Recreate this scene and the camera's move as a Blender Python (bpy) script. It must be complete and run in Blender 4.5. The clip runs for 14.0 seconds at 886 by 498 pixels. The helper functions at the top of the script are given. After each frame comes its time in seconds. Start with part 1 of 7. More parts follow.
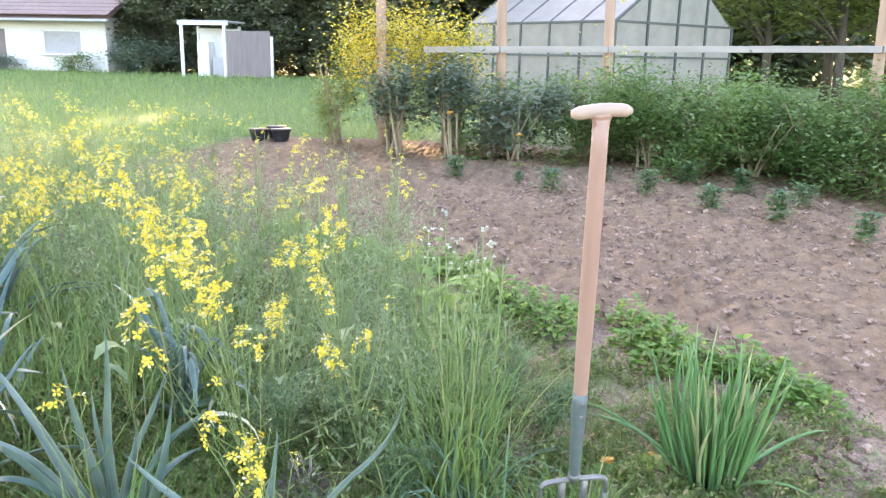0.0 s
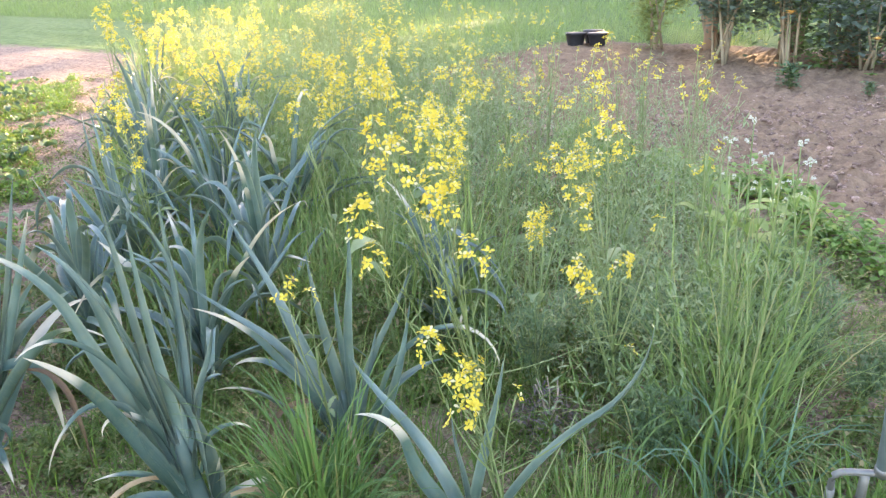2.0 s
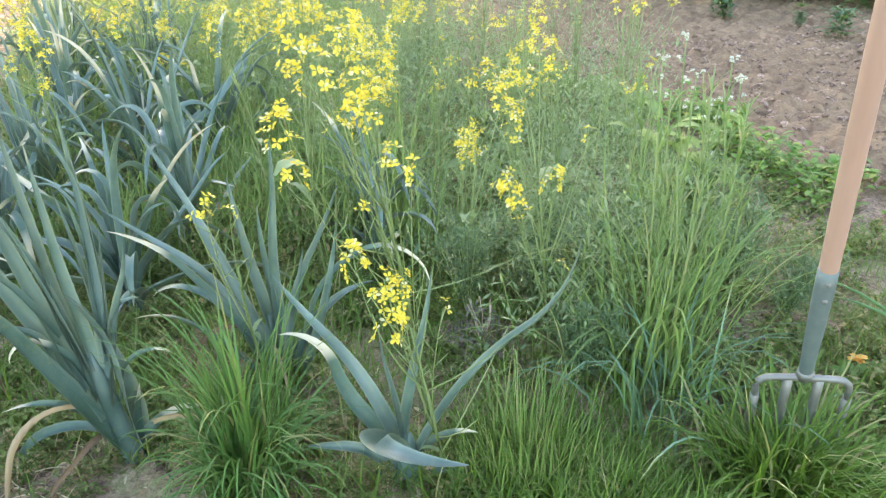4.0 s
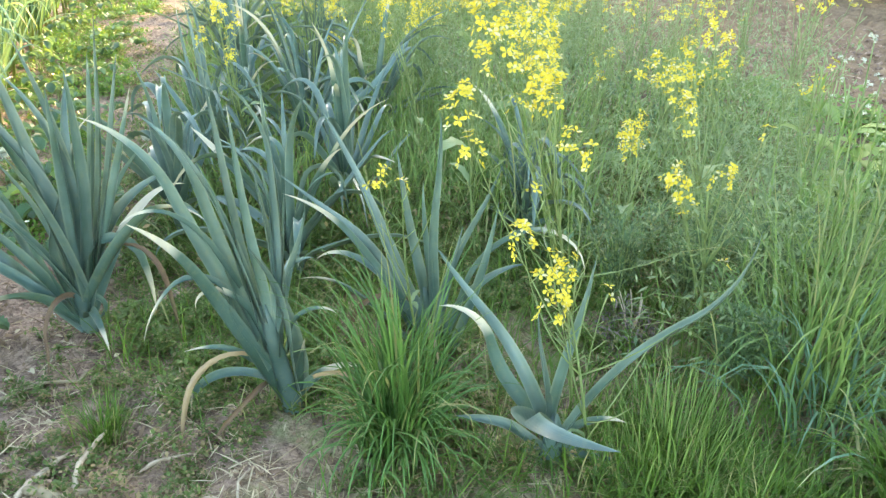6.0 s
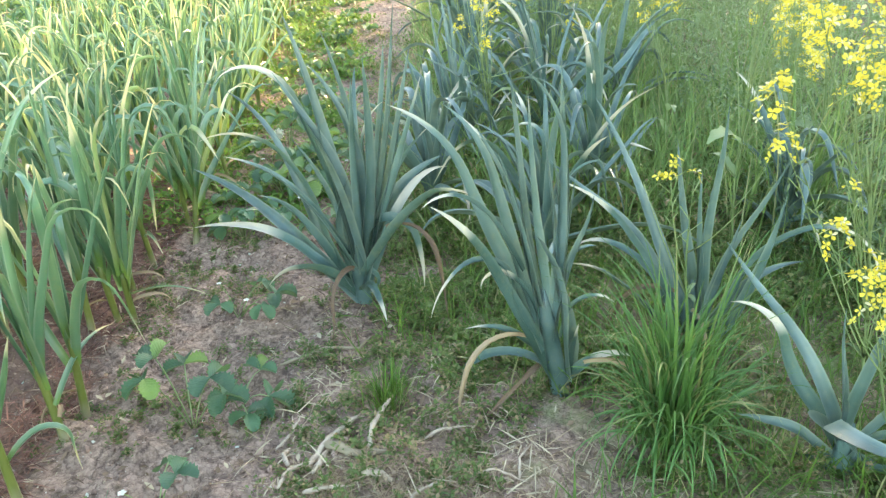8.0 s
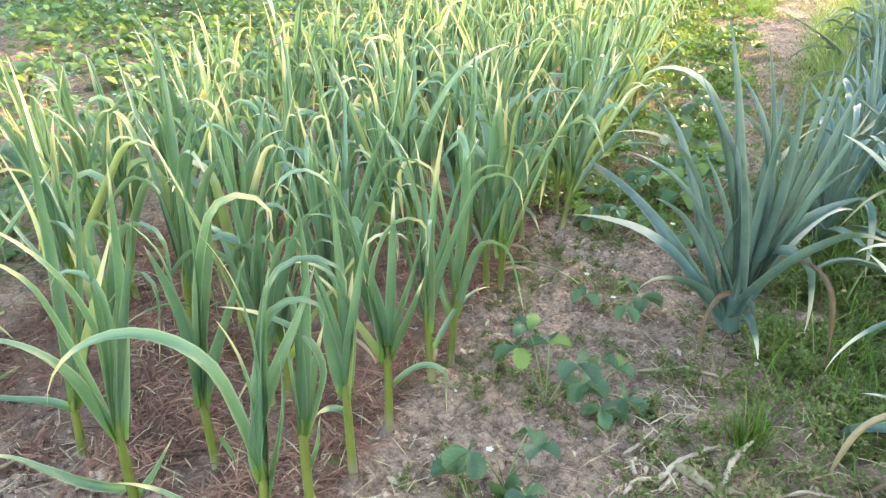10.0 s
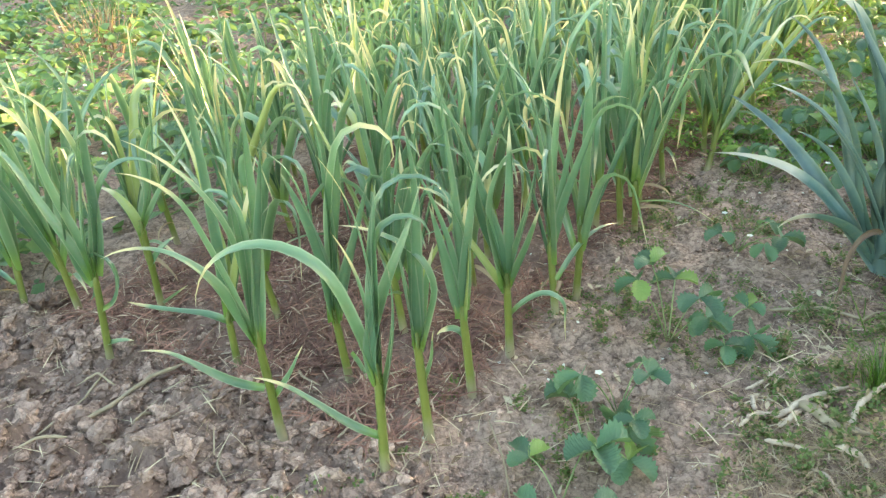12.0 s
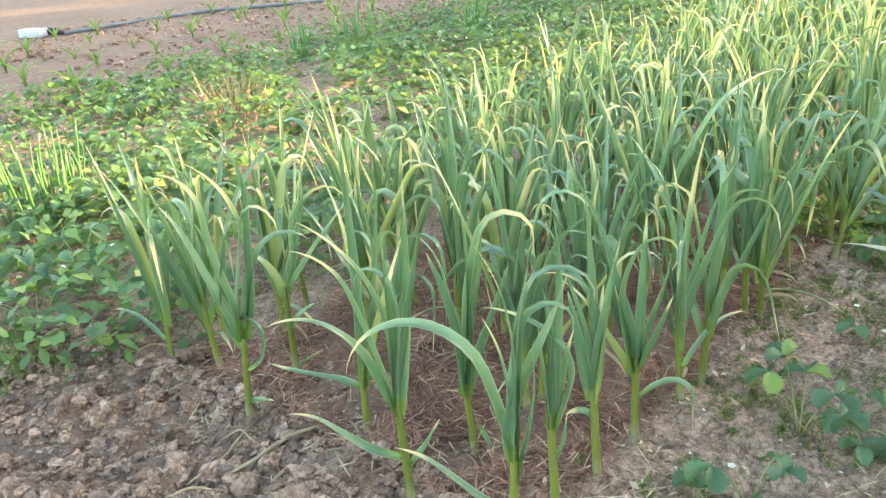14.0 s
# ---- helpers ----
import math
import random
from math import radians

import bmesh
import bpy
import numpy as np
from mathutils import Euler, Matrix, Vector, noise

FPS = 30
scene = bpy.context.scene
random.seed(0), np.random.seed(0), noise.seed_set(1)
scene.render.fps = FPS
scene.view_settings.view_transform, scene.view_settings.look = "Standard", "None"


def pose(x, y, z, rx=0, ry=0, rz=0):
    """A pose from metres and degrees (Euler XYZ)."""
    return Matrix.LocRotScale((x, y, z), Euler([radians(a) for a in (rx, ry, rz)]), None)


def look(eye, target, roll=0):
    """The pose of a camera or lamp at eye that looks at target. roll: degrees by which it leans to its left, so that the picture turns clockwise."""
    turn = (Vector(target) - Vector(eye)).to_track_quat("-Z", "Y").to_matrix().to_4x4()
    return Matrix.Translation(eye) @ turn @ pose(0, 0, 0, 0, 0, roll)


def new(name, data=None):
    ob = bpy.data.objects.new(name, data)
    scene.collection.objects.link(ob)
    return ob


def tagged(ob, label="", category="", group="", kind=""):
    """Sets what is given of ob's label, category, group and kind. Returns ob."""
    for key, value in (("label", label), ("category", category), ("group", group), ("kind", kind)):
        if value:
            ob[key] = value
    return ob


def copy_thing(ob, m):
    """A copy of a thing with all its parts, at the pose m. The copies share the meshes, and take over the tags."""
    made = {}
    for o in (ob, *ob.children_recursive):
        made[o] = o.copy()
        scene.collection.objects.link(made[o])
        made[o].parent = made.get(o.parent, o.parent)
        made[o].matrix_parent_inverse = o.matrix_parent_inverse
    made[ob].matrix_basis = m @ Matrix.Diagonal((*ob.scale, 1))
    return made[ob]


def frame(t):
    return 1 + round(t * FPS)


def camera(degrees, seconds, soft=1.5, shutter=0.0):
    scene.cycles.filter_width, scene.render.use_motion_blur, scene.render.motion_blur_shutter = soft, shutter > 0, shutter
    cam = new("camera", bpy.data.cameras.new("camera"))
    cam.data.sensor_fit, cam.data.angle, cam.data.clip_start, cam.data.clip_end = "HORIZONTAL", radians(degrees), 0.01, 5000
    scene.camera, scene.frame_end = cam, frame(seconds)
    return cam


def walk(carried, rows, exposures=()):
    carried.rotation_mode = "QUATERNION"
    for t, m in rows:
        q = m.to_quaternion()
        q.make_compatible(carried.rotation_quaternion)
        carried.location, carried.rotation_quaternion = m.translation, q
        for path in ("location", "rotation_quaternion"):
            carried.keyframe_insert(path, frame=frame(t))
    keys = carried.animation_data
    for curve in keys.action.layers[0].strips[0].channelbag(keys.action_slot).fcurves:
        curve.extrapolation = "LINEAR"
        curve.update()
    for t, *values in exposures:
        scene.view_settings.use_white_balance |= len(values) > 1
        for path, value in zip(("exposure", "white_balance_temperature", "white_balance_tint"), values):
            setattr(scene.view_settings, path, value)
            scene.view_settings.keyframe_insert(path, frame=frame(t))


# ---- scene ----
cam = camera(58.1, 14.0, 1.3)
PATH = [
    (0, (0.335, 0.514, 1.17), (0.017, 2.431, 0.696), 1.2),
    (0.5, (0.319, 0.594, 1.152), (-0.07, 2.497, 0.677), 1.0),
    (1, (0.318, 0.655, 1.145), (-0.173, 2.515, 0.599), 0.4),
    (1.2, (0.327, 0.68, 1.133), (-0.342, 2.477, 0.564), -0.6),
    (1.5, (0.348, 0.752, 1.114), (-0.564, 2.415, 0.479), -0.2),
    (2, (0.36, 0.796, 1.091), (-0.652, 2.378, 0.405), -0.9),
    (2.5, (0.343, 0.815, 1.074), (-0.681, 2.366, 0.335), -0.1),
    (2.7, (0.347, 0.821, 1.062), (-0.654, 2.37, 0.29), -0.5),
    (4.8, (0.368, 0.833, 1.026), (-0.456, 2.448, 0.182), 0.5),
    (5, (0.363, 0.821, 1.028), (-0.503, 2.404, 0.165), 0.6),
    (5.5, (0.348, 0.799, 1.024), (-0.614, 2.328, 0.166), 0.7),
    (6, (0.324, 0.763, 1.025), (-0.784, 2.194, 0.175), 0.9),
    (6.5, (0.285, 0.736, 1.026), (-0.997, 2.018, 0.18), 0.6),
    (7, (0.26, 0.722, 1.025), (-1.147, 1.857, 0.17), -1.1),
    (7.5, (0.247, 0.71, 1.03), (-1.164, 1.836, 0.171), -2.2),
    (8, (0.194, 0.609, 1.049), (-1.22, 1.714, 0.163), -2.6),
    (8.5, (0.126, 0.515, 1.066), (-1.414, 1.482, 0.235), -2.2),
    (9, (0.091, 0.454, 1.06), (-1.547, 1.279, 0.261), -1.0),
    (9.2, (0.083, 0.436, 1.052), (-1.575, 1.212, 0.248), 0.1),
    (11.3, (0.149, 0.46, 1.025), (-1.601, 0.429, 0.056), -4.3),
    (11.5, (0.163, 0.493, 1.015), (-1.584, 0.463, 0.042), -5.4),
    (12, (0.184, 0.525, 1.012), (-1.574, 0.553, 0.059), -4.4),
    (12.5, (0.199, 0.5, 1.006), (-1.555, 0.512, 0.046), -3.2),
    (13, (0.203, 0.492, 1.02), (-1.552, 0.463, 0.061), -3.7),
    (13.5, (0.215, 0.471, 1.041), (-1.56, 0.386, 0.123), -3.7),
    (14, (0.228, 0.446, 1.081), (-1.595, 0.253, 0.282), -4.8),
]
EXPOSURES = [(0.0, 3.67, 7000, 26), (2.2, 3.5, 7000, 27), (5.0, 3.63, 7500, 9), (7.5, 3.59, 7200, 7), (9.0, 3.69, 7400, 14), (11.5, 3.5, 7600, 4), (13.0, 3.53, 7400, 9), (14.0, 3.52, 7750, 5)]
walk(cam, [(t, look(eye, target, roll)) for t, eye, target, roll in PATH], EXPOSURES)

# ---- sky and sun: low evening sun ahead and to the left, mostly behind the tall trees ----
SUN_LEFT, SUN_UP = 20.0, 13.0
world = bpy.data.worlds.new("evening_sky")
scene.world = world
world.use_nodes = True
sky = world.node_tree.nodes.new("ShaderNodeTexSky")
sky.sky_type = "NISHITA"
sky.sun_disc = False
sky.sun_elevation = radians(SUN_UP)
sky.sun_rotation = radians(-SUN_LEFT)
sky.air_density, sky.dust_density = 1.0, 1.6
background = world.node_tree.nodes["Background"]
background.inputs["Strength"].default_value = 0.12
world.node_tree.links.new(sky.outputs[0], background.inputs["Color"])
sun = new("sun", bpy.data.lights.new("sun", "SUN"))
sun.data.energy, sun.data.angle, sun.data.color = 2.5, radians(0.6), (1.0, 0.76, 0.42)
toward = Vector((-math.sin(radians(SUN_LEFT)) * math.cos(radians(SUN_UP)), math.cos(radians(SUN_LEFT)) * math.cos(radians(SUN_UP)), math.sin(radians(SUN_UP))))
sun.matrix_world = look(toward * 60, (0, 0, 0))



# ---- materials ----
class Nodes:
    """A short way to write a node material."""

    def __init__(self, name):
        self.material = bpy.data.materials.new(name)
        self.material.use_nodes = True
        self.tree = self.material.node_tree
        self.tree.nodes.clear()

    def add(self, kind, out=0, set_=None, **inputs):
        node = self.tree.nodes.new("ShaderNode" + kind)
        for key, value in (set_ or {}).items():
            if key == "operation":
                node.operation = value
            elif key == "use_clamp":
                node.use_clamp = value
            else:
                node.attribute_name = value
        for key, value in inputs.items():
            key = key.replace("_", " ")
            socket = node.inputs[int(key[1:])] if key[0] == "i" and key[1:].isdigit() else node.inputs[key]
            if isinstance(value, bpy.types.NodeSocket):
                self.tree.links.new(value, socket)
            else:
                socket.default_value = value
        return node.outputs[out]

    def math(self, op, a, b=0.0, clamp=False):
        return self.add("Math", set_={"operation": op, "use_clamp": clamp}, i0=a, i1=b)

    def mix(self, fac, a, b):
        node = self.tree.nodes.new("ShaderNodeMix")
        node.data_type = "RGBA"
        for socket, value in ((node.inputs[0], fac), (node.inputs[6], a), (node.inputs[7], b)):
            if isinstance(value, bpy.types.NodeSocket):
                self.tree.links.new(value, socket)
            else:
                socket.default_value = value if isinstance(value, float) else (*value, 1)
        return node.outputs[2]

    def noise(self, scale, detail=3.0, at=None, rough=0.55):
        at = at or self.add("TexCoord", out=3)
        return self.add("TexNoise", Vector=at, Scale=scale, Detail=detail, Roughness=rough)

    def step(self, value, low, high):
        return self.add("MapRange", i0=value, i1=low, i2=high, i3=0.0, i4=1.0)

    def chance(self):
        whole = self.add("ObjectInfo", out=5)
        piece = self.add("NewGeometry", out=8)
        return self.math("FRACT", self.math("ADD", whole, piece))

    def done(self, shader):
        out = self.tree.nodes.new("ShaderNodeOutputMaterial")
        self.tree.links.new(shader, out.inputs[0])
        return self.material


def leaf_material(name, dark, light, tip=None, tip_from=0.8, base=None, base_to=0.25, rough=0.5, glow=0.35, bloom=0.0, odd=None, odd_share=0.0, fibres=True, shine=0.5, ribs=1.0, pinnate=False, rim=0.0, wax=0.0):
    """A leaf: colour that varies by plant and by patch, dry tips, pale foot, light that shines through."""
    n = Nodes(name)
    chance = n.chance()
    patch = n.noise(9.0, 2.0)
    colour = n.mix(n.step(n.math("ADD", n.math("MULTIPLY", chance, 0.6), n.math("MULTIPLY", patch, 0.8)), 0.25, 1.05), dark, light)
    along = n.add("Attribute", out=2, set_={"attribute_name": "along"})
    across = n.add("Attribute", out=2, set_={"attribute_name": "across"})
    vein = n.math("SINE", n.math("MULTIPLY", across, 38.0))
    if pinnate:
        vein = n.math("SINE", n.math("SUBTRACT", n.math("MULTIPLY", along, 46.0), n.math("MULTIPLY", n.math("ABSOLUTE", across), 15.0)))
    if odd:
        colour = n.mix(n.step(chance, 1.0 - odd_share - 0.02, 1.0 - odd_share), colour, odd)
    if bloom:
        dust = n.step(n.noise(9.0, 3.0), 0.2, 0.8)
        colour = n.mix(n.math("MULTIPLY", dust, bloom), colour, (0.42, 0.52, 0.52))
    if rim:
        colour = n.mix(n.math("MULTIPLY", n.step(n.math("ABSOLUTE", across), 0.72, 1.0), rim), colour, (0.50, 0.53, 0.36))
    # blotches, insect marks and dust
    colour = n.mix(n.math("MULTIPLY", n.step(n.noise(55.0, 4.0, None, 0.65), 0.52, 0.78), 0.28), colour, (0.30, 0.28, 0.13))
    if base:
        colour = n.mix(n.step(along, base_to, base_to * 0.3), colour, base)
    if tip:
        edge = n.math("SUBTRACT", tip_from, n.math("MULTIPLY", n.math("POWER", chance, 5.0), 0.3))
        wave = n.math("ADD", along, n.math("MULTIPLY", n.math("SUBTRACT", patch, 0.5), 0.25))
        colour = n.mix(n.step(wave, edge, n.math("ADD", edge, 0.1)), colour, tip)
    if fibres:
        colour = n.mix(n.math("MULTIPLY", n.step(vein, 0.55, 1.0), 0.16 * ribs), colour, light)
    height = n.math("ADD", n.math("MULTIPLY", vein, (1.2 if pinnate else 0.4) * ribs if fibres else 0.0), n.noise(90.0, 3.0))
    bump = n.add("Bump", Strength=0.25, Distance=0.002, Height=height)
    front = n.add("BsdfPrincipled", Base_Color=colour, Roughness=rough, Normal=bump, Specular_IOR_Level=shine, Coat_Weight=wax, Coat_Roughness=0.32)
    back = n.add("BsdfTranslucent", Color=n.mix(0.25, colour, (0.45, 0.58, 0.12)), Normal=bump)
    return n.done(n.add("MixShader", i0=glow, i1=front, i2=back))


def plain_material(name, dark, light, scale=20.0, rough=0.6, metal=0.0, bump_size=0.004, strength=0.3, stretch=(1, 1, 1), spots=None):
    n = Nodes(name)
    at = n.add("Mapping", Vector=n.add("TexCoord", out=3), Scale=stretch)
    fine, wide = n.noise(scale, 6.0, at), n.noise(scale * 0.13, 3.0, at)
    colour = n.mix(n.step(n.math("ADD", n.math("MULTIPLY", fine, 0.65), n.math("MULTIPLY", wide, 0.5)), 0.35, 0.8), dark, light)
    if spots:
        colour = n.mix(n.step(n.noise(scale * 0.5, 5.0, at), 0.6, 0.68), colour, spots)
    bump = n.add("Bump", Strength=strength, Distance=bump_size, Height=fine)
    shine = n.math("ADD", rough - 0.1, n.math("MULTIPLY", wide, 0.2))
    return n.done(n.add("BsdfPrincipled", Base_Color=colour, Roughness=shine, Metallic=metal, Normal=bump))


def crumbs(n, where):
    """Broken soil: cells of several sizes, warped so that none is round. Height, and a tone of its own for each crumb,
    with shade painted into the gaps.
    """
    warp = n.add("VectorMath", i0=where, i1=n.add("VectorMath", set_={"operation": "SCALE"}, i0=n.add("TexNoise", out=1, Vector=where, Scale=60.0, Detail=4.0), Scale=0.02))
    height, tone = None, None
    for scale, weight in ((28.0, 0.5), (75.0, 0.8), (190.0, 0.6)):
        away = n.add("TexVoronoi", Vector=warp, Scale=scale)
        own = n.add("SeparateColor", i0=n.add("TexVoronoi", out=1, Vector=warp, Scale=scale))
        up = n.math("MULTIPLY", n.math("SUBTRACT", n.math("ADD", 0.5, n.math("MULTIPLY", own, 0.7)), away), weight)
        # painted gap shade: the tone falls towards the rim of each cell
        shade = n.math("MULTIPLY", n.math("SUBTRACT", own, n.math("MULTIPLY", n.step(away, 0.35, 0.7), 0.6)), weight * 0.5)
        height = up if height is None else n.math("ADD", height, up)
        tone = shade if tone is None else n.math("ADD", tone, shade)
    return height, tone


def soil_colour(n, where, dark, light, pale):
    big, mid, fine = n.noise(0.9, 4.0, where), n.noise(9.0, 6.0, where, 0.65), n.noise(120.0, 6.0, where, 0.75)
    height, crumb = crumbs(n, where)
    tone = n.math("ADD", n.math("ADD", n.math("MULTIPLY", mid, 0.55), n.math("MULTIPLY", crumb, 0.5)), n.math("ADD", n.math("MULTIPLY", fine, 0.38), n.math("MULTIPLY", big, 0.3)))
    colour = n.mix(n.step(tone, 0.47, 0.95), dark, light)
    speck = n.add("TexVoronoi", Vector=where, Scale=90.0)
    colour = n.mix(n.math("MULTIPLY", n.step(speck, 0.2, 0.1), n.step(n.noise(40.0, 2.0, where), 0.56, 0.62)), colour, pale)
    return colour, mid, n.math("ADD", n.math("MULTIPLY", height, 0.5), n.math("ADD", n.math("MULTIPLY", fine, 0.45), n.math("MULTIPLY", mid, 0.8)))


def soil_material():
    """Dry garden soil: pale crumbs, painted shade in the gaps between them, red-brown beds, small stones, turf where
    the sheet carries grass.
    """
    n = Nodes("garden_soil")
    where = n.add("NewGeometry", out=0)
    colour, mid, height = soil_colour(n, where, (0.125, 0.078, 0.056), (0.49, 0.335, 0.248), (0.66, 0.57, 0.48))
    damp = n.add("Attribute", out=2, set_={"attribute_name": "damp"})
    # mixes towards red-brown at the garlic foot and on the hoed plots
    colour = n.mix(n.math("MULTIPLY", damp, 0.6), colour, (0.155, 0.075, 0.055))
    dug = n.add("Attribute", out=2, set_={"attribute_name": "dug"})
    colour = n.mix(n.math("MULTIPLY", dug, 0.75), colour, (0.19, 0.122, 0.092))
    tilled = n.add("Attribute", out=2, set_={"attribute_name": "tilled"})
    colour = n.mix(n.math("MULTIPLY", tilled, 0.7), colour, n.mix(n.step(mid, 0.35, 0.65), (0.165, 0.095, 0.048), (0.33, 0.215, 0.112)))
    turf = n.add("Attribute", out=2, set_={"attribute_name": "turf"})
    green = n.mix(n.step(mid, 0.35, 0.65), (0.10, 0.155, 0.042), (0.20, 0.27, 0.08))
    cover = n.step(n.math("ADD", turf, n.math("MULTIPLY", n.math("SUBTRACT", mid, 0.5), 0.9)), 0.35, 0.65)
    colour = n.mix(cover, colour, green)
    bump = n.add("Bump", Strength=0.8, Distance=0.008, Height=height)
    return n.done(n.add("BsdfPrincipled", Base_Color=colour, Roughness=0.95, Normal=bump))


def clod_material():
    n = Nodes("soil_clod")
    where = n.add("NewGeometry", out=0)
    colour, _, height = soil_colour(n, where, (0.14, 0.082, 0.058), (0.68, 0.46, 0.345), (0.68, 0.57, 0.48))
    colour = n.mix(n.math("MULTIPLY", n.math("POWER", n.chance(), 1.1), 0.8), colour, (0.17, 0.108, 0.082))
    bump = n.add("Bump", Strength=0.9, Distance=0.007, Height=height)
    return n.done(n.add("BsdfPrincipled", Base_Color=colour, Roughness=0.97, Normal=bump))


SOIL = soil_material()
CLOD = clod_material()
GARLIC = leaf_material("garlic_leaf", (0.037, 0.12, 0.064), (0.14, 0.28, 0.135), (0.68, 0.62, 0.38), 0.93, (0.16, 0.28, 0.06), 0.12, 0.25, 0.26, 0.08, (0.34, 0.40, 0.12), 0.07, shine=1.0, ribs=0.5, rim=0.32, wax=0.5)
GARLIC_DRY = leaf_material("yellowing_garlic_leaf", (0.06, 0.165, 0.07), (0.175, 0.32, 0.14), (0.70, 0.59, 0.30), 0.76, (0.16, 0.28, 0.06), 0.16, 0.3, 0.3, 0.1, None, 0.0, shine=0.9, ribs=0.5, rim=0.55, wax=0.5)
GARLIC_STEM = leaf_material("garlic_stem", (0.125, 0.155, 0.03), (0.21, 0.235, 0.055), None, 0.9, (0.40, 0.33, 0.22), 0.36, 0.4, 0.1, ribs=0.6)
LEEK = leaf_material("leek_leaf", (0.014, 0.053, 0.041), (0.062, 0.145, 0.11), (0.56, 0.50, 0.38), 1.1, None, 0.2, 0.38, 0.14, 0.36, shine=0.6, ribs=0.3, rim=0.3, wax=0.3)
LEEK_DRY = leaf_material("withered_leek_leaf", (0.016, 0.06, 0.045), (0.06, 0.14, 0.105), (0.62, 0.55, 0.42), 0.73, None, 0.2, 0.4, 0.16, 0.2, shine=0.5, ribs=0.3, rim=0.15)
GRASS = leaf_material("fresh_grass", (0.04, 0.112, 0.012), (0.145, 0.265, 0.034), (0.42, 0.40, 0.17), 0.95, (0.15, 0.19, 0.05), 0.15, 0.36, 0.3, 0.0, (0.34, 0.31, 0.14), 0.08, shine=0.45)
TUFT = leaf_material("dense_tuft_grass", (0.04, 0.125, 0.03), (0.15, 0.30, 0.075), (0.36, 0.36, 0.14), 0.96, (0.12, 0.15, 0.04), 0.15, 0.4, 0.28, 0, (0.28, 0.27, 0.11), 0.06, shine=0.5)
BLUE_GRASS = leaf_material("glaucous_grass", (0.055, 0.15, 0.07), (0.13, 0.27, 0.15), (0.40, 0.40, 0.2), 0.95, None, 0.2, 0.42, 0.3, 0.2)
TALL_GRASS = leaf_material("tall_grass", (0.09, 0.19, 0.045), (0.26, 0.39, 0.11), (0.40, 0.40, 0.16), 0.95, None, 0.2, 0.5, 0.42, 0.06, (0.38, 0.36, 0.17), 0.08)
MEADOW = leaf_material("meadow_grass", (0.17, 0.27, 0.08), (0.33, 0.43, 0.15), (0.42, 0.44, 0.2), 0.95, None, 0.2, 0.6, 0.4)
WEED = leaf_material("weed_leaf", (0.05, 0.098, 0.022), (0.185, 0.245, 0.065), None, 0.9, None, 0.2, 0.55, 0.35, 0, (0.34, 0.24, 0.13), 0.24, False)
YELLOW_WEED = leaf_material("yellowish_weed_leaf", (0.055, 0.11, 0.024), (0.2, 0.27, 0.065), None, 0.9, None, 0.2, 0.5, 0.38, 0, (0.36, 0.29, 0.13), 0.14, False)
PALE_LEAF = leaf_material("pale_broad_leaf", (0.17, 0.28, 0.07), (0.36, 0.47, 0.15), None, 0.9, None, 0.2, 0.45, 0.42, 0, None, 0, True, 0.6, 0.6, True)
LUSH = leaf_material("low_plant_leaf", (0.07, 0.19, 0.03), (0.20, 0.37, 0.06), None, 0.9, None, 0.2, 0.45, 0.38, 0, (0.30, 0.38, 0.06), 0.12, False)
MAUVE = leaf_material("withered_mauve_weed", (0.10, 0.07, 0.07), (0.26, 0.20, 0.20), None, 0.9, None, 0.2, 0.8, 0.15, 0, None, 0, False)
# strawberry green made lighter and yellower, low sunlight painted into it
SUNLIT_BED_LEAF = leaf_material("sunlit_tint_strawberry_leaf", (0.036, 0.11, 0.03), (0.165, 0.305, 0.085), None, 0.9, None, 0.2, 0.45, 0.36, 0.05, (0.27, 0.36, 0.07), 0.05, True, 0.6, 0.8, True)
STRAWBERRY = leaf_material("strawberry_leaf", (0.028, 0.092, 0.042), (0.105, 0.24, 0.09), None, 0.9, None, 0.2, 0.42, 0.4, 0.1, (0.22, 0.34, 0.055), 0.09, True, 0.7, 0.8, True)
# mustard green paled: the glare over the field is put into its colour
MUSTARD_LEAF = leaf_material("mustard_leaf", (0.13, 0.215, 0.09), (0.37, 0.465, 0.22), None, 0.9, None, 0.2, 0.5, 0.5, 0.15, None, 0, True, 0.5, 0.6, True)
# leaf green darkened to stand for the shade deep among the stems
UNDERGROWTH = leaf_material("shade_dark_undergrowth_leaf", (0.042, 0.1, 0.036), (0.14, 0.24, 0.09), None, 0.9, None, 0.2, 0.5, 0.3, 0.1, None, 0, False)
MUSTARD_STEM = leaf_material("mustard_stem", (0.19, 0.27, 0.09), (0.36, 0.43, 0.19), None, 0.9, None, 0.2, 0.5, 0.25)
PETAL = leaf_material("yellow_petal", (0.74, 0.54, 0.03), (0.85, 0.71, 0.11), None, 0.9, None, 0.2, 0.6, 0.4, 0, (0.74, 0.66, 0.38), 0.14, False)
WHITE_PETAL = leaf_material("white_petal", (0.66, 0.66, 0.54), (0.80, 0.79, 0.70), None, 0.9, None, 0.2, 0.5, 0.3, 0, None, 0, False)
ORANGE_PETAL = leaf_material("orange_petal", (0.80, 0.38, 0.06), (0.85, 0.50, 0.12), None, 0.9, None, 0.2, 0.5, 0.3, 0, None, 0, False)
ONION = leaf_material("onion_leaf", (0.06, 0.19, 0.045), (0.16, 0.35, 0.09), (0.42, 0.42, 0.18), 0.96, (0.22, 0.34, 0.12), 0.15, 0.35, 0.2, 0.15, (0.30, 0.36, 0.14), 0.08, ribs=0.3)
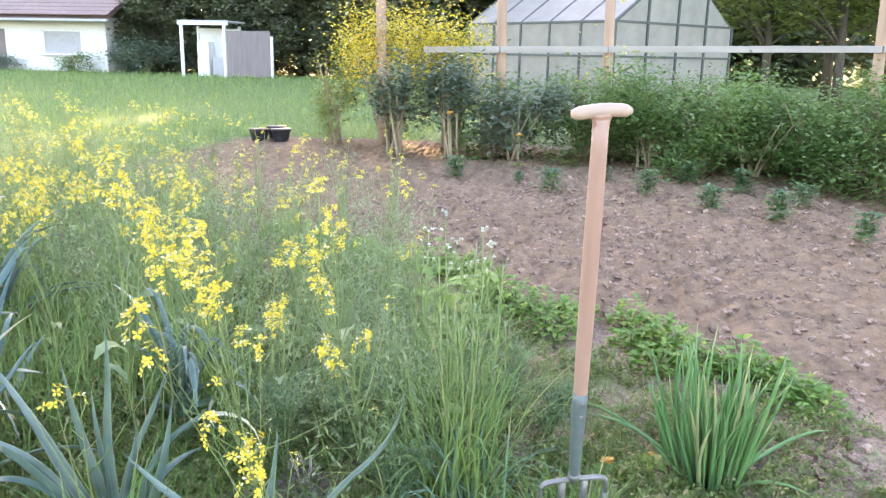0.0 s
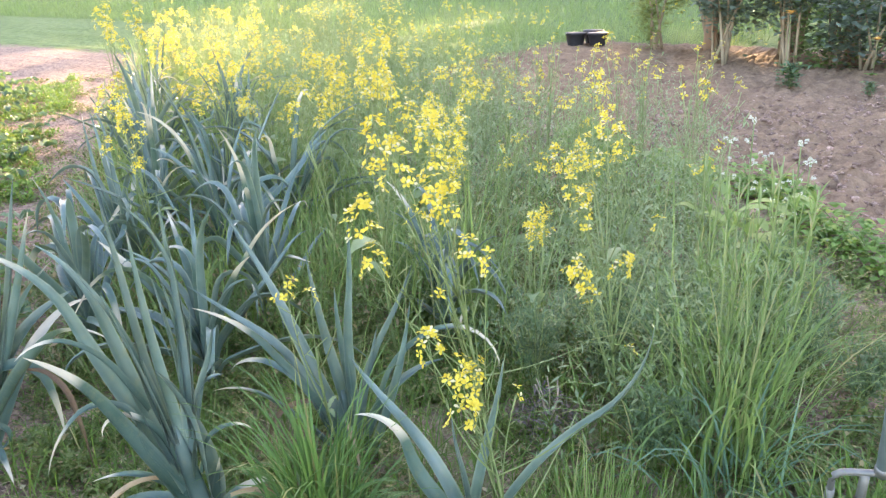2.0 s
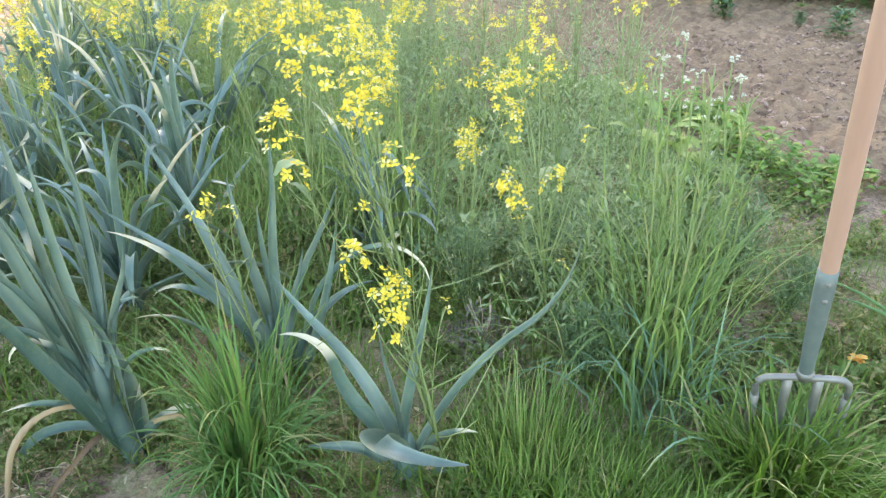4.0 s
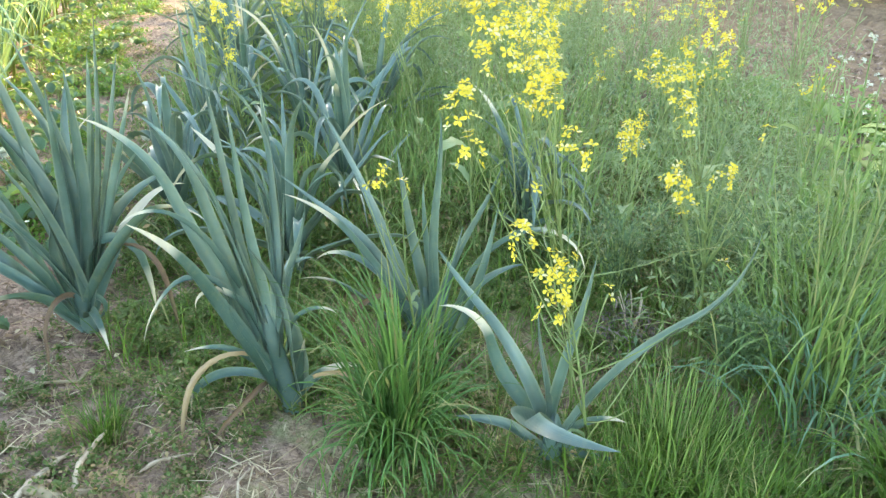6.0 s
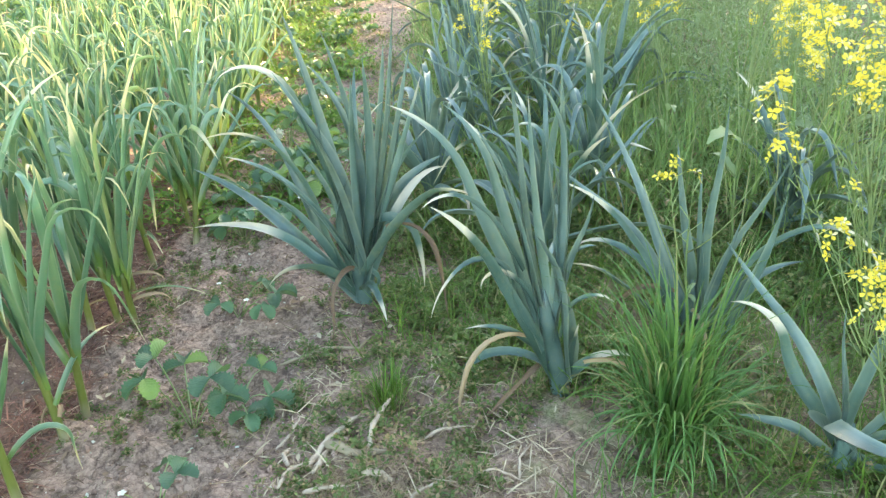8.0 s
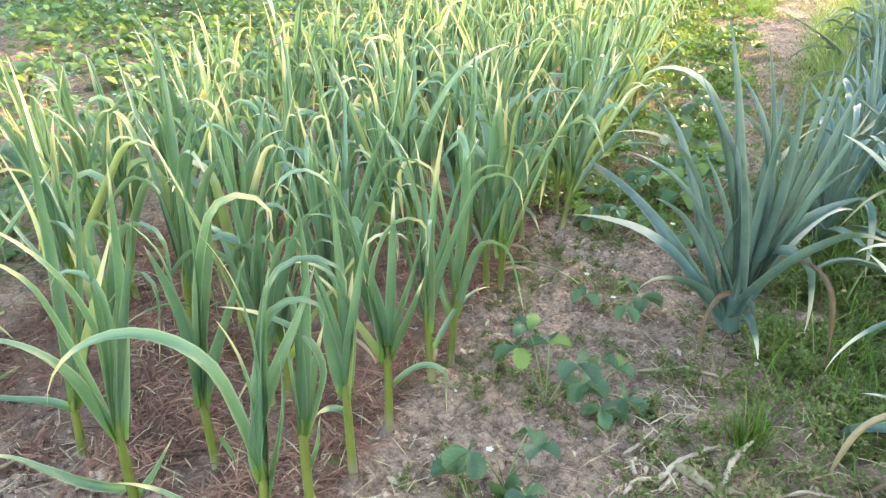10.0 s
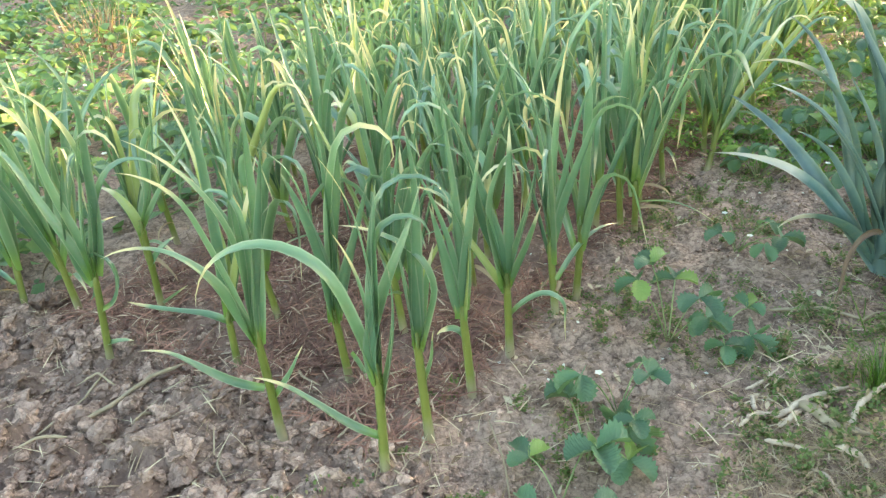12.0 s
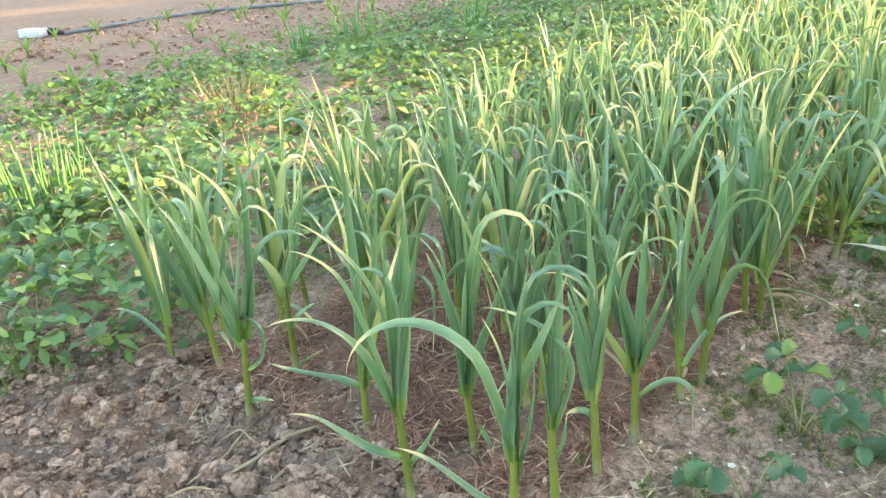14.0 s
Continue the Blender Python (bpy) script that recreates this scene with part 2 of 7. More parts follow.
BUSH = leaf_material("bush_leaf", (0.075, 0.165, 0.048), (0.20, 0.335, 0.10), None, 0.9, None, 0.2, 0.5, 0.42, 0, None, 0, False)
BLUE_BUSH = leaf_material("grey_green_leaf", (0.055, 0.095, 0.06), (0.12, 0.18, 0.11), None, 0.9, None, 0.2, 0.55, 0.25, 0.25, None, 0, False)
# evergreen leaf paled towards grey: distant haze put into the colour
TREE_LEAF = leaf_material("hazed_tree_leaf", (0.10, 0.125, 0.075), (0.21, 0.235, 0.145), None, 0.9, None, 0.2, 0.7, 0.3, 0, None, 0, False, 0.3)
PALE_TREE = leaf_material("pale_tree_leaf", (0.12, 0.16, 0.04), (0.26, 0.30, 0.09), None, 0.9, None, 0.2, 0.6, 0.5, 0, None, 0, False)
HAY = leaf_material("pale_mown_hay", (0.36, 0.27, 0.16), (0.72, 0.60, 0.41), None, 0.9, None, 0.2, 0.8, 0.15, 0, (0.24, 0.16, 0.10), 0.2)
STRAW = leaf_material("dry_straw", (0.26, 0.17, 0.10), (0.56, 0.42, 0.26), None, 0.9, None, 0.2, 0.8, 0.1, 0, (0.17, 0.10, 0.065), 0.3)
MULCH = leaf_material("reddish_mulch", (0.085, 0.03, 0.023), (0.42, 0.21, 0.15), None, 0.9, None, 0.2, 0.85, 0.05, 0, (0.52, 0.38, 0.26), 0.08, False)
LITTER = leaf_material("brown_leaf_litter", (0.09, 0.05, 0.03), (0.34, 0.22, 0.14), None, 0.9, None, 0.2, 0.85, 0.1, 0, (0.52, 0.42, 0.28), 0.22, False)
HUSK = plain_material("dry_stalk", (0.30, 0.21, 0.14), (0.66, 0.53, 0.39), 60.0, 0.85, 0, 0.003, 0.7, (1, 1, 0.4), (0.22, 0.16, 0.11))
ASH_WOOD = plain_material("ash_handle_wood", (0.38, 0.225, 0.165), (0.51, 0.325, 0.25), 30.0, 0.5, 0, 0.001, 0.2, (1, 1, 0.08))
PALE_WOOD = plain_material("pale_grip_wood", (0.41, 0.29, 0.215), (0.54, 0.405, 0.31), 26.0, 0.5, 0, 0.001, 0.2, (0.1, 1, 1))
STEEL = plain_material("grey_blue_painted_steel", (0.105, 0.14, 0.135), (0.17, 0.205, 0.195), 30.0, 0.5, 0.15, 0.001, 0.2, (1, 1, 1), (0.26, 0.24, 0.21))
WORN_STEEL = plain_material("worn_dull_steel", (0.17, 0.17, 0.16), (0.30, 0.29, 0.265), 34.0, 0.5, 0.5, 0.001, 0.25, (1, 1, 1), (0.24, 0.19, 0.15))
POST_WOOD = plain_material("weathered_post_wood", (0.31, 0.19, 0.12), (0.50, 0.34, 0.23), 12.0, 0.8, 0, 0.004, 0.4, (1, 1, 0.1))
RAIL_WOOD = plain_material("grey_rail_wood", (0.30, 0.27, 0.235), (0.44, 0.40, 0.35), 12.0, 0.8, 0, 0.004, 0.4, (0.1, 1, 1))
BARK = plain_material("dark_bark", (0.05, 0.04, 0.03), (0.14, 0.11, 0.08), 18.0, 0.9, 0, 0.02, 0.6, (1, 1, 0.3))
TWIG = plain_material("pale_woody_stem", (0.24, 0.18, 0.11), (0.42, 0.34, 0.22), 30.0, 0.85, 0, 0.004, 0.4, (1, 1, 0.3))
PLASTIC = plain_material("black_pot_plastic", (0.012, 0.012, 0.014), (0.035, 0.035, 0.04), 20.0, 0.5, 0, 0.001, 0.1)
HOSE = plain_material("grey_hose_rubber", (0.10, 0.11, 0.12), (0.2, 0.22, 0.24), 20.0, 0.5, 0, 0.001, 0.1)
GREY_PLASTIC = plain_material("pale_grey_plastic", (0.42, 0.45, 0.50), (0.55, 0.58, 0.62), 20.0, 0.4, 0, 0.001, 0.1)
RENDERED = plain_material("white_house_render", (0.72, 0.70, 0.66), (0.82, 0.80, 0.77), 6.0, 0.9, 0, 0.004, 0.3)
ROOF_TILE = plain_material("reddish_roof_tile", (0.30, 0.20, 0.18), (0.42, 0.30, 0.27), 8.0, 0.8, 0, 0.01, 0.3)
SHUTTER = plain_material("grey_shutter", (0.42, 0.41, 0.43), (0.50, 0.49, 0.50), 8.0, 0.6, 0, 0.002, 0.1)
WHITE_PAINT = plain_material("white_paint", (0.74, 0.74, 0.74), (0.84, 0.84, 0.83), 6.0, 0.5, 0, 0.001, 0.1)
BROWN_PANEL = plain_material("mauve_brown_boards", (0.19, 0.155, 0.155), (0.27, 0.225, 0.22), 10.0, 0.7, 0, 0.003, 0.2, (1, 1, 0.1))
DARK_METAL = plain_material("dark_frame_metal", (0.07, 0.085, 0.08), (0.12, 0.135, 0.13), 20.0, 0.5, 0.4, 0.001, 0.1)


def twin_wall():
    """Milky twin-wall sheet of the greenhouse."""
    n = Nodes("milky_twin_wall_sheet")
    band = n.noise(3.0, 4.0)
    colour = n.mix(n.step(band, 0.3, 0.7), (0.37, 0.35, 0.31), (0.48, 0.46, 0.42))
    front = n.add("BsdfPrincipled", Base_Color=colour, Roughness=0.3)
    back = n.add("BsdfTranslucent", Color=colour)
    return n.done(n.add("MixShader", i0=0.4, i1=front, i2=back))


SHEET = twin_wall()


# ---- mesh tools ----
def mesh_of(name, verts, faces, material, along=None, across=None, smooth=True):
    """One mesh from arrays; quads in an (n, 4) array, or a list of faces of any size."""
    me = bpy.data.meshes.new(name)
    verts = np.asarray(verts, np.float32)
    if isinstance(faces, np.ndarray):
        k = faces.shape[1]
        me.vertices.add(len(verts))
        me.vertices.foreach_set("co", verts.ravel())
        me.loops.add(faces.size)
        me.loops.foreach_set("vertex_index", faces.astype(np.int32).ravel())
        me.polygons.add(len(faces))
        me.polygons.foreach_set("loop_start", np.arange(0, faces.size, k, dtype=np.int32))
        me.update(calc_edges=True)
    else:
        me.from_pydata(verts.tolist(), [], faces)
    for key, value in (("along", along), ("across", across)):
        if value is not None:
            me.attributes.new(key, "FLOAT", "POINT").data.foreach_set("value", np.asarray(value, np.float32).ravel())
    me.polygons.foreach_set("use_smooth", np.full(len(me.polygons), smooth))
    me.materials.append(material)
    return me


PROFILES = {
    "grass": lambda s: (0.65 + 0.35 * np.minimum(1, s * 5)) * (1 - s**2.2) + 0.02,
    "strap": lambda s: np.minimum(1, 0.75 + s * 1.5) * (1 - s**3.2) ** 0.9 + 0.02,
    "blade": lambda s: np.minimum(1, 0.8 + s * 1.1) * (1 - s**2.3) ** 0.85 + 0.012,
    "oval": lambda s: np.sin(np.pi * (0.04 + 0.94 * s) ** 0.85) ** 0.75 + 0.03,
    "fan": lambda s: np.sin(np.pi * (0.02 + 0.94 * s) ** 1.3) ** 0.7 + 0.03,
    "tube": lambda s: 1 - 0.75 * s**3,
}


def strips(base, az, e0, e1, length, width, seg=4, bend=1.5, fold=0.15, curl=0.0, roll=0.0, profile="grass", teeth=0.0, knee=0.0, sheath=0.0, wave=0.0, twist=0.0):
    """Many leaves at once. Each starts at base, heads for az and rises by e0 degrees, which turn to e1 along its length, or about a knee.
    Returns points, quads and the two leaf coordinates."""
    base = np.atleast_2d(np.asarray(base, float))
    n = len(base)
    az, e0, e1, length, width, bend, curl, roll, knee = (np.broadcast_to(np.asarray(v, float), n)[:, None] for v in (az, e0, e1, length, width, bend, curl, roll, knee))
    s = np.linspace(0, 1, seg + 1)[None, :]
    turned = np.clip((s - knee + 0.2) / 0.4, 0, 1)
    turned = np.where(knee > 0, turned * turned * (3 - 2 * turned), s**bend)
    rising = e0 + (e1 - e0) * turned
    if sheath:
        hold = np.clip(s / sheath, 0, 1)
        rising = rising + (84 - e0) * (1 - hold * hold * (3 - 2 * hold))
    el, a = np.radians(rising), np.radians(az + curl * s + wave * np.sin(7.0 * s + az))
    way = np.stack([np.cos(el) * np.cos(a), np.cos(el) * np.sin(a), np.sin(el)], -1)
    mid = (way[:, 1:] + way[:, :-1]) / 2
    pts = np.concatenate([np.zeros((n, 1, 3)), np.cumsum(mid, 1)], 1) * (length / seg)[..., None] + base[:, None]
    side = np.stack([-np.sin(a), np.cos(a), 0 * a], -1)
    normal = np.cross(way, side)
    r = np.radians(roll + twist * s)[..., None]
    side, normal = side * np.cos(r) + normal * np.sin(r), normal * np.cos(r) - side * np.sin(r)
    w = width * PROFILES[profile](s) / 2
    if teeth:
        w = w * (1 - teeth * (np.arange(seg + 1) % 2))[None, :]
    w = w[..., None]
    cols = np.stack([pts - side * w + normal * w * fold * 2, pts, pts + side * w + normal * w * fold * 2], 2)
    verts = cols.reshape(-1, 3)
    i = np.arange(n)[:, None, None] * (seg + 1) * 3 + np.arange(seg)[None, :, None] * 3 + np.arange(2)[None, None, :]
    quads = np.stack([i, i + 1, i + 4, i + 3], -1).reshape(-1, 4)
    along = np.broadcast_to(s[..., None], (n, seg + 1, 3))
    across = np.broadcast_to(np.array([-1.0, 0.0, 1.0]), (n, seg + 1, 3))
    return verts, quads, along.ravel(), across.ravel()


def strap_mesh(name, material, base, az, rise, length, width, roll=0.0, fold=0.3, seg=20, curl=0.0, profile="blade", wave=0.0):
    """One long leaf. It heads for az, and rises by the given angles at even steps of its length."""
    s = np.linspace(0, 1, seg + 1)
    knots = np.linspace(0, 1, len(rise))
    el = np.radians(np.interp((s[1:] + s[:-1]) / 2, knots, rise))
    a = np.radians(az + curl * (s[1:] + s[:-1]) / 2)
    way = np.stack([np.cos(el) * np.cos(a), np.cos(el) * np.sin(a), np.sin(el)], -1)
    pts = np.asarray(base, float) + np.concatenate([np.zeros((1, 3)), np.cumsum(way, 0)]) * (length / seg)
    way = np.concatenate([way[:1], (way[1:] + way[:-1]) / 2, way[-1:]])
    a = np.radians(az + curl * s)
    side = np.stack([-np.sin(a), np.cos(a), 0 * a], -1)
    normal = np.cross(way, side)
    r = np.radians(roll * (1 - 0.35 * s) + wave * np.sin(6.0 * s + az))[:, None]
    side, normal = side * np.cos(r) + normal * np.sin(r), normal * np.cos(r) - side * np.sin(r)
    w = (width * PROFILES[profile](s) / 2)[:, None]
    across = np.array([-1.0, -0.55, 0.0, 0.55, 1.0])
    # a keeled leaf, its halves bowed a little
    cols = np.stack([pts + side * w * x + normal * w * 2 * fold * abs(x) ** 1.25 for x in across], 1)
    i = np.arange(seg)[:, None] * 5 + np.arange(4)[None]
    quads = np.stack([i, i + 1, i + 6, i + 5], -1).reshape(-1, 4)
    return mesh_of(name, cols.reshape(-1, 3), quads, material, np.repeat(s, 5), np.tile(across, seg + 1))


def leaf_mesh(name, material, *args, **kw):
    v, q, along, across = strips(*args, **kw)
    return mesh_of(name, v, q, material, along, across)


def tube(points, radii, sides=6, cap=True):
    """A round stem along points."""
    points = np.asarray(points, float)
    n = len(points)
    radii = np.broadcast_to(np.asarray(radii, float), n)
    way = np.gradient(points, axis=0)
    way /= np.linalg.norm(way, axis=1, keepdims=True) + 1e-9
    ref = np.where(np.abs(way[:, 2:3]) > 0.9, [[1.0, 0, 0]], [[0, 0, 1.0]])
    u = np.cross(way, ref)
    u /= np.linalg.norm(u, axis=1, keepdims=True) + 1e-9
    w = np.cross(way, u)
    t = np.arange(sides) * 2 * np.pi / sides
    verts = (points[:, None] + radii[:, None, None] * (np.cos(t)[None, :, None] * u[:, None] + np.sin(t)[None, :, None] * w[:, None])).reshape(-1, 3)
    faces = [(r * sides + k, r * sides + (k + 1) % sides, (r + 1) * sides + (k + 1) % sides, (r + 1) * sides + k) for r in range(n - 1) for k in range(sides)]
    if cap:
        faces += [tuple(range(sides))[::-1], tuple(range((n - 1) * sides, n * sides))]
    return verts, faces, np.repeat(np.linspace(0, 1, n), sides)


def tubes_mesh(name, material, runs, sides=5):
    """Several stems as one mesh. runs: points and radii of each."""
    verts, faces, along, start = [], [], [], 0
    for points, radii in runs:
        v, f, a = tube(points, radii, sides)
        verts.append(v), along.append(a)
        faces += [tuple(start + k for k in face) for face in f]
        start += len(v)
    return mesh_of(name, np.concatenate(verts), faces, material, np.concatenate(along))


def arc(a, b, sag=(0, 0, 0), n=6):
    """A bowed line from a to b."""
    a, b, s = np.asarray(a, float), np.asarray(b, float), np.linspace(0, 1, n)[:, None]
    return a + (b - a) * s + np.asarray(sag, float) * (4 * s * (1 - s))


def from_bm(name, bm, material, smooth=False):
    me = bpy.data.meshes.new(name)
    bm.to_mesh(me)
    bm.free()
    me.materials.append(material)
    me.polygons.foreach_set("use_smooth", np.full(len(me.polygons), smooth))
    return me


def box_bm(bm, size, at=(0, 0, 0), bevel=0.0, turn=(0, 0, 0)):
    """A bevelled block, added to bm."""
    made = bmesh.ops.create_cube(bm, size=1.0, matrix=pose(*at, *turn) @ Matrix.Diagonal((*size, 1)))
    if bevel:
        edges = list({e for v in made["verts"] for e in v.link_edges})
        bmesh.ops.bevel(bm, geom=edges, offset=bevel, segments=2, affect="EDGES", profile=0.7)
    return bm


def block(name, size, at, material, parent, bevel=0.004, turn=(0, 0, 0), label=""):
    return part(name, from_bm(name, box_bm(bmesh.new(), size, at, bevel, turn), material), parent, label)


def part(name, me, parent, label="", m=None):
    ob = new(name, me)
    ob.parent = parent
    if m is not None:
        ob.matrix_basis = m
    return tagged(ob, label) if label else ob


def thing(name, at, label, category, group="", kind="", turn=0.0):
    ob = new(name)
    ob.empty_display_size = 0.05
    ob.matrix_basis = pose(at[0], at[1], at[2] if len(at) > 2 else height_at(at[0], at[1]), 0, 0, turn)
    return tagged(ob, label, category, group, kind)


# ---- the lie of the garden: rows run along U, and V counts across them ----
U, V = np.array([-0.795, 0.607]), np.array([-0.607, -0.795])


def uv(u, v):
    p = u * U + v * V
    return float(p[0]), float(p[1])


def lattice(ix, iy, seed):
    h = (ix * 374761393 + iy * 668265263 + seed * 974634777) & 0x7FFFFFFF
    h = ((h ^ (h >> 13)) * 1274126177) & 0x7FFFFFFF
    return ((h ^ (h >> 16)) & 0xFFFF) / 65535.0


def value_noise(x, y, scale, seed=0):
    x, y = np.asarray(x, float) / scale, np.asarray(y, float) / scale
    ix, iy = np.floor(x).astype(np.int64), np.floor(y).astype(np.int64)
    fx, fy = x - ix, y - iy
    fx, fy = fx * fx * (3 - 2 * fx), fy * fy * (3 - 2 * fy)
    a, b = lattice(ix, iy, seed), lattice(ix + 1, iy, seed)
    c, d = lattice(ix, iy + 1, seed), lattice(ix + 1, iy + 1, seed)
    return (a * (1 - fx) + b * fx) * (1 - fy) + (c * (1 - fx) + d * fx) * fy - 0.5


def ramp(x, a, b):
    return np.clip((x - a) / (b - a), 0, 1)


def v_of(x, y):
    return x * V[0] + y * V[1]


def beds(x, y):
    """How far a place belongs to the tilled bed, the dug front corner, the mulched garlic foot, and to turf."""
    u, v = x * U[0] + y * U[1], x * V[0] + y * V[1]
    tilled = ramp(v, -3.35, -3.55) * ramp(v, -9.0, -8.6) * ramp(y, 11.3, 10.8) + ramp(v, 4.7, 5.0) * ramp(v, 24.0, 22.0)
    dug = ramp(u, 1.0, 0.8) * ramp(v, -0.2, 0.2) * ramp(v, 2.2, 1.4)
    hoed = 0.8 * ramp(v, 4.7, 5.1) + 0.27 * ramp(v, -3.35, -3.55)
    mulch = hoed + ramp(u, 0.85, 1.05) * ramp(u, 3.2, 2.2) * ramp(v, 0.18, 0.32) * ramp(v, 1.35, 1.1)
    turf = np.maximum(ramp(y, 11.0, 11.6) * ramp(x, 2.5, -2.0), ramp(np.hypot(x, y), 12.5, 14.5))
    turf = turf * (1 - ramp(v, 4.7, 5.0) * ramp(v, 24.0, 22.0))
    turf = np.maximum(turf, 0.42 * ramp(v, -0.15, -1.0) * ramp(v, -3.3, -3.1) * ramp(u, 0.1, 0.7) * ramp(u, 8, 7))
    turf = np.maximum(turf, 0.75 * ramp(u, 5.4, 6.2) * ramp(v, -2.4, -2.1) * ramp(v, -0.6, -0.9))
    turf = np.maximum(turf, ramp(x, -3.7, -4.6) * ramp(y, 7.0, 7.9))
    return np.clip(tilled, 0, 1), dug, mulch, turf


def height_np(x, y):
    tilled, dug, _, turf = beds(x, y)
    soft = 0.03 * value_noise(x, y, 0.9, 1) + 0.012 * value_noise(x, y, 0.25, 2) + 0.008 * value_noise(x, y, 0.09, 3)
    rough = np.maximum(tilled, 1.5 * dug)
    lumps = 0.05 * np.abs(value_noise(x, y, 0.16, 4)) + 0.05 * np.abs(value_noise(x, y, 0.075, 5)) + 0.03 * value_noise(x, y, 0.045, 6) + 0.02 * value_noise(x, y, 0.026, 8)
    return soft + lumps * (0.72 + 0.5 * rough) - 0.012


def height_at(x, y):
    return float(height_np(np.array([x]), np.array([y]))[0])


def ground_axis(spans, reach):
    out = []
    for a, b, step in spans:
        out.append(np.arange(a, b - step * 0.5, step))
    core = np.concatenate(out + [[spans[-1][1]]])
    grow = 0.06 * 1.2 ** np.arange(60)
    tail = np.cumsum(grow)
    tail = tail[tail < reach]
    return np.concatenate([(core[0] - tail)[::-1], core, core[-1] + tail])


def build_ground():
    gx = ground_axis([(-5.0, -2.4, 0.04), (-2.4, 1.1, 0.0135), (1.1, 3.6, 0.035)], 900)
    gy = ground_axis([(-2.6, -0.7, 0.04), (-0.7, 2.6, 0.0135), (2.6, 9.6, 0.042)], 900)
    x, y = np.meshgrid(gx, gy, indexing="ij")
    far = ramp(np.hypot(x, y), 30, 60)
    z = height_np(x, y) * (1 - far)
    nx, ny = x.shape
    i = (np.arange(nx - 1)[:, None] * ny + np.arange(ny - 1)[None, :])
    quads = np.stack([i, i + ny, i + ny + 1, i + 1], -1).reshape(-1, 4)
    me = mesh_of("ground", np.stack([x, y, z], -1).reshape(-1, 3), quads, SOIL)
    tilled, dug, mulch, turf = beds(x, y)
    for key, value in (("turf", turf), ("tilled", np.maximum(tilled * ramp(v_of(x, y), 0, -1), 0.9 * ramp(x * U[0] + y * U[1], 0.0, -0.6))), ("damp", mulch), ("dug", dug)):
        me.attributes.new(key, "FLOAT", "POINT").data.foreach_set("value", value.astype(np.float32).ravel())
    tagged(new("ground", me), "dry brown garden soil with crumbs, weeds and turf", "ground", kind="structure")


build_ground()


# ---- garlic ----
class Strapped:
    """A plant of long folded leaves, built leaf by leaf: name and label, place, top and thickness of its stem, leaf materials."""

    def __init__(self, kind, at, label, top, thick, seed):
        self.leek, self.slim = kind == "leek_plant", 1.0
        self.root = thing(kind, at, label, "leek" if self.leek else "garlic plant", "leeks" if self.leek else "garlic rows")
        self.chance = np.random.default_rng(seed)
        self.up = self.root.location.z
        if self.leek:
            line = arc((0, 0, -0.04), top, (0, 0, 0), 8)
            v, f, a = tube(line, thick * np.array([0.86, 1.0, 0.98, 0.92, 0.86, 0.76, 0.6, 0.3]), 12)
            flat = np.array((0.77, -0.64, 0))
            v = v - 0.4 * ((v - np.repeat(line, 12, 0)) @ flat)[:, None] * flat
            part("shank", mesh_of("leek_shank", v, f, LEEK, a * 0.5), self.root)
        else:
            line = arc((0, 0, -0.03), top, (0, 0, 0), 9)
            part("stem", tubes_mesh("garlic_stem", GARLIC_STEM, [(line, thick * np.array([1.0, 1.2, 1.1, 1.02, 0.98, 0.98, 0.95, 0.85, 0.55]))], 8), self.root)

    def leaf(self, base, az, rise, length, width, dry=0):
        upright = min(1.0, abs(math.sin(radians((rise[0] + rise[1] + rise[2]) / 3))))
        dry = dry or (self.leek and rise[-1] < -12)
        # most leaves turn their upper side to the open path
        side = math.cos(radians(az)) * -0.64 - math.sin(radians(az)) * 0.77
        turned = (-1 if side > 0 else 1) * (1 if self.chance.random() < 0.8 else -1)
        roll = turned * (12 + 36 * upright + self.chance.normal(0, 8))
        width = width * self.slim * (0.48 + 0.28 * upright) if self.leek else width * 0.98
        material = (LEEK_DRY if dry else LEEK) if self.leek else (GARLIC_DRY if dry else GARLIC)
        me = strap_mesh("leek_leaf" if self.leek else "garlic_leaf", material, (base[0], base[1], base[2] - self.up), az, rise, length, width, roll, 0.4 if self.leek else 0.34, 22 if self.leek else 18, self.chance.normal(0, 9), wave=self.chance.normal(0, 10))
        part("leaf", me, self.root, ("leek leaf with a withered tan tip" if self.leek else "garlic leaf with a dry yellow tip") if dry else "")

    def tail(self, base, az, rise, length, width):
        me = strap_mesh("withered_leaf", STRAW, base, az, rise, length, width, self.chance.normal(0, 40), 0.5, 16, self.chance.normal(0, 30), wave=45)
        part("withered_leaf", me, self.root, "thin tan withered leaf hanging to the ground")


def garlic(at, top, seed):
    return Strapped("garlic_plant", at, "green garlic plant with arching strap leaves and yellowing tips", top, 0.0084, seed)


g = garlic((-0.851, 0.411), (0.000, 0.012, 0.244), 1)
g.leaf((0.000, 0.011, 0.211), 103, (105, 71, 61, 75), 0.36, 0.023, 0)
g.leaf((0.000, 0.013, 0.217), 103, (93, 86, 76, -112), 0.39, 0.021, 0)
g.leaf((0.000, 0.013, 0.217), 89, (83, 91, 74, -106), 0.48, 0.018, 0)
g.leaf((0.000, 0.008, 0.217), 258, (79, 72, -15, -81), 0.52, 0.023, 1)
g.leaf((0.000, 0.015, 0.170), 67, (77, 76, 84, 98), 0.27, 0.019, 0)
g.leaf((0.000, 0.001, 0.105), 262, (20, 43, 45, 17), 0.24, 0.016, 1)
g.leaf((0.000, 0.012, 0.228), 264, (91, 92, 82, 55), 0.40, 0.010, 1)
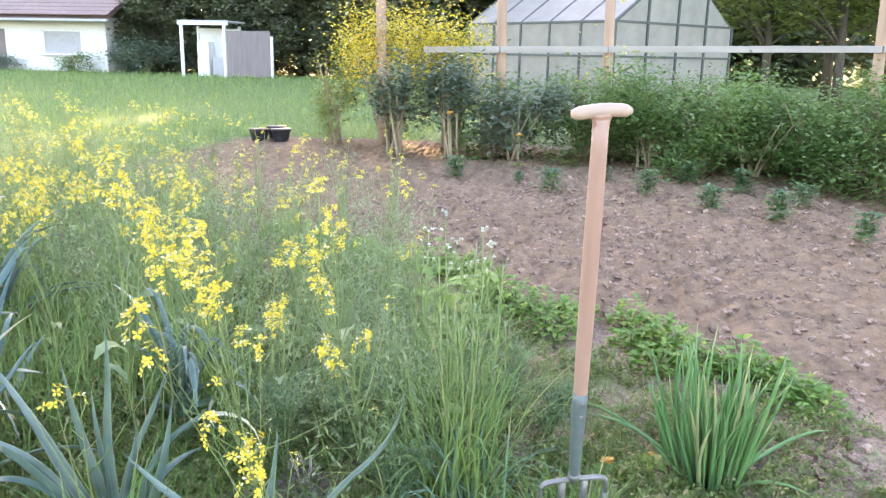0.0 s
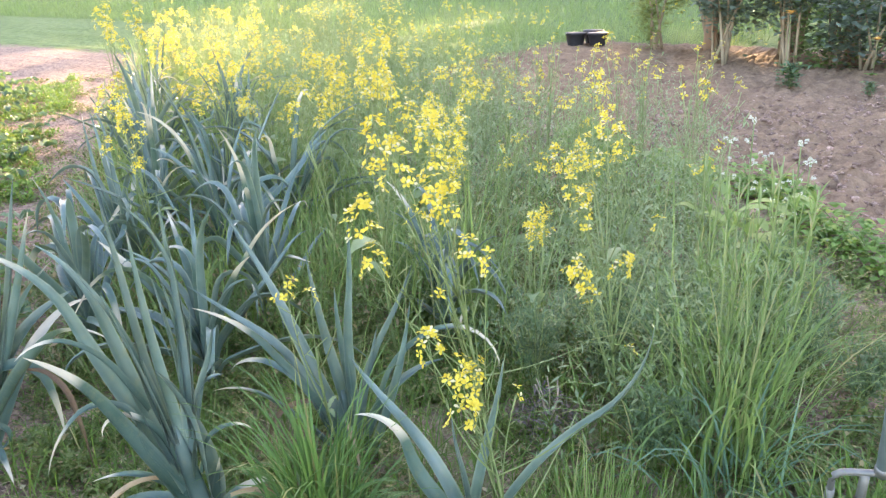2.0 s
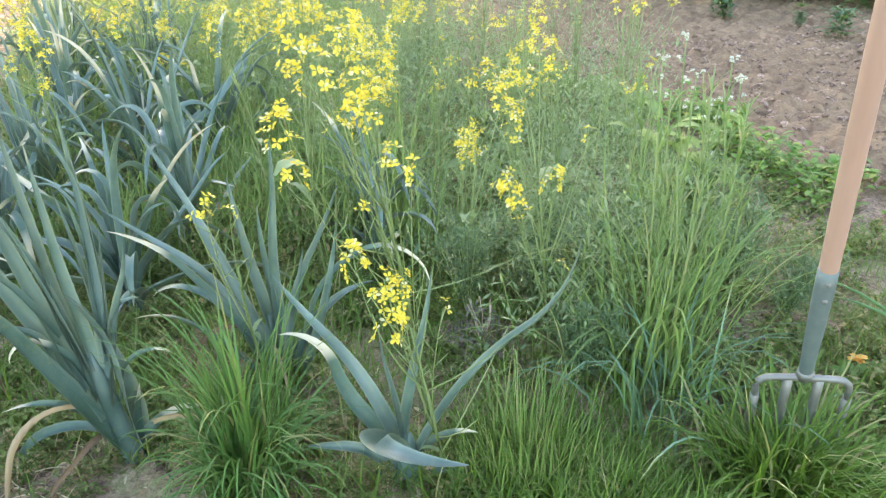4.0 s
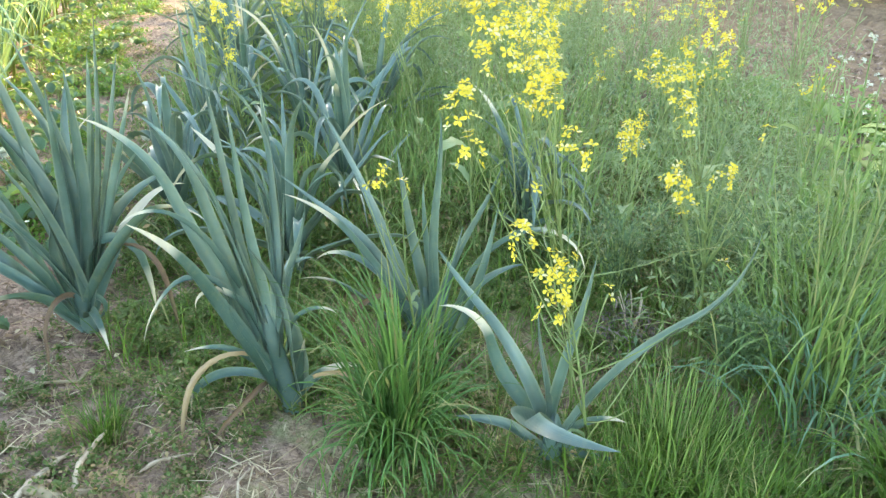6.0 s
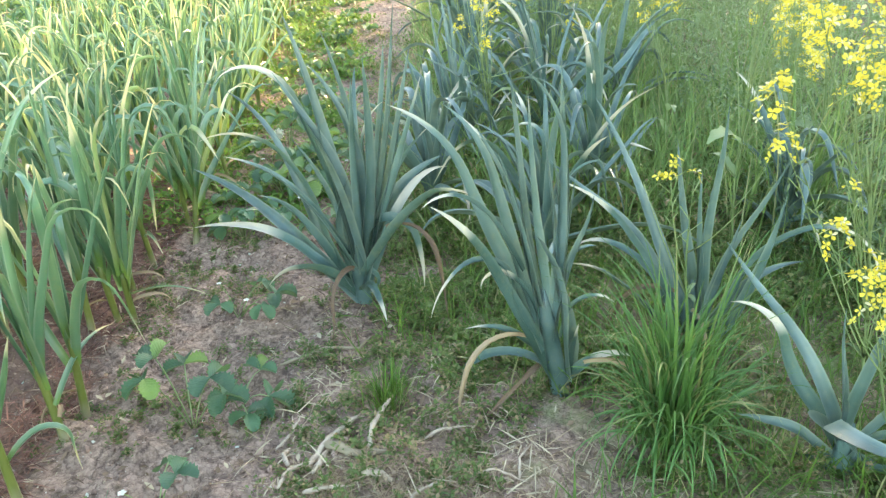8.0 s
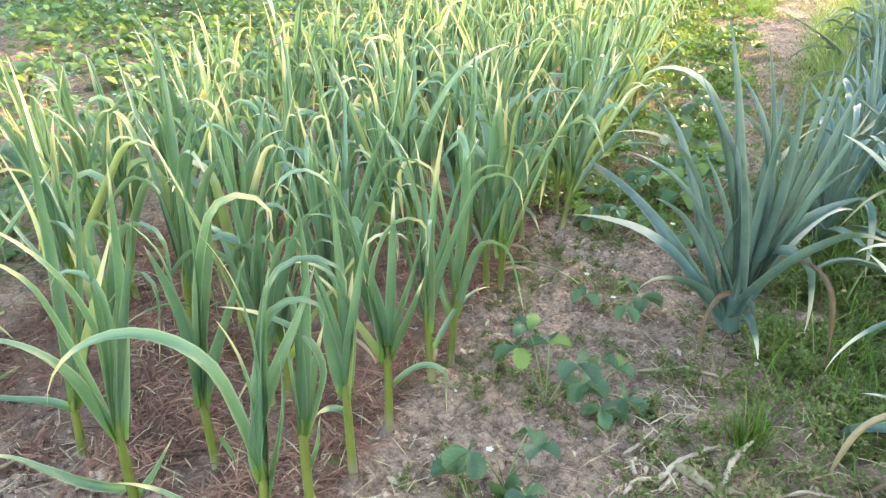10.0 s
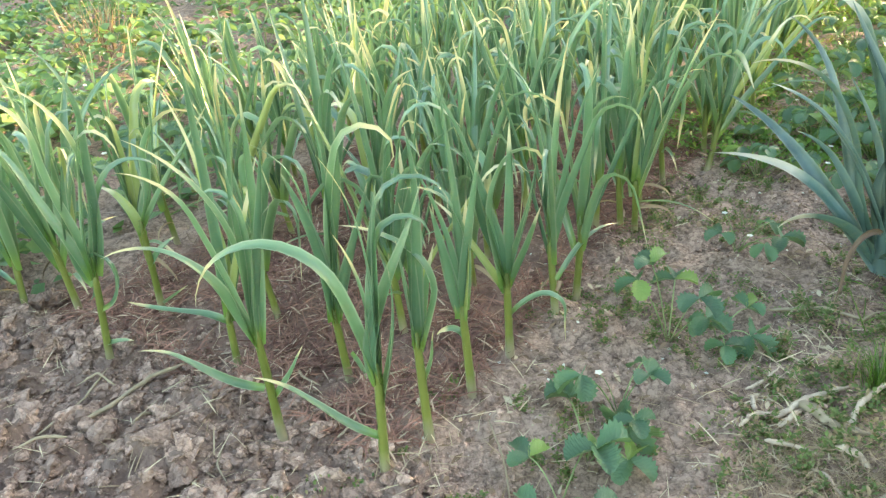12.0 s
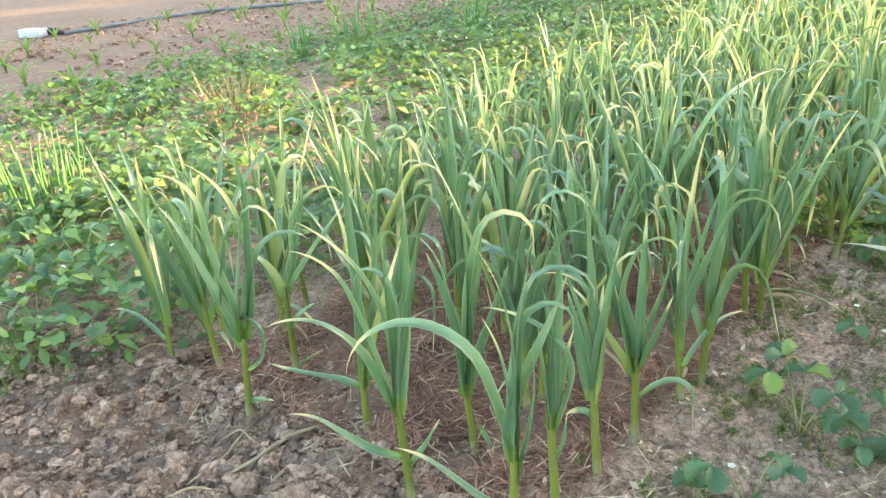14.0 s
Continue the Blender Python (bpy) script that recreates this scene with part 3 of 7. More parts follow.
g.leaf((0.000, 0.011, 0.228), 246, (86, 89, 79, 61), 0.27, 0.010, 1)
g.leaf((0.000, 0.015, 0.217), 66, (85, 85, 87, 81), 0.36, 0.023, 0)
g = garlic((-0.968, 0.221), (0.000, -0.009, 0.259), 2)
g.leaf((-0.000, -0.009, 0.225), 283, (74, 70, 40, -22), 0.34, 0.022, 1)
g.leaf((-0.000, -0.012, 0.231), 283, (80, 78, 74, 13), 0.40, 0.014, 1)
g.leaf((-0.000, -0.010, 0.231), 269, (88, 91, 62, 32), 0.44, 0.015, 1)
g.leaf((-0.000, -0.008, 0.231), 258, (98, 99, 94, 95), 0.46, 0.025, 0)
g.leaf((-0.000, -0.008, 0.231), 67, (80, 79, 76, 78), 0.39, 0.019, 0)
g.leaf((0.000, 0.003, 0.116), 82, (55, 54, 65, 63), 0.13, 0.014, 1)
g.leaf((-0.000, -0.014, 0.136), 264, (10, 34, 44, 7), 0.23, 0.017, 1)
g.leaf((-0.000, -0.009, 0.243), 246, (93, 92, 89, 92), 0.33, 0.022, 0)
g.leaf((-0.000, -0.007, 0.242), 246, (93, 98, 84, -105), 0.37, 0.015, 0)
g = garlic((-0.937, 0.493), (0.000, -0.007, 0.244), 3)
g.leaf((-0.000, -0.009, 0.220), 283, (85, 84, 87, 87), 0.21, 0.024, 0)
g.leaf((-0.000, -0.005, 0.220), 103, (77, 77, 79, 79), 0.20, 0.024, 0)
g.leaf((-0.000, -0.007, 0.220), 269, (93, 94, 93, 84), 0.40, 0.024, 0)
g.leaf((-0.000, -0.005, 0.208), 258, (105, 106, 30, -3), 0.34, 0.016, 1)
g.leaf((-0.000, -0.008, 0.232), 247, (90, 92, 88, 82), 0.26, 0.022, 0)
g.leaf((-0.000, -0.001, 0.147), 82, (61, 73, 87, 81), 0.11, 0.010, 1)
g = garlic((-1.066, 0.582), (0.000, -0.010, 0.211), 4)
g.leaf((-0.000, -0.017, 0.183), 283, (80, 80, 81, 81), 0.25, 0.029, 0)
g.leaf((-0.000, -0.011, 0.183), 103, (84, 82, 87, 88), 0.25, 0.029, 0)
g.leaf((-0.000, -0.012, 0.183), 269, (92, 89, 86, 89), 0.46, 0.023, 0)
g.leaf((-0.000, -0.008, 0.111), 258, (83, 77, -24, -52), 0.10, 0.016, 1)
g.leaf((-0.000, -0.011, 0.183), 67, (85, 82, 80, 81), 0.35, 0.021, 0)
g.leaf((-0.000, -0.003, 0.201), 262, (96, 93, 65, -15), 0.32, 0.013, 1)
g.leaf((-0.000, -0.011, 0.189), 264, (87, 82, 74, 66), 0.32, 0.021, 0)
g = garlic((-1.182, 0.671), (0.000, -0.002, 0.197), 5)
g.leaf((-0.000, -0.005, 0.175), 103, (94, 101, 58, -134), 0.41, 0.031, 1)
g.leaf((-0.000, -0.002, 0.175), 283, (83, 74, 75, 57), 0.47, 0.029, 0)
g.leaf((-0.000, -0.003, 0.175), 269, (78, 70, 89, -2), 0.37, 0.021, 0)
g.leaf((-0.000, -0.007, 0.162), 258, (67, 56, 61, 34), 0.26, 0.016, 0)
g.leaf((0.000, 0.002, 0.182), 67, (76, 74, 76, 88), 0.27, 0.027, 0)
g.leaf((0.000, 0.005, 0.175), 82, (69, 67, 73, 73), 0.19, 0.019, 0)
g.leaf((0.000, 0.002, 0.100), 84, (57, 28, -92, -82), 0.23, 0.016, 1)
g.leaf((0.000, 0.005, 0.175), 66, (88, 88, 89, 90), 0.35, 0.026, 0)
g = garlic((-1.142, 0.336), (0.000, -0.013, 0.173), 6)
g.leaf((-0.000, -0.013, 0.151), 283, (86, 86, 76, 71), 0.33, 0.031, 0)
g.leaf((-0.000, -0.013, 0.151), 103, (84, 81, 80, 91), 0.40, 0.031, 0)
g.leaf((-0.000, -0.013, 0.151), 89, (84, 86, 73, -138), 0.55, 0.024, 1)
g.leaf((-0.000, -0.013, 0.151), 258, (92, 81, 81, 19), 0.41, 0.020, 0)
g.leaf((-0.000, -0.011, 0.151), 67, (76, 68, 70, 75), 0.33, 0.025, 0)
g.leaf((0.000, 0.009, 0.074), 82, (-61, -71, -90, -83), 0.12, 0.011, 1)
g.leaf((-0.000, -0.012, 0.158), 264, (95, 94, 90, 86), 0.44, 0.022, 0)
g = garlic((-1.279, -0.204), (0.000, 0.031, 0.244), 7)
g.leaf((0.000, 0.028, 0.225), 103, (69, 79, 53, -48), 0.34, 0.027, 0)
g.leaf((0.000, 0.031, 0.224), 283, (102, 101, 78, 32), 0.45, 0.019, 1)
g.leaf((0.000, 0.033, 0.224), 269, (107, 96, 99, 48), 0.49, 0.025, 0)
g.leaf((0.000, 0.026, 0.218), 258, (90, 74, 92, -8), 0.45, 0.019, 1)
g.leaf((0.000, 0.022, 0.149), 247, (158, 94, -100, -18), 0.35, 0.021, 0)
g.leaf((0.000, 0.023, 0.218), 262, (76, 67, 70, 43), 0.35, 0.021, 0)
g.leaf((0.000, 0.030, 0.224), 84, (92, 75, 78, -91), 0.43, 0.019, 1)
g.leaf((0.000, 0.010, 0.055), 66, (21, 21, 19, 19), 0.10, 0.014, 1)
g.leaf((0.000, 0.025, 0.204), 246, (51, 90, 105, 109), 0.29, 0.024, 0)
g = garlic((-1.465, -0.132), (0.000, 0.007, 0.253), 8)
g.leaf((0.000, 0.006, 0.236), 103, (68, 69, 78, 93), 0.34, 0.031, 0)
g.leaf((0.000, 0.007, 0.236), 103, (55, 92, 31, -150), 0.43, 0.023, 1)
g.leaf((0.000, 0.002, 0.140), 89, (47, 51, 41, 28), 0.10, 0.020, 0)
g.leaf((0.000, 0.004, 0.221), 258, (82, 74, 49, 3), 0.15, 0.023, 0)
g.leaf((0.000, 0.008, 0.228), 67, (54, 51, 48, 52), 0.42, 0.026, 0)
g.leaf((-0.000, -0.006, 0.023), 82, (36, 36, 37, 38), 0.12, 0.015, 1)
g = garlic((-1.243, 0.084), (0.000, 0.004, 0.135), 9)
g.leaf((0.000, 0.004, 0.110), 283, (102, 86, 87, 67), 0.53, 0.027, 0)
g.leaf((0.000, 0.005, 0.110), 283, (98, 101, 99, 92), 0.53, 0.025, 0)
g.leaf((0.000, 0.006, 0.103), 269, (36, 7, 9, 10), 0.23, 0.020, 1)
g.leaf((0.000, 0.007, 0.110), 78, (74, 71, 71, 71), 0.39, 0.024, 0)
g.leaf((0.000, 0.004, 0.124), 247, (96, 94, 89, 93), 0.56, 0.024, 0)
g.leaf((0.000, 0.007, 0.110), 82, (74, 68, 61, 47), 0.31, 0.021, 0)


def garlic_plant(seed, at, turn=0.0):
    """A garlic plant grown by chance: leaves in two ranks that stand close, then arch over at their tips."""
    r = np.random.default_rng(seed)
    high = r.uniform(0.15, 0.21)
    tip = (r.normal(0, 0.016), r.normal(0, 0.016), high)
    g = garlic(at, tip, seed)
    g.up = 0.0
    g.root.rotation_euler.z = radians(turn)
    count = int(r.integers(8, 11))
    for k in range(count):
        f = k / (count - 1)
        z = high * (0.6 + 0.46 * f)
        out = 0.006 * (1 - f)
        az = 90 + 180 * (k % 2) + r.normal(0, 26)
        e0 = 66 + 22 * f + r.normal(0, 5)
        bent = r.random()
        if bent < 0.54:
            # straight up to a knee, then hanging
            knee, hang = int(r.integers(5, 9)), r.uniform(-100, -45)
            rise = [e0 + 3] * 3 + [e0 - 3] * (knee - 3) + [0.5 * e0 + 0.5 * hang + 12] + [hang + 8, hang, hang, hang, hang][:max(1, 9 - knee)]
        elif bent < 0.78:
            rise = (e0, e0 + 3, e0 - r.uniform(0, 12), r.uniform(-30, 60))
        else:
            rise = (e0, e0 + 2, e0, e0 - r.uniform(0, 12))
        base = (tip[0] * z / high + out * math.cos(radians(az)), tip[1] * z / high + out * math.sin(radians(az)), z)
        g.leaf(base, az, rise, r.uniform(0.34, 0.55) * (1.0 if f < 0.75 else 0.86), r.uniform(0.018, 0.031), int(r.random() < 0.26))
    if r.random() < 0.7:
        g.leaf((0, 0, high * 0.5), r.uniform(0, 360), (r.uniform(15, 45), 20, 0, -20), r.uniform(0.16, 0.28), 0.013, 1)
    if r.random() < 0.85:
        part("withered_leaf", leaf_mesh("garlic_dry_leaf", STRAW, (0, 0, high * 0.35), r.uniform(0, 360), 40, -80, r.uniform(0.08, 0.16), 0.01, seg=9, bend=0.8, fold=0.4, curl=60, roll=30, profile="strap"), g.root, "dry yellow leaf hanging from the stem")
    return g.root


OTHER_GARLIC = [(-1.52, -0.35), (-1.70, -0.22), (-1.55, -0.5), (-1.405, 0.157), (-1.39, 0.85), (-1.30, 0.79), (-1.70, 0.966), (-1.70, 1.037), (-1.67, -0.39), (-1.88, -0.2), (-1.30, 0.45), (-1.46, 0.62)]
GARLIC_ROWS = [(0.19, 2.0), (0.43, 1.36), (0.69, 1.42), (0.99, 1.42), (1.30, 1.62)]


def build_garlic():
    r = np.random.default_rng(3)
    across = math.degrees(math.atan2(V[1], V[0])) - 90
    variants = [garlic_plant(100 + k, p, across + r.normal(0, 35)) for k, p in enumerate(OTHER_GARLIC)]
    for v, u in GARLIC_ROWS:
        while u < 7.4:
            x, y = uv(u + r.normal(0, 0.012), v + 0.065 * max(0, u - 3.2) + r.normal(0, 0.02))
            copy = copy_thing(variants[int(r.integers(0, len(variants)))], pose(x, y, height_at(x, y), r.normal(0, 4), r.normal(0, 4), across + r.normal(0, 35) + 180 * int(r.integers(0, 2))))
            copy.scale = (r.uniform(0.9, 1.08),) * 3
            u += r.uniform(0.125, 0.165)


build_garlic()


# ---- leeks ----
def leek_plant(at, leaves, label, shank=0.16, thick=0.02, lean=(225, 8), plane=45, wild=1.0):
    """A leek: a flattened shank of clasping leaf feet and long folded leaves. leaves: (az, e0, e1, length, width, bend, dry)."""
    root = thing("leek_plant", at, label, "leek", "leeks")
    r = np.random.default_rng(int(abs(at[0]) * 1000) + len(leaves))
    off = math.sin(radians(lean[1])) * shank
    top = np.array((off * math.cos(radians(lean[0])), off * math.sin(radians(lean[0])), shank))
    line = arc((0, 0, -0.03), top, (0, 0, 0), 8)
    verts, faces, along = tube(line, thick * np.array([0.62, 0.72, 0.72, 0.68, 0.62, 0.54, 0.42, 0.2]), 12)
    # flattened across its fan of leaves
    flat = np.array((-math.sin(radians(plane)), math.cos(radians(plane)), 0))
    mid = np.repeat(line, 12, 0)
    verts = verts - 0.45 * ((verts - mid) @ flat)[:, None] * flat
    part("shank", mesh_of("leek_shank", verts, faces, LEEK, along * 0.5), root)
    for az, e0, e1, length, width, bend, dry, *more in leaves:
        bow = more[0] if more else 0
        e0 = e0 + r.normal(0, 3) * wild
        if e1 > 25 and wild:
            if r.random() < 0.4 * wild:
                e1, bend = r.uniform(-75, -25), r.uniform(3.4, 4.8)
            e1, bend = e1 - abs(r.normal(0, 26)) * wild, bend + r.uniform(0.3, 2.0) * wild
        length = length * r.uniform(1 - 0.1 * wild, 1 + 0.08 * wild)
        rise = 0.0 + 0.42 * min(1, max(0, (e0 - 10) / 75))
        side = thick * (0.35 + 0.35 * math.cos(radians(e0)))
        foot = top * rise + np.array((side * math.cos(radians(az)), side * math.sin(radians(az)), 0))
        width = width * r.uniform(0.68, 1.02) * (0.86 if e0 > 66 else 1.0)
        hold = 0.02 + 0.13 * min(1, max(0, (e0 - 10) / 75))
        me = leaf_mesh("leek_leaf", LEEK_DRY if dry else LEEK, foot, az, e0, e1, length + 0.6 * hold, width, seg=22, bend=bend, fold=0.48, curl=bow if bow else r.normal(0, 24), roll=r.normal(0, 4 + 8 * wild), wave=r.normal(0, 9), twist=r.normal(0, 4 + 26 * wild), profile="strap", knee=0.46 + 0.09 * bend if (e1 < -20 and e0 > 45) else 0.0, sheath=hold / (length + hold) * 1.6)
        part("leaf", me, root, "leek leaf with a withered tan tip" if dry else "")
    return root


def random_leek(seed, at, tall=0.65, lush=20):
    r = np.random.default_rng(seed)
    plane = r.uniform(0, 180)
    leaves = []
    for k in range(lush):
        f = k / (lush - 1)
        droop = r.random() < 0.4
        leaves.append((plane + 180 * (k % 2) + r.normal(0, 25), 32 + 52 * f + r.normal(0, 6), r.uniform(-80, -25) if droop else 20 + 55 * f - (r.uniform(40, 90) if r.random() < 0.25 else 0), tall * r.uniform(0.7, 1.05), r.uniform(0.026, 0.038), r.uniform(1.4, 3.0), r.random() < 0.2))
    return leek_plant(at, leaves, "large blue-green leek with long folded leaves", 0.17, 0.03, (r.uniform(0, 360), 6), plane)


BLUE = "large blue-green leek with drooping leaves and dry tips"
k = Strapped("leek_plant", (-0.759, 1.671), BLUE, (-0.034, -0.042, 0.27), 0.021, 20)
k.leaf((-0.028, -0.034, 0.110), 211, (70, 62, 70, 20), 0.62, 0.047, 0)
k.leaf((-0.042, -0.052, 0.179), 218, (71, 76, 75, 33), 0.50, 0.040, 0)
k.leaf((-0.020, -0.025, 0.039), 245, (64, 65, 65, 38), 0.50, 0.061, 1)
k.leaf((-0.035, -0.043, 0.151), 235, (80, 82, 86, 85), 0.56, 0.041, 0)
k.leaf((-0.020, -0.025, 0.191), 211, (94, 91, 90, 26), 0.55, 0.040, 0)
k.leaf((-0.015, -0.019, 0.204), 47, (86, 85, 95, 95), 0.52, 0.040, 0)
k.leaf((-0.017, -0.021, 0.137), 50, (86, 75, 89, 1), 0.25, 0.041, 0)
k.leaf((-0.011, -0.014, 0.204), 34, (77, 78, 70, 89), 0.27, 0.034, 0)
k.leaf((-0.000, -0.000, 0.039), 242, (86, 84, 78, 58), 0.36, 0.074, 0)
k.leaf((-0.013, -0.016, 0.039), 212, (46, -18, -88, -83), 0.43, 0.045, 1)
k.leaf((-0.031, -0.039, 0.096), 225, (48, 43, 3, -10), 0.19, 0.025, 1)
k.leaf((-0.000, -0.000, 0.029), 51, (51, 37, 11, -25), 0.17, 0.039, 0)
k.leaf((0.007, 0.009, 0.031), 47, (85, 86, 84, 84), 0.14, 0.042, 1)
k.leaf((-0.031, -0.039, 0.165), 235, (67, 68, 38, -95), 0.23, 0.025, 1)
k.leaf((-0.046, -0.057, 0.152), 242, (51, 88, -44, -77), 0.40, 0.031, 0)
k.leaf((-0.017, -0.021, 0.230), 253, (87, 87, 83, 82), 0.35, 0.027, 0)
k.leaf((-0.013, -0.017, 0.269), 220, (88, 90, 84, 82), 0.29, 0.027, 0)
k.leaf((-0.059, -0.073, 0.296), 238, (63, 65, 37, -43), 0.30, 0.027, 0)
k.leaf((-0.045, -0.056, 0.270), 240, (76, 77, 70, 61), 0.35, 0.033, 0)
k.leaf((-0.028, -0.034, 0.218), 221, (81, 82, 87, 89), 0.44, 0.034, 0)
k.leaf((-0.012, -0.015, 0.164), 27, (87, 85, 85, 86), 0.34, 0.031, 0)
k.leaf((-0.038, -0.047, 0.218), 253, (77, 77, 76, 73), 0.35, 0.037, 0)
k.leaf((-0.008, -0.010, 0.137), 41, (76, 78, 18, -51), 0.18, 0.019, 0)
k.tail((-0.05, -0.07, 0.16), 250, (30, -20, -75, -85, -80), 0.34, 0.014)
k.tail((0.03, 0.02, 0.10), 20, (40, -10, -70, -40), 0.22, 0.012)
k.tail((-0.02, -0.06, 0.10), 285, (20, -30, -60, -20), 0.2, 0.012)
k = Strapped("leek_plant", (-1.343, 1.551), BLUE, (-0.012, -0.015, 0.19), 0.021, 21)
k.leaf((-0.008, -0.010, 0.032), 211, (47, 37, 23, 5), 0.60, 0.058, 0)
k.leaf((-0.016, -0.020, 0.048), 218, (43, 39, -1, -15), 0.51, 0.050, 0)
k.leaf((-0.009, -0.011, 0.027), 245, (51, 50, 10, -50), 0.28, 0.070, 0)
k.leaf((-0.023, -0.028, 0.089), 235, (59, 82, 53, -19), 0.57, 0.042, 0)
k.leaf((-0.026, -0.032, 0.105), 211, (57, 70, 61, 17), 0.56, 0.034, 0)
k.leaf((-0.010, -0.012, 0.152), 227, (85, 73, 66, -48), 0.65, 0.041, 0)
k.leaf((-0.006, -0.008, 0.167), 230, (86, 80, 60, 63), 0.49, 0.049, 0)
k.leaf((-0.007, -0.009, 0.152), 214, (86, 77, 78, 73), 0.62, 0.045, 0)
k.leaf((-0.001, -0.001, 0.152), 242, (95, 91, 80, 75), 0.58, 0.041, 0)
k.leaf((0.003, 0.004, 0.152), 212, (95, 92, 72, 44), 0.52, 0.038, 0)
k.leaf((0.001, 0.001, 0.152), 45, (85, 79, 94, 38), 0.42, 0.030, 1)
k.leaf((0.012, 0.015, 0.151), 51, (75, 78, 84, 85), 0.63, 0.038, 0)
k.leaf((0.016, 0.020, 0.151), 47, (74, 74, 79, 79), 0.55, 0.041, 0)
k.leaf((0.014, 0.017, 0.182), 55, (80, 79, 83, 88), 0.50, 0.049, 0)
k.leaf((0.012, 0.015, 0.151), 62, (70, 70, 62, 41), 0.37, 0.049, 0)
k.leaf((0.001, 0.002, 0.088), 73, (80, 64, 47, 20), 0.39, 0.065, 0)
k.leaf((0.000, 0.000, 0.072), 40, (74, 81, -75, -89), 0.44, 0.058, 1)
k.leaf((0.007, 0.008, 0.056), 238, (164, 45, -120, -50), 0.19, 0.027, 1)
k.leaf((-0.015, -0.018, 0.073), 240, (77, 74, 103, 121), 0.31, 0.046, 0)
k.leaf((-0.012, -0.015, 0.121), 221, (78, 76, 66, 53), 0.37, 0.042, 0)
k.leaf((0.004, 0.005, 0.167), 207, (100, 97, 92, 90), 0.49, 0.045, 0)
k.leaf((-0.024, -0.029, 0.073), 253, (64, 65, 58, 24), 0.36, 0.046, 0)
k.leaf((0.018, 0.023, 0.182), 41, (69, 69, 72, 74), 0.46, 0.037, 0)
k.leaf((-0.006, 0.004, 0.10), 305, (70, 68, 60, 48), 0.50, 0.046, 0)
k.leaf((-0.004, -0.006, 0.12), 140, (78, 76, 72, 30), 0.52, 0.044, 0)
k.leaf((0.004, -0.004, 0.09), 20, (58, 55, 40, -30), 0.50, 0.048, 1)
k.leaf((-0.010, -0.008, 0.10), 262, (66, 64, 50, 20), 0.48, 0.046, 0)
k.leaf((0.006, 0.002, 0.11), 330, (80, 80, 78, 70), 0.54, 0.042, 0)
k.leaf((0.002, -0.008, 0.06), 345, (45, 30, -20, -55), 0.22, 0.040, 1)
k.leaf((-0.004, 0.006, 0.06), 110, (52, 46, 24, -20), 0.46, 0.048, 0)
k.tail((0.06, 0.04, 0.22), 30, (35, -25, -80, -85, -70), 0.36, 0.014)
k.tail((0.02, -0.04, 0.12), 300, (40, -20, -75, -60), 0.24, 0.014)
k = Strapped("leek_plant", (-0.248, 1.849), "blue-green leek with broad leaves sprawling over the grass", (0.0, 0.0, 0.11), 0.024, 22)
k.slim = 0.78
k.leaf((-0.002, -0.001, 0.051), 189, (70, 58, 37, 45), 0.44, 0.052, 0)
k.leaf((-0.011, -0.006, 0.051), 196, (59, 51, 75, -13), 0.36, 0.060, 1)
k.leaf((-0.005, -0.002, 0.058), 223, (82, 81, 79, 90), 0.30, 0.037, 0)
k.leaf((-0.005, -0.002, 0.058), 33, (91, 81, 77, 87), 0.39, 0.040, 0)
k.leaf((0.005, 0.003, 0.044), 9, (68, 60, 46, 88), 0.61, 0.049, 0)
k.leaf((0.000, 0.000, 0.031), 26, (6, -11, -26, -20), 0.32, 0.049, 0)
k.leaf((-0.005, -0.002, 0.058), 28, (-18, -40, -38, -37), 0.31, 0.043, 1)
k.leaf((0.000, 0.000, 0.044), 13, (63, 51, 27, -18), 0.17, 0.040, 0)
k.leaf((-0.014, -0.008, 0.037), 220, (30, 44, 1, -9), 0.19, 0.055, 0)
k.leaf((-0.009, -0.005, 0.024), 190, (-16, -15, -23, -22), 0.22, 0.052, 0)
k.leaf((-0.005, -0.003, 0.031), 204, (-41, -44, -55, -51), 0.16, 0.052, 0)
part("leaf", leaf_mesh("leek_leaf", LEEK, (0, 0, 0.05), 230, 58, -6, 0.38, 0.052, seg=22, bend=0.9, fold=0.4, curl=175, profile="strap"), k.root)
k = Strapped("leek_plant", (-0.7, 2.02), BLUE, (0.0, 0.0, 0.16), 0.022, 23)
k.leaf((0.015, 0.008, 0.048), 189, (57, 61, 61, 54), 0.58, 0.042, 0)
k.leaf((0.006, 0.003, 0.002), 196, (57, 64, 31, 36), 0.56, 0.039, 0)
k.leaf((0.011, 0.006, -0.014), 223, (69, 59, 55, 20), 0.54, 0.036, 1)
k.leaf((0.019, 0.011, 0.033), 213, (81, 76, 80, 85), 0.47, 0.039, 0)
k.leaf((0.022, 0.012, 0.018), 189, (87, 87, 97, 90), 0.56, 0.035, 0)
k.leaf((0.024, 0.013, 0.048), 206, (83, 82, 85, 93), 0.38, 0.032, 0)
k.leaf((0.025, 0.013, -0.013), 28, (84, 79, 64, 74), 0.51, 0.046, 0)
k.leaf((0.029, 0.016, -0.093), 13, (65, 72, 76, 86), 0.53, 0.047, 0)
k.leaf((0.027, 0.015, -0.029), 40, (80, 68, 36, -2), 0.35, 0.039, 0)
k.leaf((0.011, 0.006, -0.014), 190, (54, 55, 13, -46), 0.44, 0.043, 1)
k.leaf((0.009, 0.005, -0.045), 204, (46, 46, 31, -21), 0.40, 0.043, 1)
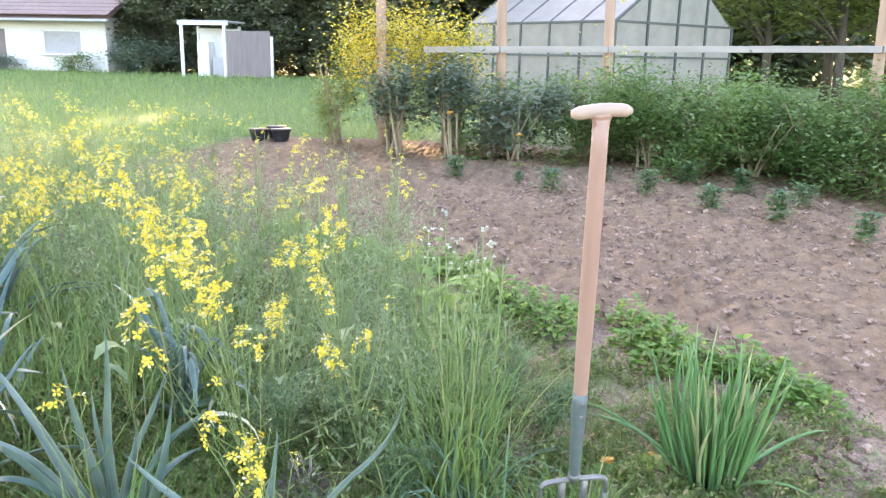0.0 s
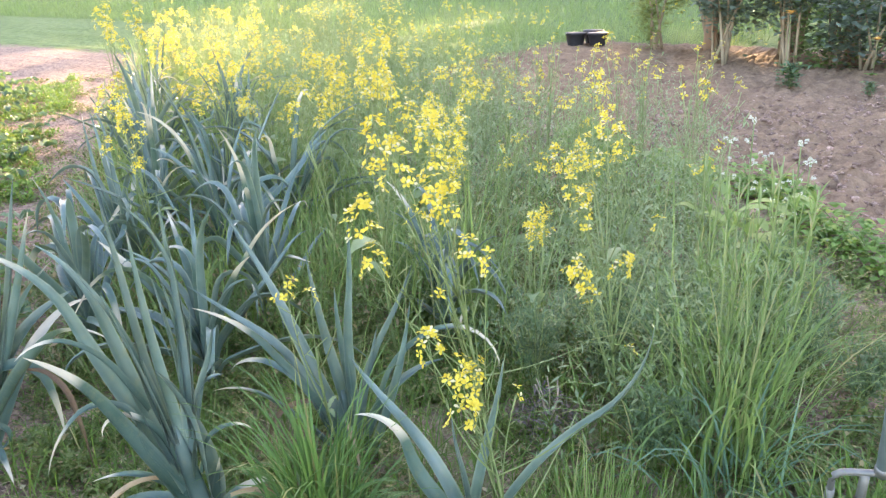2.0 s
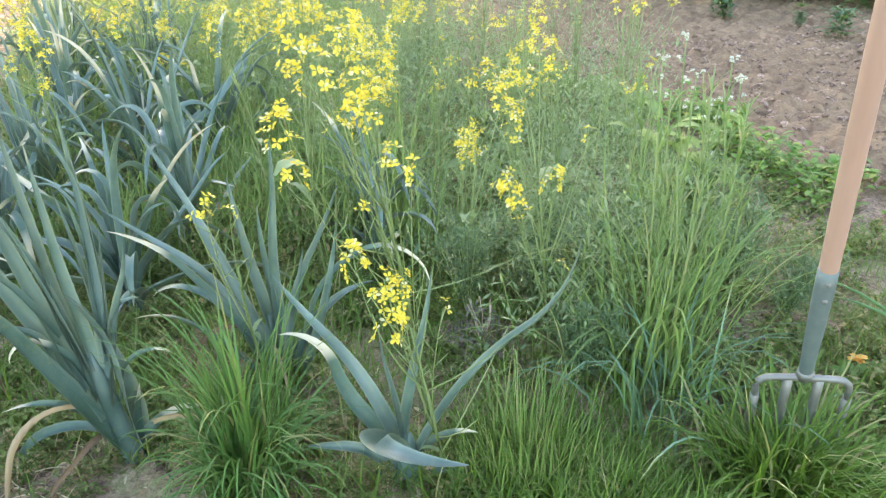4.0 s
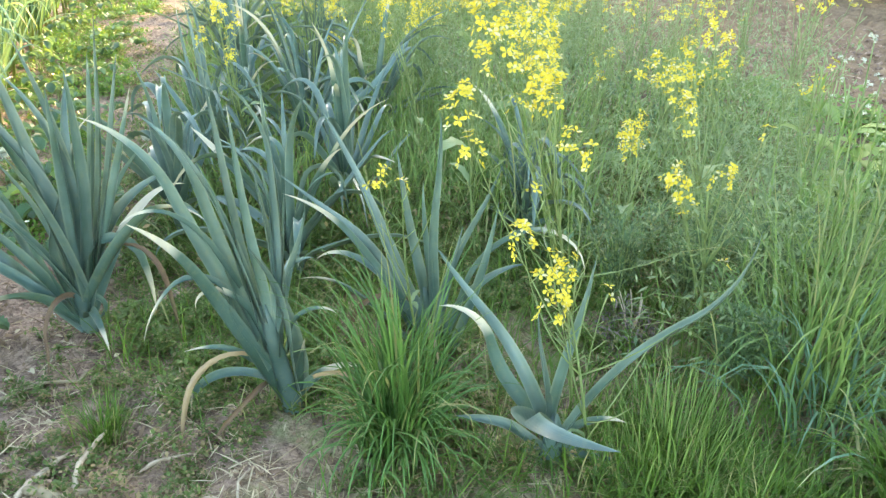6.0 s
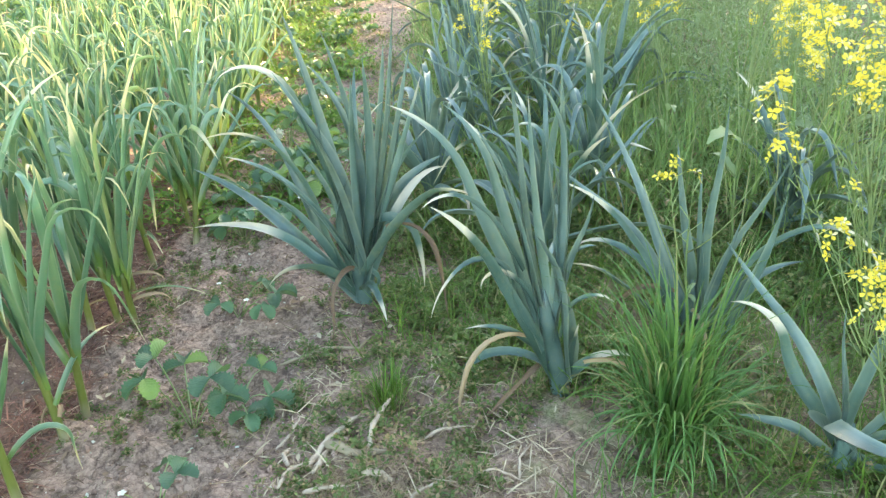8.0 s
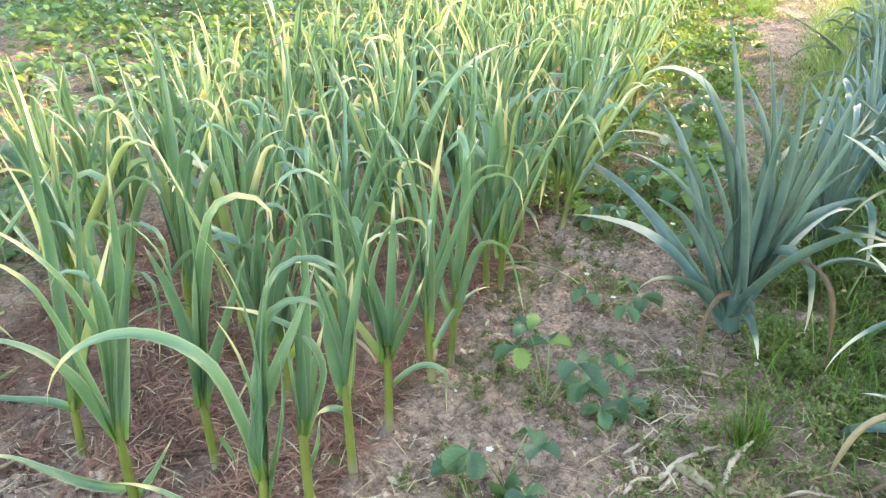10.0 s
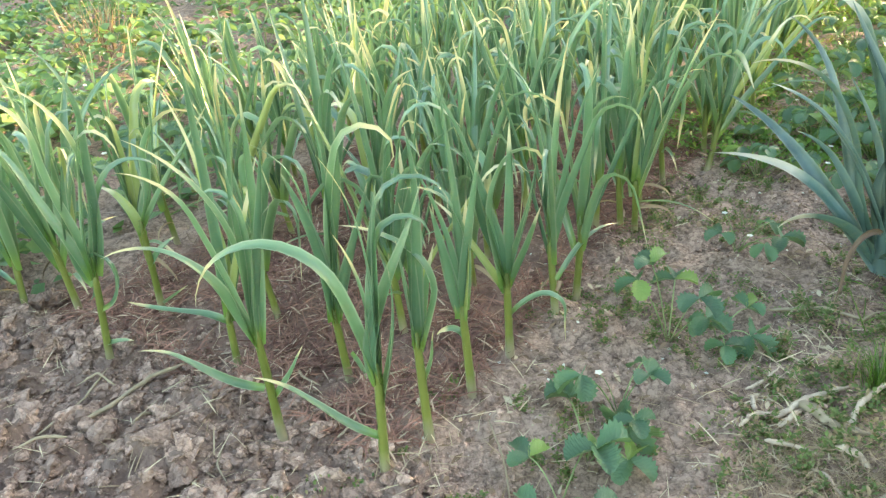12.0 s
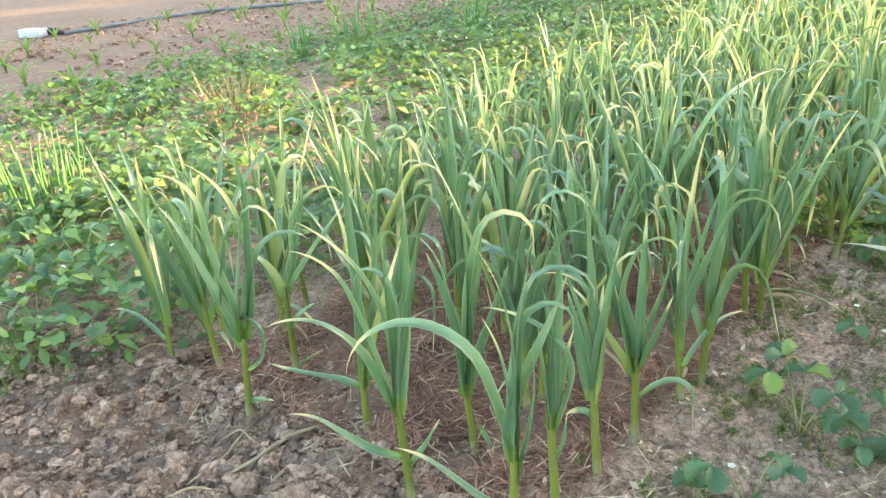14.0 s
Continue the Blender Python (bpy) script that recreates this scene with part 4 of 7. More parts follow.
k.leaf((0.028, 0.015, -0.013), 30, (67, 75, 27, -94), 0.60, 0.028, 0)
k.leaf((0.025, 0.013, -0.013), 26, (82, 80, 79, 83), 0.35, 0.039, 0)
k.tail((-0.03, -0.02, 0.12), 240, (35, 0, -70, -80, -60), 0.30, 0.013)
k.tail((0.02, -0.03, 0.10), 320, (30, -20, -60, -60), 0.24, 0.011)
LEEK_PLACES = [(2.55, -0.60, 0.52), (3.0, -0.72, 0.56), (3.5, -0.84, 0.6), (4.0, -0.80, 0.58), (4.6, -0.88, 0.58), (5.2, -0.82, 0.56), (5.9, -0.90, 0.56), (2.62, -1.12, 0.54), (3.1, -1.05, 0.6), (3.4, -1.35, 0.58), (2.30, -1.62, 0.42), (3.7, -1.1, 0.58), (4.3, -1.25, 0.6), (2.22, -0.92, 0.46), (5.0, -1.3, 0.56)]
for k, (u, v, tall) in enumerate(LEEK_PLACES):
    random_leek(40 + k, uv(u, v), tall, 20)


# ---- flowering mustard ----
def blossom_mesh(seed, flowers=20, tall=0.055, wide=0.02, petal=0.0088, material=PETAL):
    """A head of four-petalled flowers round the end of a stalk, each facing outwards."""
    r = np.random.default_rng(seed)
    up = r.uniform(0, 1, flowers) ** 0.8
    turn = np.radians(r.uniform(0, 360, flowers))
    out = wide * (1.1 - 0.75 * up) * r.uniform(0.6, 1.15, flowers)
    at = np.stack([out * np.cos(turn), out * np.sin(turn), (up - 0.6) * tall], -1)
    lift = np.radians(np.clip(r.normal(28, 22, flowers) + 40 * up**2, -20, 85))
    face = np.stack([np.cos(lift) * np.cos(turn), np.cos(lift) * np.sin(turn), np.sin(lift)], -1)
    u = np.stack([-np.sin(turn), np.cos(turn), 0 * turn], -1)
    w = np.cross(face, u)
    verts = []
    for k in range(4):
        q = (np.pi / 4 + k * np.pi / 2 + r.normal(0, 0.15, flowers))[:, None]
        cup = r.uniform(0.0, 0.55, flowers)[:, None]
        way = (u * np.cos(q) + w * np.sin(q)) * np.cos(cup) + face * np.sin(cup)
        side = w * np.cos(q) - u * np.sin(q)
        long = (petal * r.uniform(0.8, 1.15, flowers))[:, None]
        # a clawed petal with a blunt round end
        verts.append(np.stack([at + way * long * f + side * long * g + face * long * h for f, g, h in ((0.05, 0, 0), (0.55, -0.3, 0.02), (0.92, -0.2, -0.06), (1.02, 0, -0.1), (0.92, 0.2, -0.06), (0.55, 0.3, 0.02))], 1))
    verts = np.stack(verts, 1).reshape(-1, 3)
    n = flowers * 4
    return mesh_of("blossom", verts, np.arange(n * 6).reshape(-1, 6), material, np.tile([0, 0.5, 0.9, 1, 0.9, 0.5], n), np.tile([0, -1, -0.6, 0, 0.6, 1], n), smooth=False)


BLOSSOMS = [blossom_mesh(k, n, t, w) for k, (n, t, w) in enumerate([(22, 0.065, 0.026), (15, 0.055, 0.022), (10, 0.05, 0.019), (6, 0.045, 0.02), (3, 0.035, 0.016)])]


def mustard_plant(seed, at, tips, group="flowering mustard", lush=6, leafy=1.0):
    """A flowering mustard plant. tips: (x, y, z, size) of each flower head in metres from its foot; size 0 is the fullest."""
    r = np.random.default_rng(seed)
    root = thing("mustard_plant", at, "tall flowering mustard plant with yellow four-petalled heads", "mustard plant", group)
    top = max(t[2] for t in tips)
    centre = np.mean([t[:2] for t in tips], 0)
    trunk = arc((0, 0, -0.02), (centre[0] * 0.7, centre[1] * 0.7, top * 0.72), (r.normal(0, 0.02), r.normal(0, 0.02), 0), 8)
    runs = [(trunk, np.linspace(0.0046, 0.0024, 8))]
    for x, y, z, size in tips:
        k = int(np.clip(z / top * 5 + r.integers(-1, 1), 2, 7))
        branch = arc(trunk[k], (x, y, z), (r.normal(0, 0.012), r.normal(0, 0.012), -0.015), 12)
        runs.append((branch, np.linspace(0.0018, 0.001, 12)))
        # seed pods stand off the upper half of each branch
        for i in range(5, 11):
            a = radians(137.5 * i + 40 * size)
            runs.append((arc(branch[i], branch[i] + (0.024 * math.cos(a), 0.024 * math.sin(a), 0.022), (0, 0, 0), 2), 0.0011))
    for _ in range(lush):
        k = int(r.integers(2, 7))
        end = trunk[k] + (r.normal(0, 0.09), r.normal(0, 0.09), r.uniform(0.08, 0.22))
        runs.append((arc(trunk[k], end, (0, 0, -0.01), 5), np.linspace(0.002, 0.0009, 5)))
    part("stem", tubes_mesh("mustard_stem", MUSTARD_STEM, runs, 3), root)
    for x, y, z, size in tips:
        head = part("flower_head", BLOSSOMS[int(size)], root, "", pose(x, y, z, r.normal(0, 14), r.normal(0, 14), r.uniform(0, 360)))
        head.scale = (r.uniform(1.0, 1.3),) * 3
    n = 2
    low = np.array([trunk[int(r.integers(1, 5))] for _ in range(n)])
    for k in range(n):
        part("leaf", leaf_mesh("mustard_leaf", MUSTARD_LEAF, low[k], r.uniform(0, 360), r.uniform(20, 60), r.uniform(-50, 10), leafy * r.uniform(0.08, 0.17), leafy * r.uniform(0.025, 0.05), seg=8, bend=1.3, fold=0.15, curl=r.normal(0, 15), roll=r.normal(0, 15), profile="oval", teeth=0.3), root)
    return root


def tips_from(places, at):
    return [(x - at[0], y - at[1], z, s) for x, y, z, s in places]


NEAR_A = [(-0.45, 1.81, 0.68, 0), (-0.424, 1.803, 0.605, 1), (-0.385, 1.77, 0.825, 0), (-0.37, 1.80, 0.79, 0), (-0.31, 1.87, 0.715, 0), (-0.352, 1.85, 0.69, 1), (-0.34, 1.86, 0.73, 1), (-0.265, 1.845, 0.645, 2), (-0.23, 1.85, 0.63, 3), (-0.372, 1.90, 0.82, 1), (-0.36, 1.9, 0.77, 2), (-0.332, 1.85, 0.53, 4)]
NEAR_B = [(-0.227, 2.225, 0.62, 1), (-0.245, 2.22, 0.655, 2), (-0.206, 2.18, 0.477, 1), (-0.22, 2.19, 0.50, 2), (-0.145, 2.27, 0.484, 1), (-0.19, 2.2, 0.43, 3), (-0.076, 2.255, 0.58, 4), (-0.105, 2.23, 0.31, 4), (-0.22, 2.23, 0.59, 3)]
NEAR_C = [(-0.227, 1.805, 0.447, 1), (-0.311, 1.795, 0.485, 1), (-0.209, 1.75, 0.405, 1), (-0.25, 1.79, 0.455, 2), (-0.169, 1.84, 0.40, 4), (-0.235, 1.78, 0.43, 2)]
NEAR_D = [(-0.638, 1.806, 0.492, 2), (-0.60, 1.83, 0.47, 4)]
mustard_plant(1, (-0.30, 2.02), tips_from(NEAR_A, (-0.30, 2.02)), lush=12, leafy=0.3)
mustard_plant(2, (-0.16, 2.36), tips_from(NEAR_B, (-0.16, 2.36)), lush=10, leafy=0.3)
mustard_plant(3, (-0.215, 1.93), tips_from(NEAR_C, (-0.215, 1.93)), lush=4, leafy=0.3)
FULL = [(0.04, -0.15, 0.86, 0), (0.07, -0.13, 0.83, 0), (0.11, -0.15, 0.80, 0), (0.05, -0.11, 0.90, 1), (0.02, -0.09, 0.78, 1), (0.13, -0.11, 0.75, 2), (0.09, -0.1, 0.7, 3)]
LOOSE = [(0.0, -0.1, 0.69, 1), (0.11, -0.1, 0.71, 1), (-0.04, -0.08, 0.66, 2), (0.04, -0.1, 0.74, 2), (0.07, -0.08, 0.64, 2), (-0.06, -0.05, 0.6, 3)]
mustard_plant(5, (-0.85, 2.45), FULL, lush=8)
mustard_plant(6, (-1.32, 2.7), LOOSE, lush=8)
mustard_plant(10, (-2.75, 3.1), FULL, lush=8)
mustard_plant(7, (-1.78, 2.4), [(x, y, z * 0.84, s) for x, y, z, s in FULL] + [(-0.02, -0.12, 0.56, 1), (0.08, -0.1, 0.52, 1)], lush=8)
mustard_plant(8, (-2.05, 3.05), LOOSE, lush=8)
mustard_plant(9, (-2.62, 3.15), FULL, lush=8)
mustard_plant(4, (-0.60, 1.92), tips_from(NEAR_D, (-0.60, 1.92)), lush=3, leafy=0.3)


def field_edge(v):
    """Where along U the mustard patch begins, slanting away from the path."""
    return 1.5 + 1.55 * np.maximum(0, -2.13 - v)


def build_mustard_field():
    r = np.random.default_rng(11)
    variants = []
    for k in range(8):
        tall = r.uniform(0.66, 0.86)
        tips = [(r.normal(0, 0.09), r.normal(0, 0.09), tall * r.uniform(0.62, 1.0), int(r.integers(1, 5))) for _ in range(int(r.integers(5, 9)))]
        full = [(x * 0.6, y * 0.6, z, min(4, s + 1) if k % 2 else max(0, s - 2)) for x, y, z, s in tips]
        x, y = uv(2.6 + 0.35 * k, -1.75 - 0.18 * (k % 4))
        variants.append(mustard_plant(60 + k, (x, y), full))
    spots = []
    while len(spots) < 130:
        u, v = r.uniform(1.75, 9.0), r.uniform(-3.2, -0.95)
        if u < field_edge(v) + 0.1 or (v > -1.6 and u < 3.4):
            continue
        if all((u - a) ** 2 + (v - b) ** 2 > 0.17**2 for a, b in spots):
            spots.append((u, v))
    for u, v in spots:
        x, y = uv(u, v)
        few = v < -1.9
        pick = int(r.integers(0, 4)) * 2 + (1 if few or r.random() < 0.3 else 0)
        ob = copy_thing(variants[pick], pose(x, y, height_at(x, y), r.normal(0, 4), r.normal(0, 4), r.uniform(0, 360)))
        ob.scale = (r.uniform(0.85, 1.1),) * 3


build_mustard_field()


# ---- grasses and weeds ----
def tuft(name, at, count, tall, spread, lean, droop, width, material, label, seed, seg=7):
    """A clump of grass from one foot."""
    r = np.random.default_rng(seed)
    root = thing(name, at, label, "grass clump", "grass clumps")
    foot = np.stack([r.normal(0, spread, count), r.normal(0, spread, count), np.full(count, -0.01)], -1)
    az = np.degrees(np.arctan2(foot[:, 1], foot[:, 0])) + r.normal(0, 45, count)
    e0 = 90 - np.abs(r.normal(0, lean, count))
    v, q, a, c = strips(foot, az, e0, e0 - np.abs(r.normal(droop, droop * 0.45, count)), tall * r.uniform(0.55, 1.1, count), width * r.uniform(0.7, 1.2, count), seg=seg, bend=r.uniform(1.2, 2.5, count), fold=0.25, curl=r.normal(0, 15, count))
    per, own = (seg + 1) * 3, 24
    for k in range(own):
        s = slice(k * per, (k + 1) * per)
        part("blade", mesh_of("grass_blade", v[s], q[: seg * 2], material, a[s], c[s]), root)
    s = own * per
    part("foliage", mesh_of("grass_foliage", v[s:], q[own * seg * 2:] - s, material, a[s:], c[s:]), root)
    return root


tuft("grass_tuft", (-0.54, 1.74), 105, 0.43, 0.035, 5, 60, 0.0072, TUFT, "dense fountain of fresh green grass beside the leeks", 21, 9)
tuft("grass_tuft", (-0.50, 1.69), 210, 0.31, 0.036, 8, 150, 0.006, TUFT, "drooping skirt of green grass beside the leeks", 22, 9)
tuft("grass_tuft", (-0.06, 1.98), 200, 0.25, 0.06, 9, 25, 0.0036, TALL_GRASS, "upright tuft of fine bright green grass", 23)
tuft("grass_tuft", (0.04, 2.08), 60, 0.18, 0.07, 18, 60, 0.004, GRASS, "low patch of green grass", 24)
tuft("grass_tuft", (0.36, 2.13), 260, 0.28, 0.05, 15, 90, 0.007, GRASS, "thick green grass growing round the fork", 25)
tuft("grass_tuft", (0.44, 2.13), 220, 0.26, 0.05, 24, 140, 0.0075, GRASS, "low drooping green grass beside the fork", 26)
tuft("tall_grass_clump", (0.09, 2.40), 80, 0.60, 0.06, 9, 90, 0.0055, TALL_GRASS, "tall loose clump of flowering meadow grass", 27)
tuft("tall_grass_clump", (0.0, 2.6), 44, 0.62, 0.08, 9, 70, 0.005, TALL_GRASS, "tall loose clump of pale green grass", 28)
tuft("tall_grass_clump", (0.14, 2.24), 46, 0.38, 0.06, 14, 130, 0.0075, BLUE_GRASS, "broad-bladed pale green grass clump", 29)
tuft("tall_grass_clump", (0.02, 2.3), 40, 0.48, 0.06, 12, 100, 0.007, TALL_GRASS, "loose drooping grass beside the mustard", 33)
tuft("tall_grass_clump", (-0.82, 2.75), 70, 0.60, 0.05, 8, 60, 0.006, TALL_GRASS, "tall upright grass among the mustard", 30)
tuft("tall_grass_clump", (-1.55, 3.6), 70, 0.62, 0.06, 8, 60, 0.007, TALL_GRASS, "tall upright grass among the mustard", 31)
tuft("grass_tuft", (-0.98, 1.36), 130, 0.13, 0.02, 14, 50, 0.003, GRASS, "small yellowish tuft of fine grass on the path", 32)


def scatter(n, seed, u0, u1, v0, v1, keep=0.5, grain=0.35, fade=0.0):
    """Places in a stretch of the garden, thinned into patches."""
    r = np.random.default_rng(seed)
    u, v = r.uniform(u0, u1, n), r.uniform(v0, v1, n)
    x, y = u * U[0] + v * V[0], u * U[1] + v * V[1]
    ok = value_noise(x, y, grain, seed) + 0.35 * value_noise(x, y, grain * 0.25, seed + 1) + 0.5 > 1 - keep
    if fade:
        ok &= r.random(n) < np.minimum(ramp(v1 - v, 0, fade), ramp(u - u0, 0, fade)) * np.minimum(ramp(v - v0, 0, fade), ramp(u1 - u, 0, fade))
    return x[ok], y[ok], r


def stuff(name, verts, quads, along, across, material, label, category):
    return tagged(new(name, mesh_of(name, verts, quads, material, along, across)), label, category, kind="stuff")


def leaf_stuff(name, places, r, material, label, category, size, width, rise=(5, 50), lift=0.03, seg=2, profile="oval", droop=30):
    x, y = places
    z = height_np(x, y) + r.uniform(-0.003, lift, len(x))
    e0 = r.uniform(*rise, len(x))
    v, q, a, c = strips(np.stack([x, y, z], -1), r.uniform(0, 360, len(x)), e0, e0 - r.uniform(0, droop, len(x)), r.uniform(*size, len(x)), r.uniform(*width, len(x)), seg=seg, bend=1.3, fold=0.12, profile=profile, roll=r.normal(0, 20, len(x)))
    return stuff(name, v, q, a, c, material, label, category)


def clumps(places, r, least, most, radius, tall):
    """Little cushions of leaves round given places: x, y and how high each leaf sits."""
    x, y = places
    many = r.integers(least, most, len(x))
    wide = np.repeat(radius * r.uniform(0.4, 1.0, len(x)) ** 1.3, many)
    d = wide * np.abs(r.normal(0, 0.55, many.sum()))
    a = r.uniform(0, 6.28, many.sum())
    up = tall * r.random(many.sum()) * np.clip(1.1 - d / wide, 0.1, 1) * wide / radius
    return np.repeat(x, many) + d * np.cos(a), np.repeat(y, many) + d * np.sin(a), up


def small_leaves(at, az, rise, length, width):
    """Tiny leaves of one folded quad each."""
    a, e = np.radians(az), np.radians(rise)
    way = np.stack([np.cos(e) * np.cos(a), np.cos(e) * np.sin(a), np.sin(e)], -1)
    side = np.stack([-np.sin(a), np.cos(a), np.zeros(len(a))], -1)
    mid = at + way * (length * 0.55)[:, None]
    half = side * (width / 2)[:, None]
    lift = np.array((0, 0, 0.15)) * width[:, None]
    verts = np.stack([at, mid - half + lift, at + way * length[:, None], mid + half + lift], 1).reshape(-1, 3)
    quads = np.arange(len(at) * 4).reshape(-1, 4)
    return verts, quads, np.tile([0, 0.5, 1, 0.5], len(at)), np.tile([0, -1, 0, 1], len(at))


def cushion_stuff(name, places, r, material, label, size, width, least, most, radius, tall):
    x, y, up = clumps(places, r, least, most, radius, tall)
    n = len(x)
    v, q, a, c = small_leaves(np.stack([x, y, height_np(x, y) + up + 0.002], -1), r.uniform(0, 360, n), r.uniform(-25, 60, n), r.uniform(*size, n), r.uniform(*width, n))
    stuff(name, v, q, a, c, material, label, "weeds")


def open_ground(x, y):
    """The small bare hollow in front of the mustard, where the withered weed lies."""
    return np.minimum(np.hypot(x + 0.33, y - 2.32) / 0.15, np.hypot(x + 0.2, y - 2.28) / 0.11) > 1


def build_weeds():
    x, y, r = scatter(6000, 51, 0.45, 3.4, -2.6, -0.25, 0.53, 0.16, 0.2)
    cushion_stuff("weed_carpet", (x, y), r, WEED, "low carpet of tiny-leaved dull green weeds between the leeks", (0.005, 0.016), (0.003, 0.009), 20, 75, 0.05, 0.05)
    x, y, r = scatter(4200, 80, 1.62, 2.8, -2.1, -0.4, 0.6, 0.14, 0.15)
    cushion_stuff("leek_weeds", (x, y), r, YELLOW_WEED, "yellowish green weeds covering the ground between the leeks", (0.006, 0.02), (0.004, 0.011), 15, 55, 0.05, 0.06)
    x, y, r = scatter(6000, 81, 1.55, 2.7, -2.1, -0.4, 0.6, 0.2, 0.2)
    leaf_stuff("leek_grass", (x, y), r, GRASS, "loose thin grass between the leeks", "grass", (0.05, 0.2), (0.0018, 0.0042), rise=(25, 90), lift=0.005, seg=4, profile="grass", droop=110)
    x, y, r = scatter(5600, 82, 0.6, 2.0, -1.4, -0.2, 0.6, 0.16, 0.12)
    leaf_stuff("dry_leek_bits", (x, y), r, HAY, "torn dry leek leaves and roots lying on the path", "dead leaves", (0.02, 0.085), (0.0012, 0.004), rise=(-6, 25), lift=0.014, seg=4, profile="grass", droop=45)
    x, y, r = scatter(28000, 50, 2.2, 5.5, -1.7, -0.3, 0.62, 0.25, 0.2)
    leaf_stuff("weed_thicket", (x, y), r, WEED, "ankle-high weeds filling the gaps between the leeks", "weeds", (0.012, 0.03), (0.005, 0.012), rise=(0, 80), lift=0.16)
    x, y, r = scatter(2300, 52, 0.3, 3.6, -0.7, 0.3, 0.52, 0.15, 0.12)
    cushion_stuff("path_weeds", (x, y), r, WEED, "scattered cushions of tiny weeds on the bare path", (0.004, 0.012), (0.003, 0.008), 10, 55, 0.035, 0.025)
    x, y, r = scatter(2600, 78, 2.5, 9.2, -0.3, 0.45, 0.56, 0.3, 0.1)
    cushion_stuff("row_side_weeds", (x, y), r, LUSH, "yellow-green low weeds along the garlic on the bare path", (0.012, 0.035), (0.006, 0.018), 8, 40, 0.08, 0.07)
    x, y, r = scatter(2600, 79, 2.8, 9.2, -0.75, 0.3, 0.55, 0.22, 0.1)
    cushion_stuff("far_path_weeds", (x, y), r, WEED, "thin weeds and dead bits on the far part of the path", (0.008, 0.022), (0.004, 0.012), 6, 30, 0.06, 0.04)
    r = np.random.default_rng(83)
    x, y = r.normal(0.08, 0.16, 5200), r.normal(1.94, 0.09, 5200)
    leaf_stuff("front_grass", (x, y), r, GRASS, "thin green grass in front of the sprawling leek", "grass", (0.03, 0.14), (0.0018, 0.0045), rise=(25, 90), lift=0.005, seg=4, profile="grass", droop=100)
    x, y = r.normal(0.08, 0.16, 700), r.normal(1.94, 0.09, 700)
    cushion_stuff("front_weeds", (x, y), r, WEED, "tiny green weeds in front of the sprawling leek", (0.006, 0.018), (0.003, 0.009), 15, 50, 0.05, 0.04)
    x, y, r = scatter(3000, 53, 0.0, 4.0, -3.35, -1.75, 0.72, 0.25, 0.25)
    cushion_stuff("weed_patch", (x, y), r, YELLOW_WEED, "yellowish low weeds round the fork and onions", (0.009, 0.024), (0.005, 0.012), 20, 60, 0.07, 0.1)
    x, y, r = scatter(9000, 65, 0.3, 3.2, -3.3, -1.8, 0.6, 0.25, 0.3)
    leaf_stuff("weed_grass", (x, y), r, YELLOW_WEED, "thin yellow-green grass among the weeds by the fork", "grass", (0.03, 0.11), (0.0016, 0.0034), rise=(20, 90), lift=0.01, seg=4, profile="grass", droop=90)
    x, y, r = scatter(30000, 64, 1.3, 2.6, -2.9, -1.5, 0.6, 0.2, 0.25)
    u, v = x * U[0] + y * U[1], x * V[0] + y * V[1]
    ok = (u > field_edge(v) - 0.3) & open_ground(x, y)
    x, y = x[ok], y[ok]
    z = height_np(x, y) + 0.01 + 0.3 * r.random(len(x)) ** 1.5
    v, q, a, c = small_leaves(np.stack([x, y, z], -1), r.uniform(0, 360, len(x)), r.uniform(-15, 70, len(x)), r.uniform(0.012, 0.04, len(x)), r.uniform(0.0018, 0.0055, len(x)))
    stuff("edge_weeds", v, q, a, c, MUSTARD_LEAF, "feathery knee-high weeds at the edge of the mustard", "weeds")
    x, y, r = scatter(3000, 69, 5.6, 10.5, -2.2, -0.6, 0.8, 0.5, 0.3)
    leaf_stuff("row_end_grass", (x, y), r, TALL_GRASS, "knee-high grass at the far end of the leek rows", "grass", (0.12, 0.4), (0.004, 0.01), rise=(50, 90), lift=0.01, seg=4, profile="grass", droop=80)
    x, y, r = scatter(15000, 76, 2.2, 6.8, -1.9, -0.5, 0.75, 0.3, 0.2)
    leaf_stuff("row_grass", (x, y), r, TALL_GRASS, "fresh green grass growing up between the leeks", "grass", (0.08, 0.42), (0.003, 0.007), rise=(45, 90), lift=0.005, seg=4, profile="grass", droop=90)
    x, y, r = scatter(3600, 54, 1.5, 8.6, -3.25, -1.2, 0.8)
    u, v = x * U[0] + y * U[1], x * V[0] + y * V[1]
    ok = (u > field_edge(v) - 0.1) & ((v < -1.55) | (u > 3.2))
    leaf_stuff("field_grass", (x[ok], y[ok]), r, TALL_GRASS, "tall fine grass filling the mustard patch", "grass", (0.16, 0.5), (0.003, 0.007), rise=(60, 90), lift=0.01, seg=5, profile="grass", droop=80)
    # shade by colour: the low layer gets darkened leaves, the upper one paled leaves
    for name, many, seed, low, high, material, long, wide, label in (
            ("field_undergrowth", 62000, 55, 0.01, 0.30, UNDERGROWTH, (0.016, 0.048), (0.003, 0.0095), "green undergrowth of the mustard patch, darkened in colour for shade"),
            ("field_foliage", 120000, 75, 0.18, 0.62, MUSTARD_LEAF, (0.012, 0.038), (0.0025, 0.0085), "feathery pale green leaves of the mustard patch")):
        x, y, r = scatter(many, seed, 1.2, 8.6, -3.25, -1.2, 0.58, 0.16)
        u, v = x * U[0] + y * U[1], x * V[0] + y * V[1]
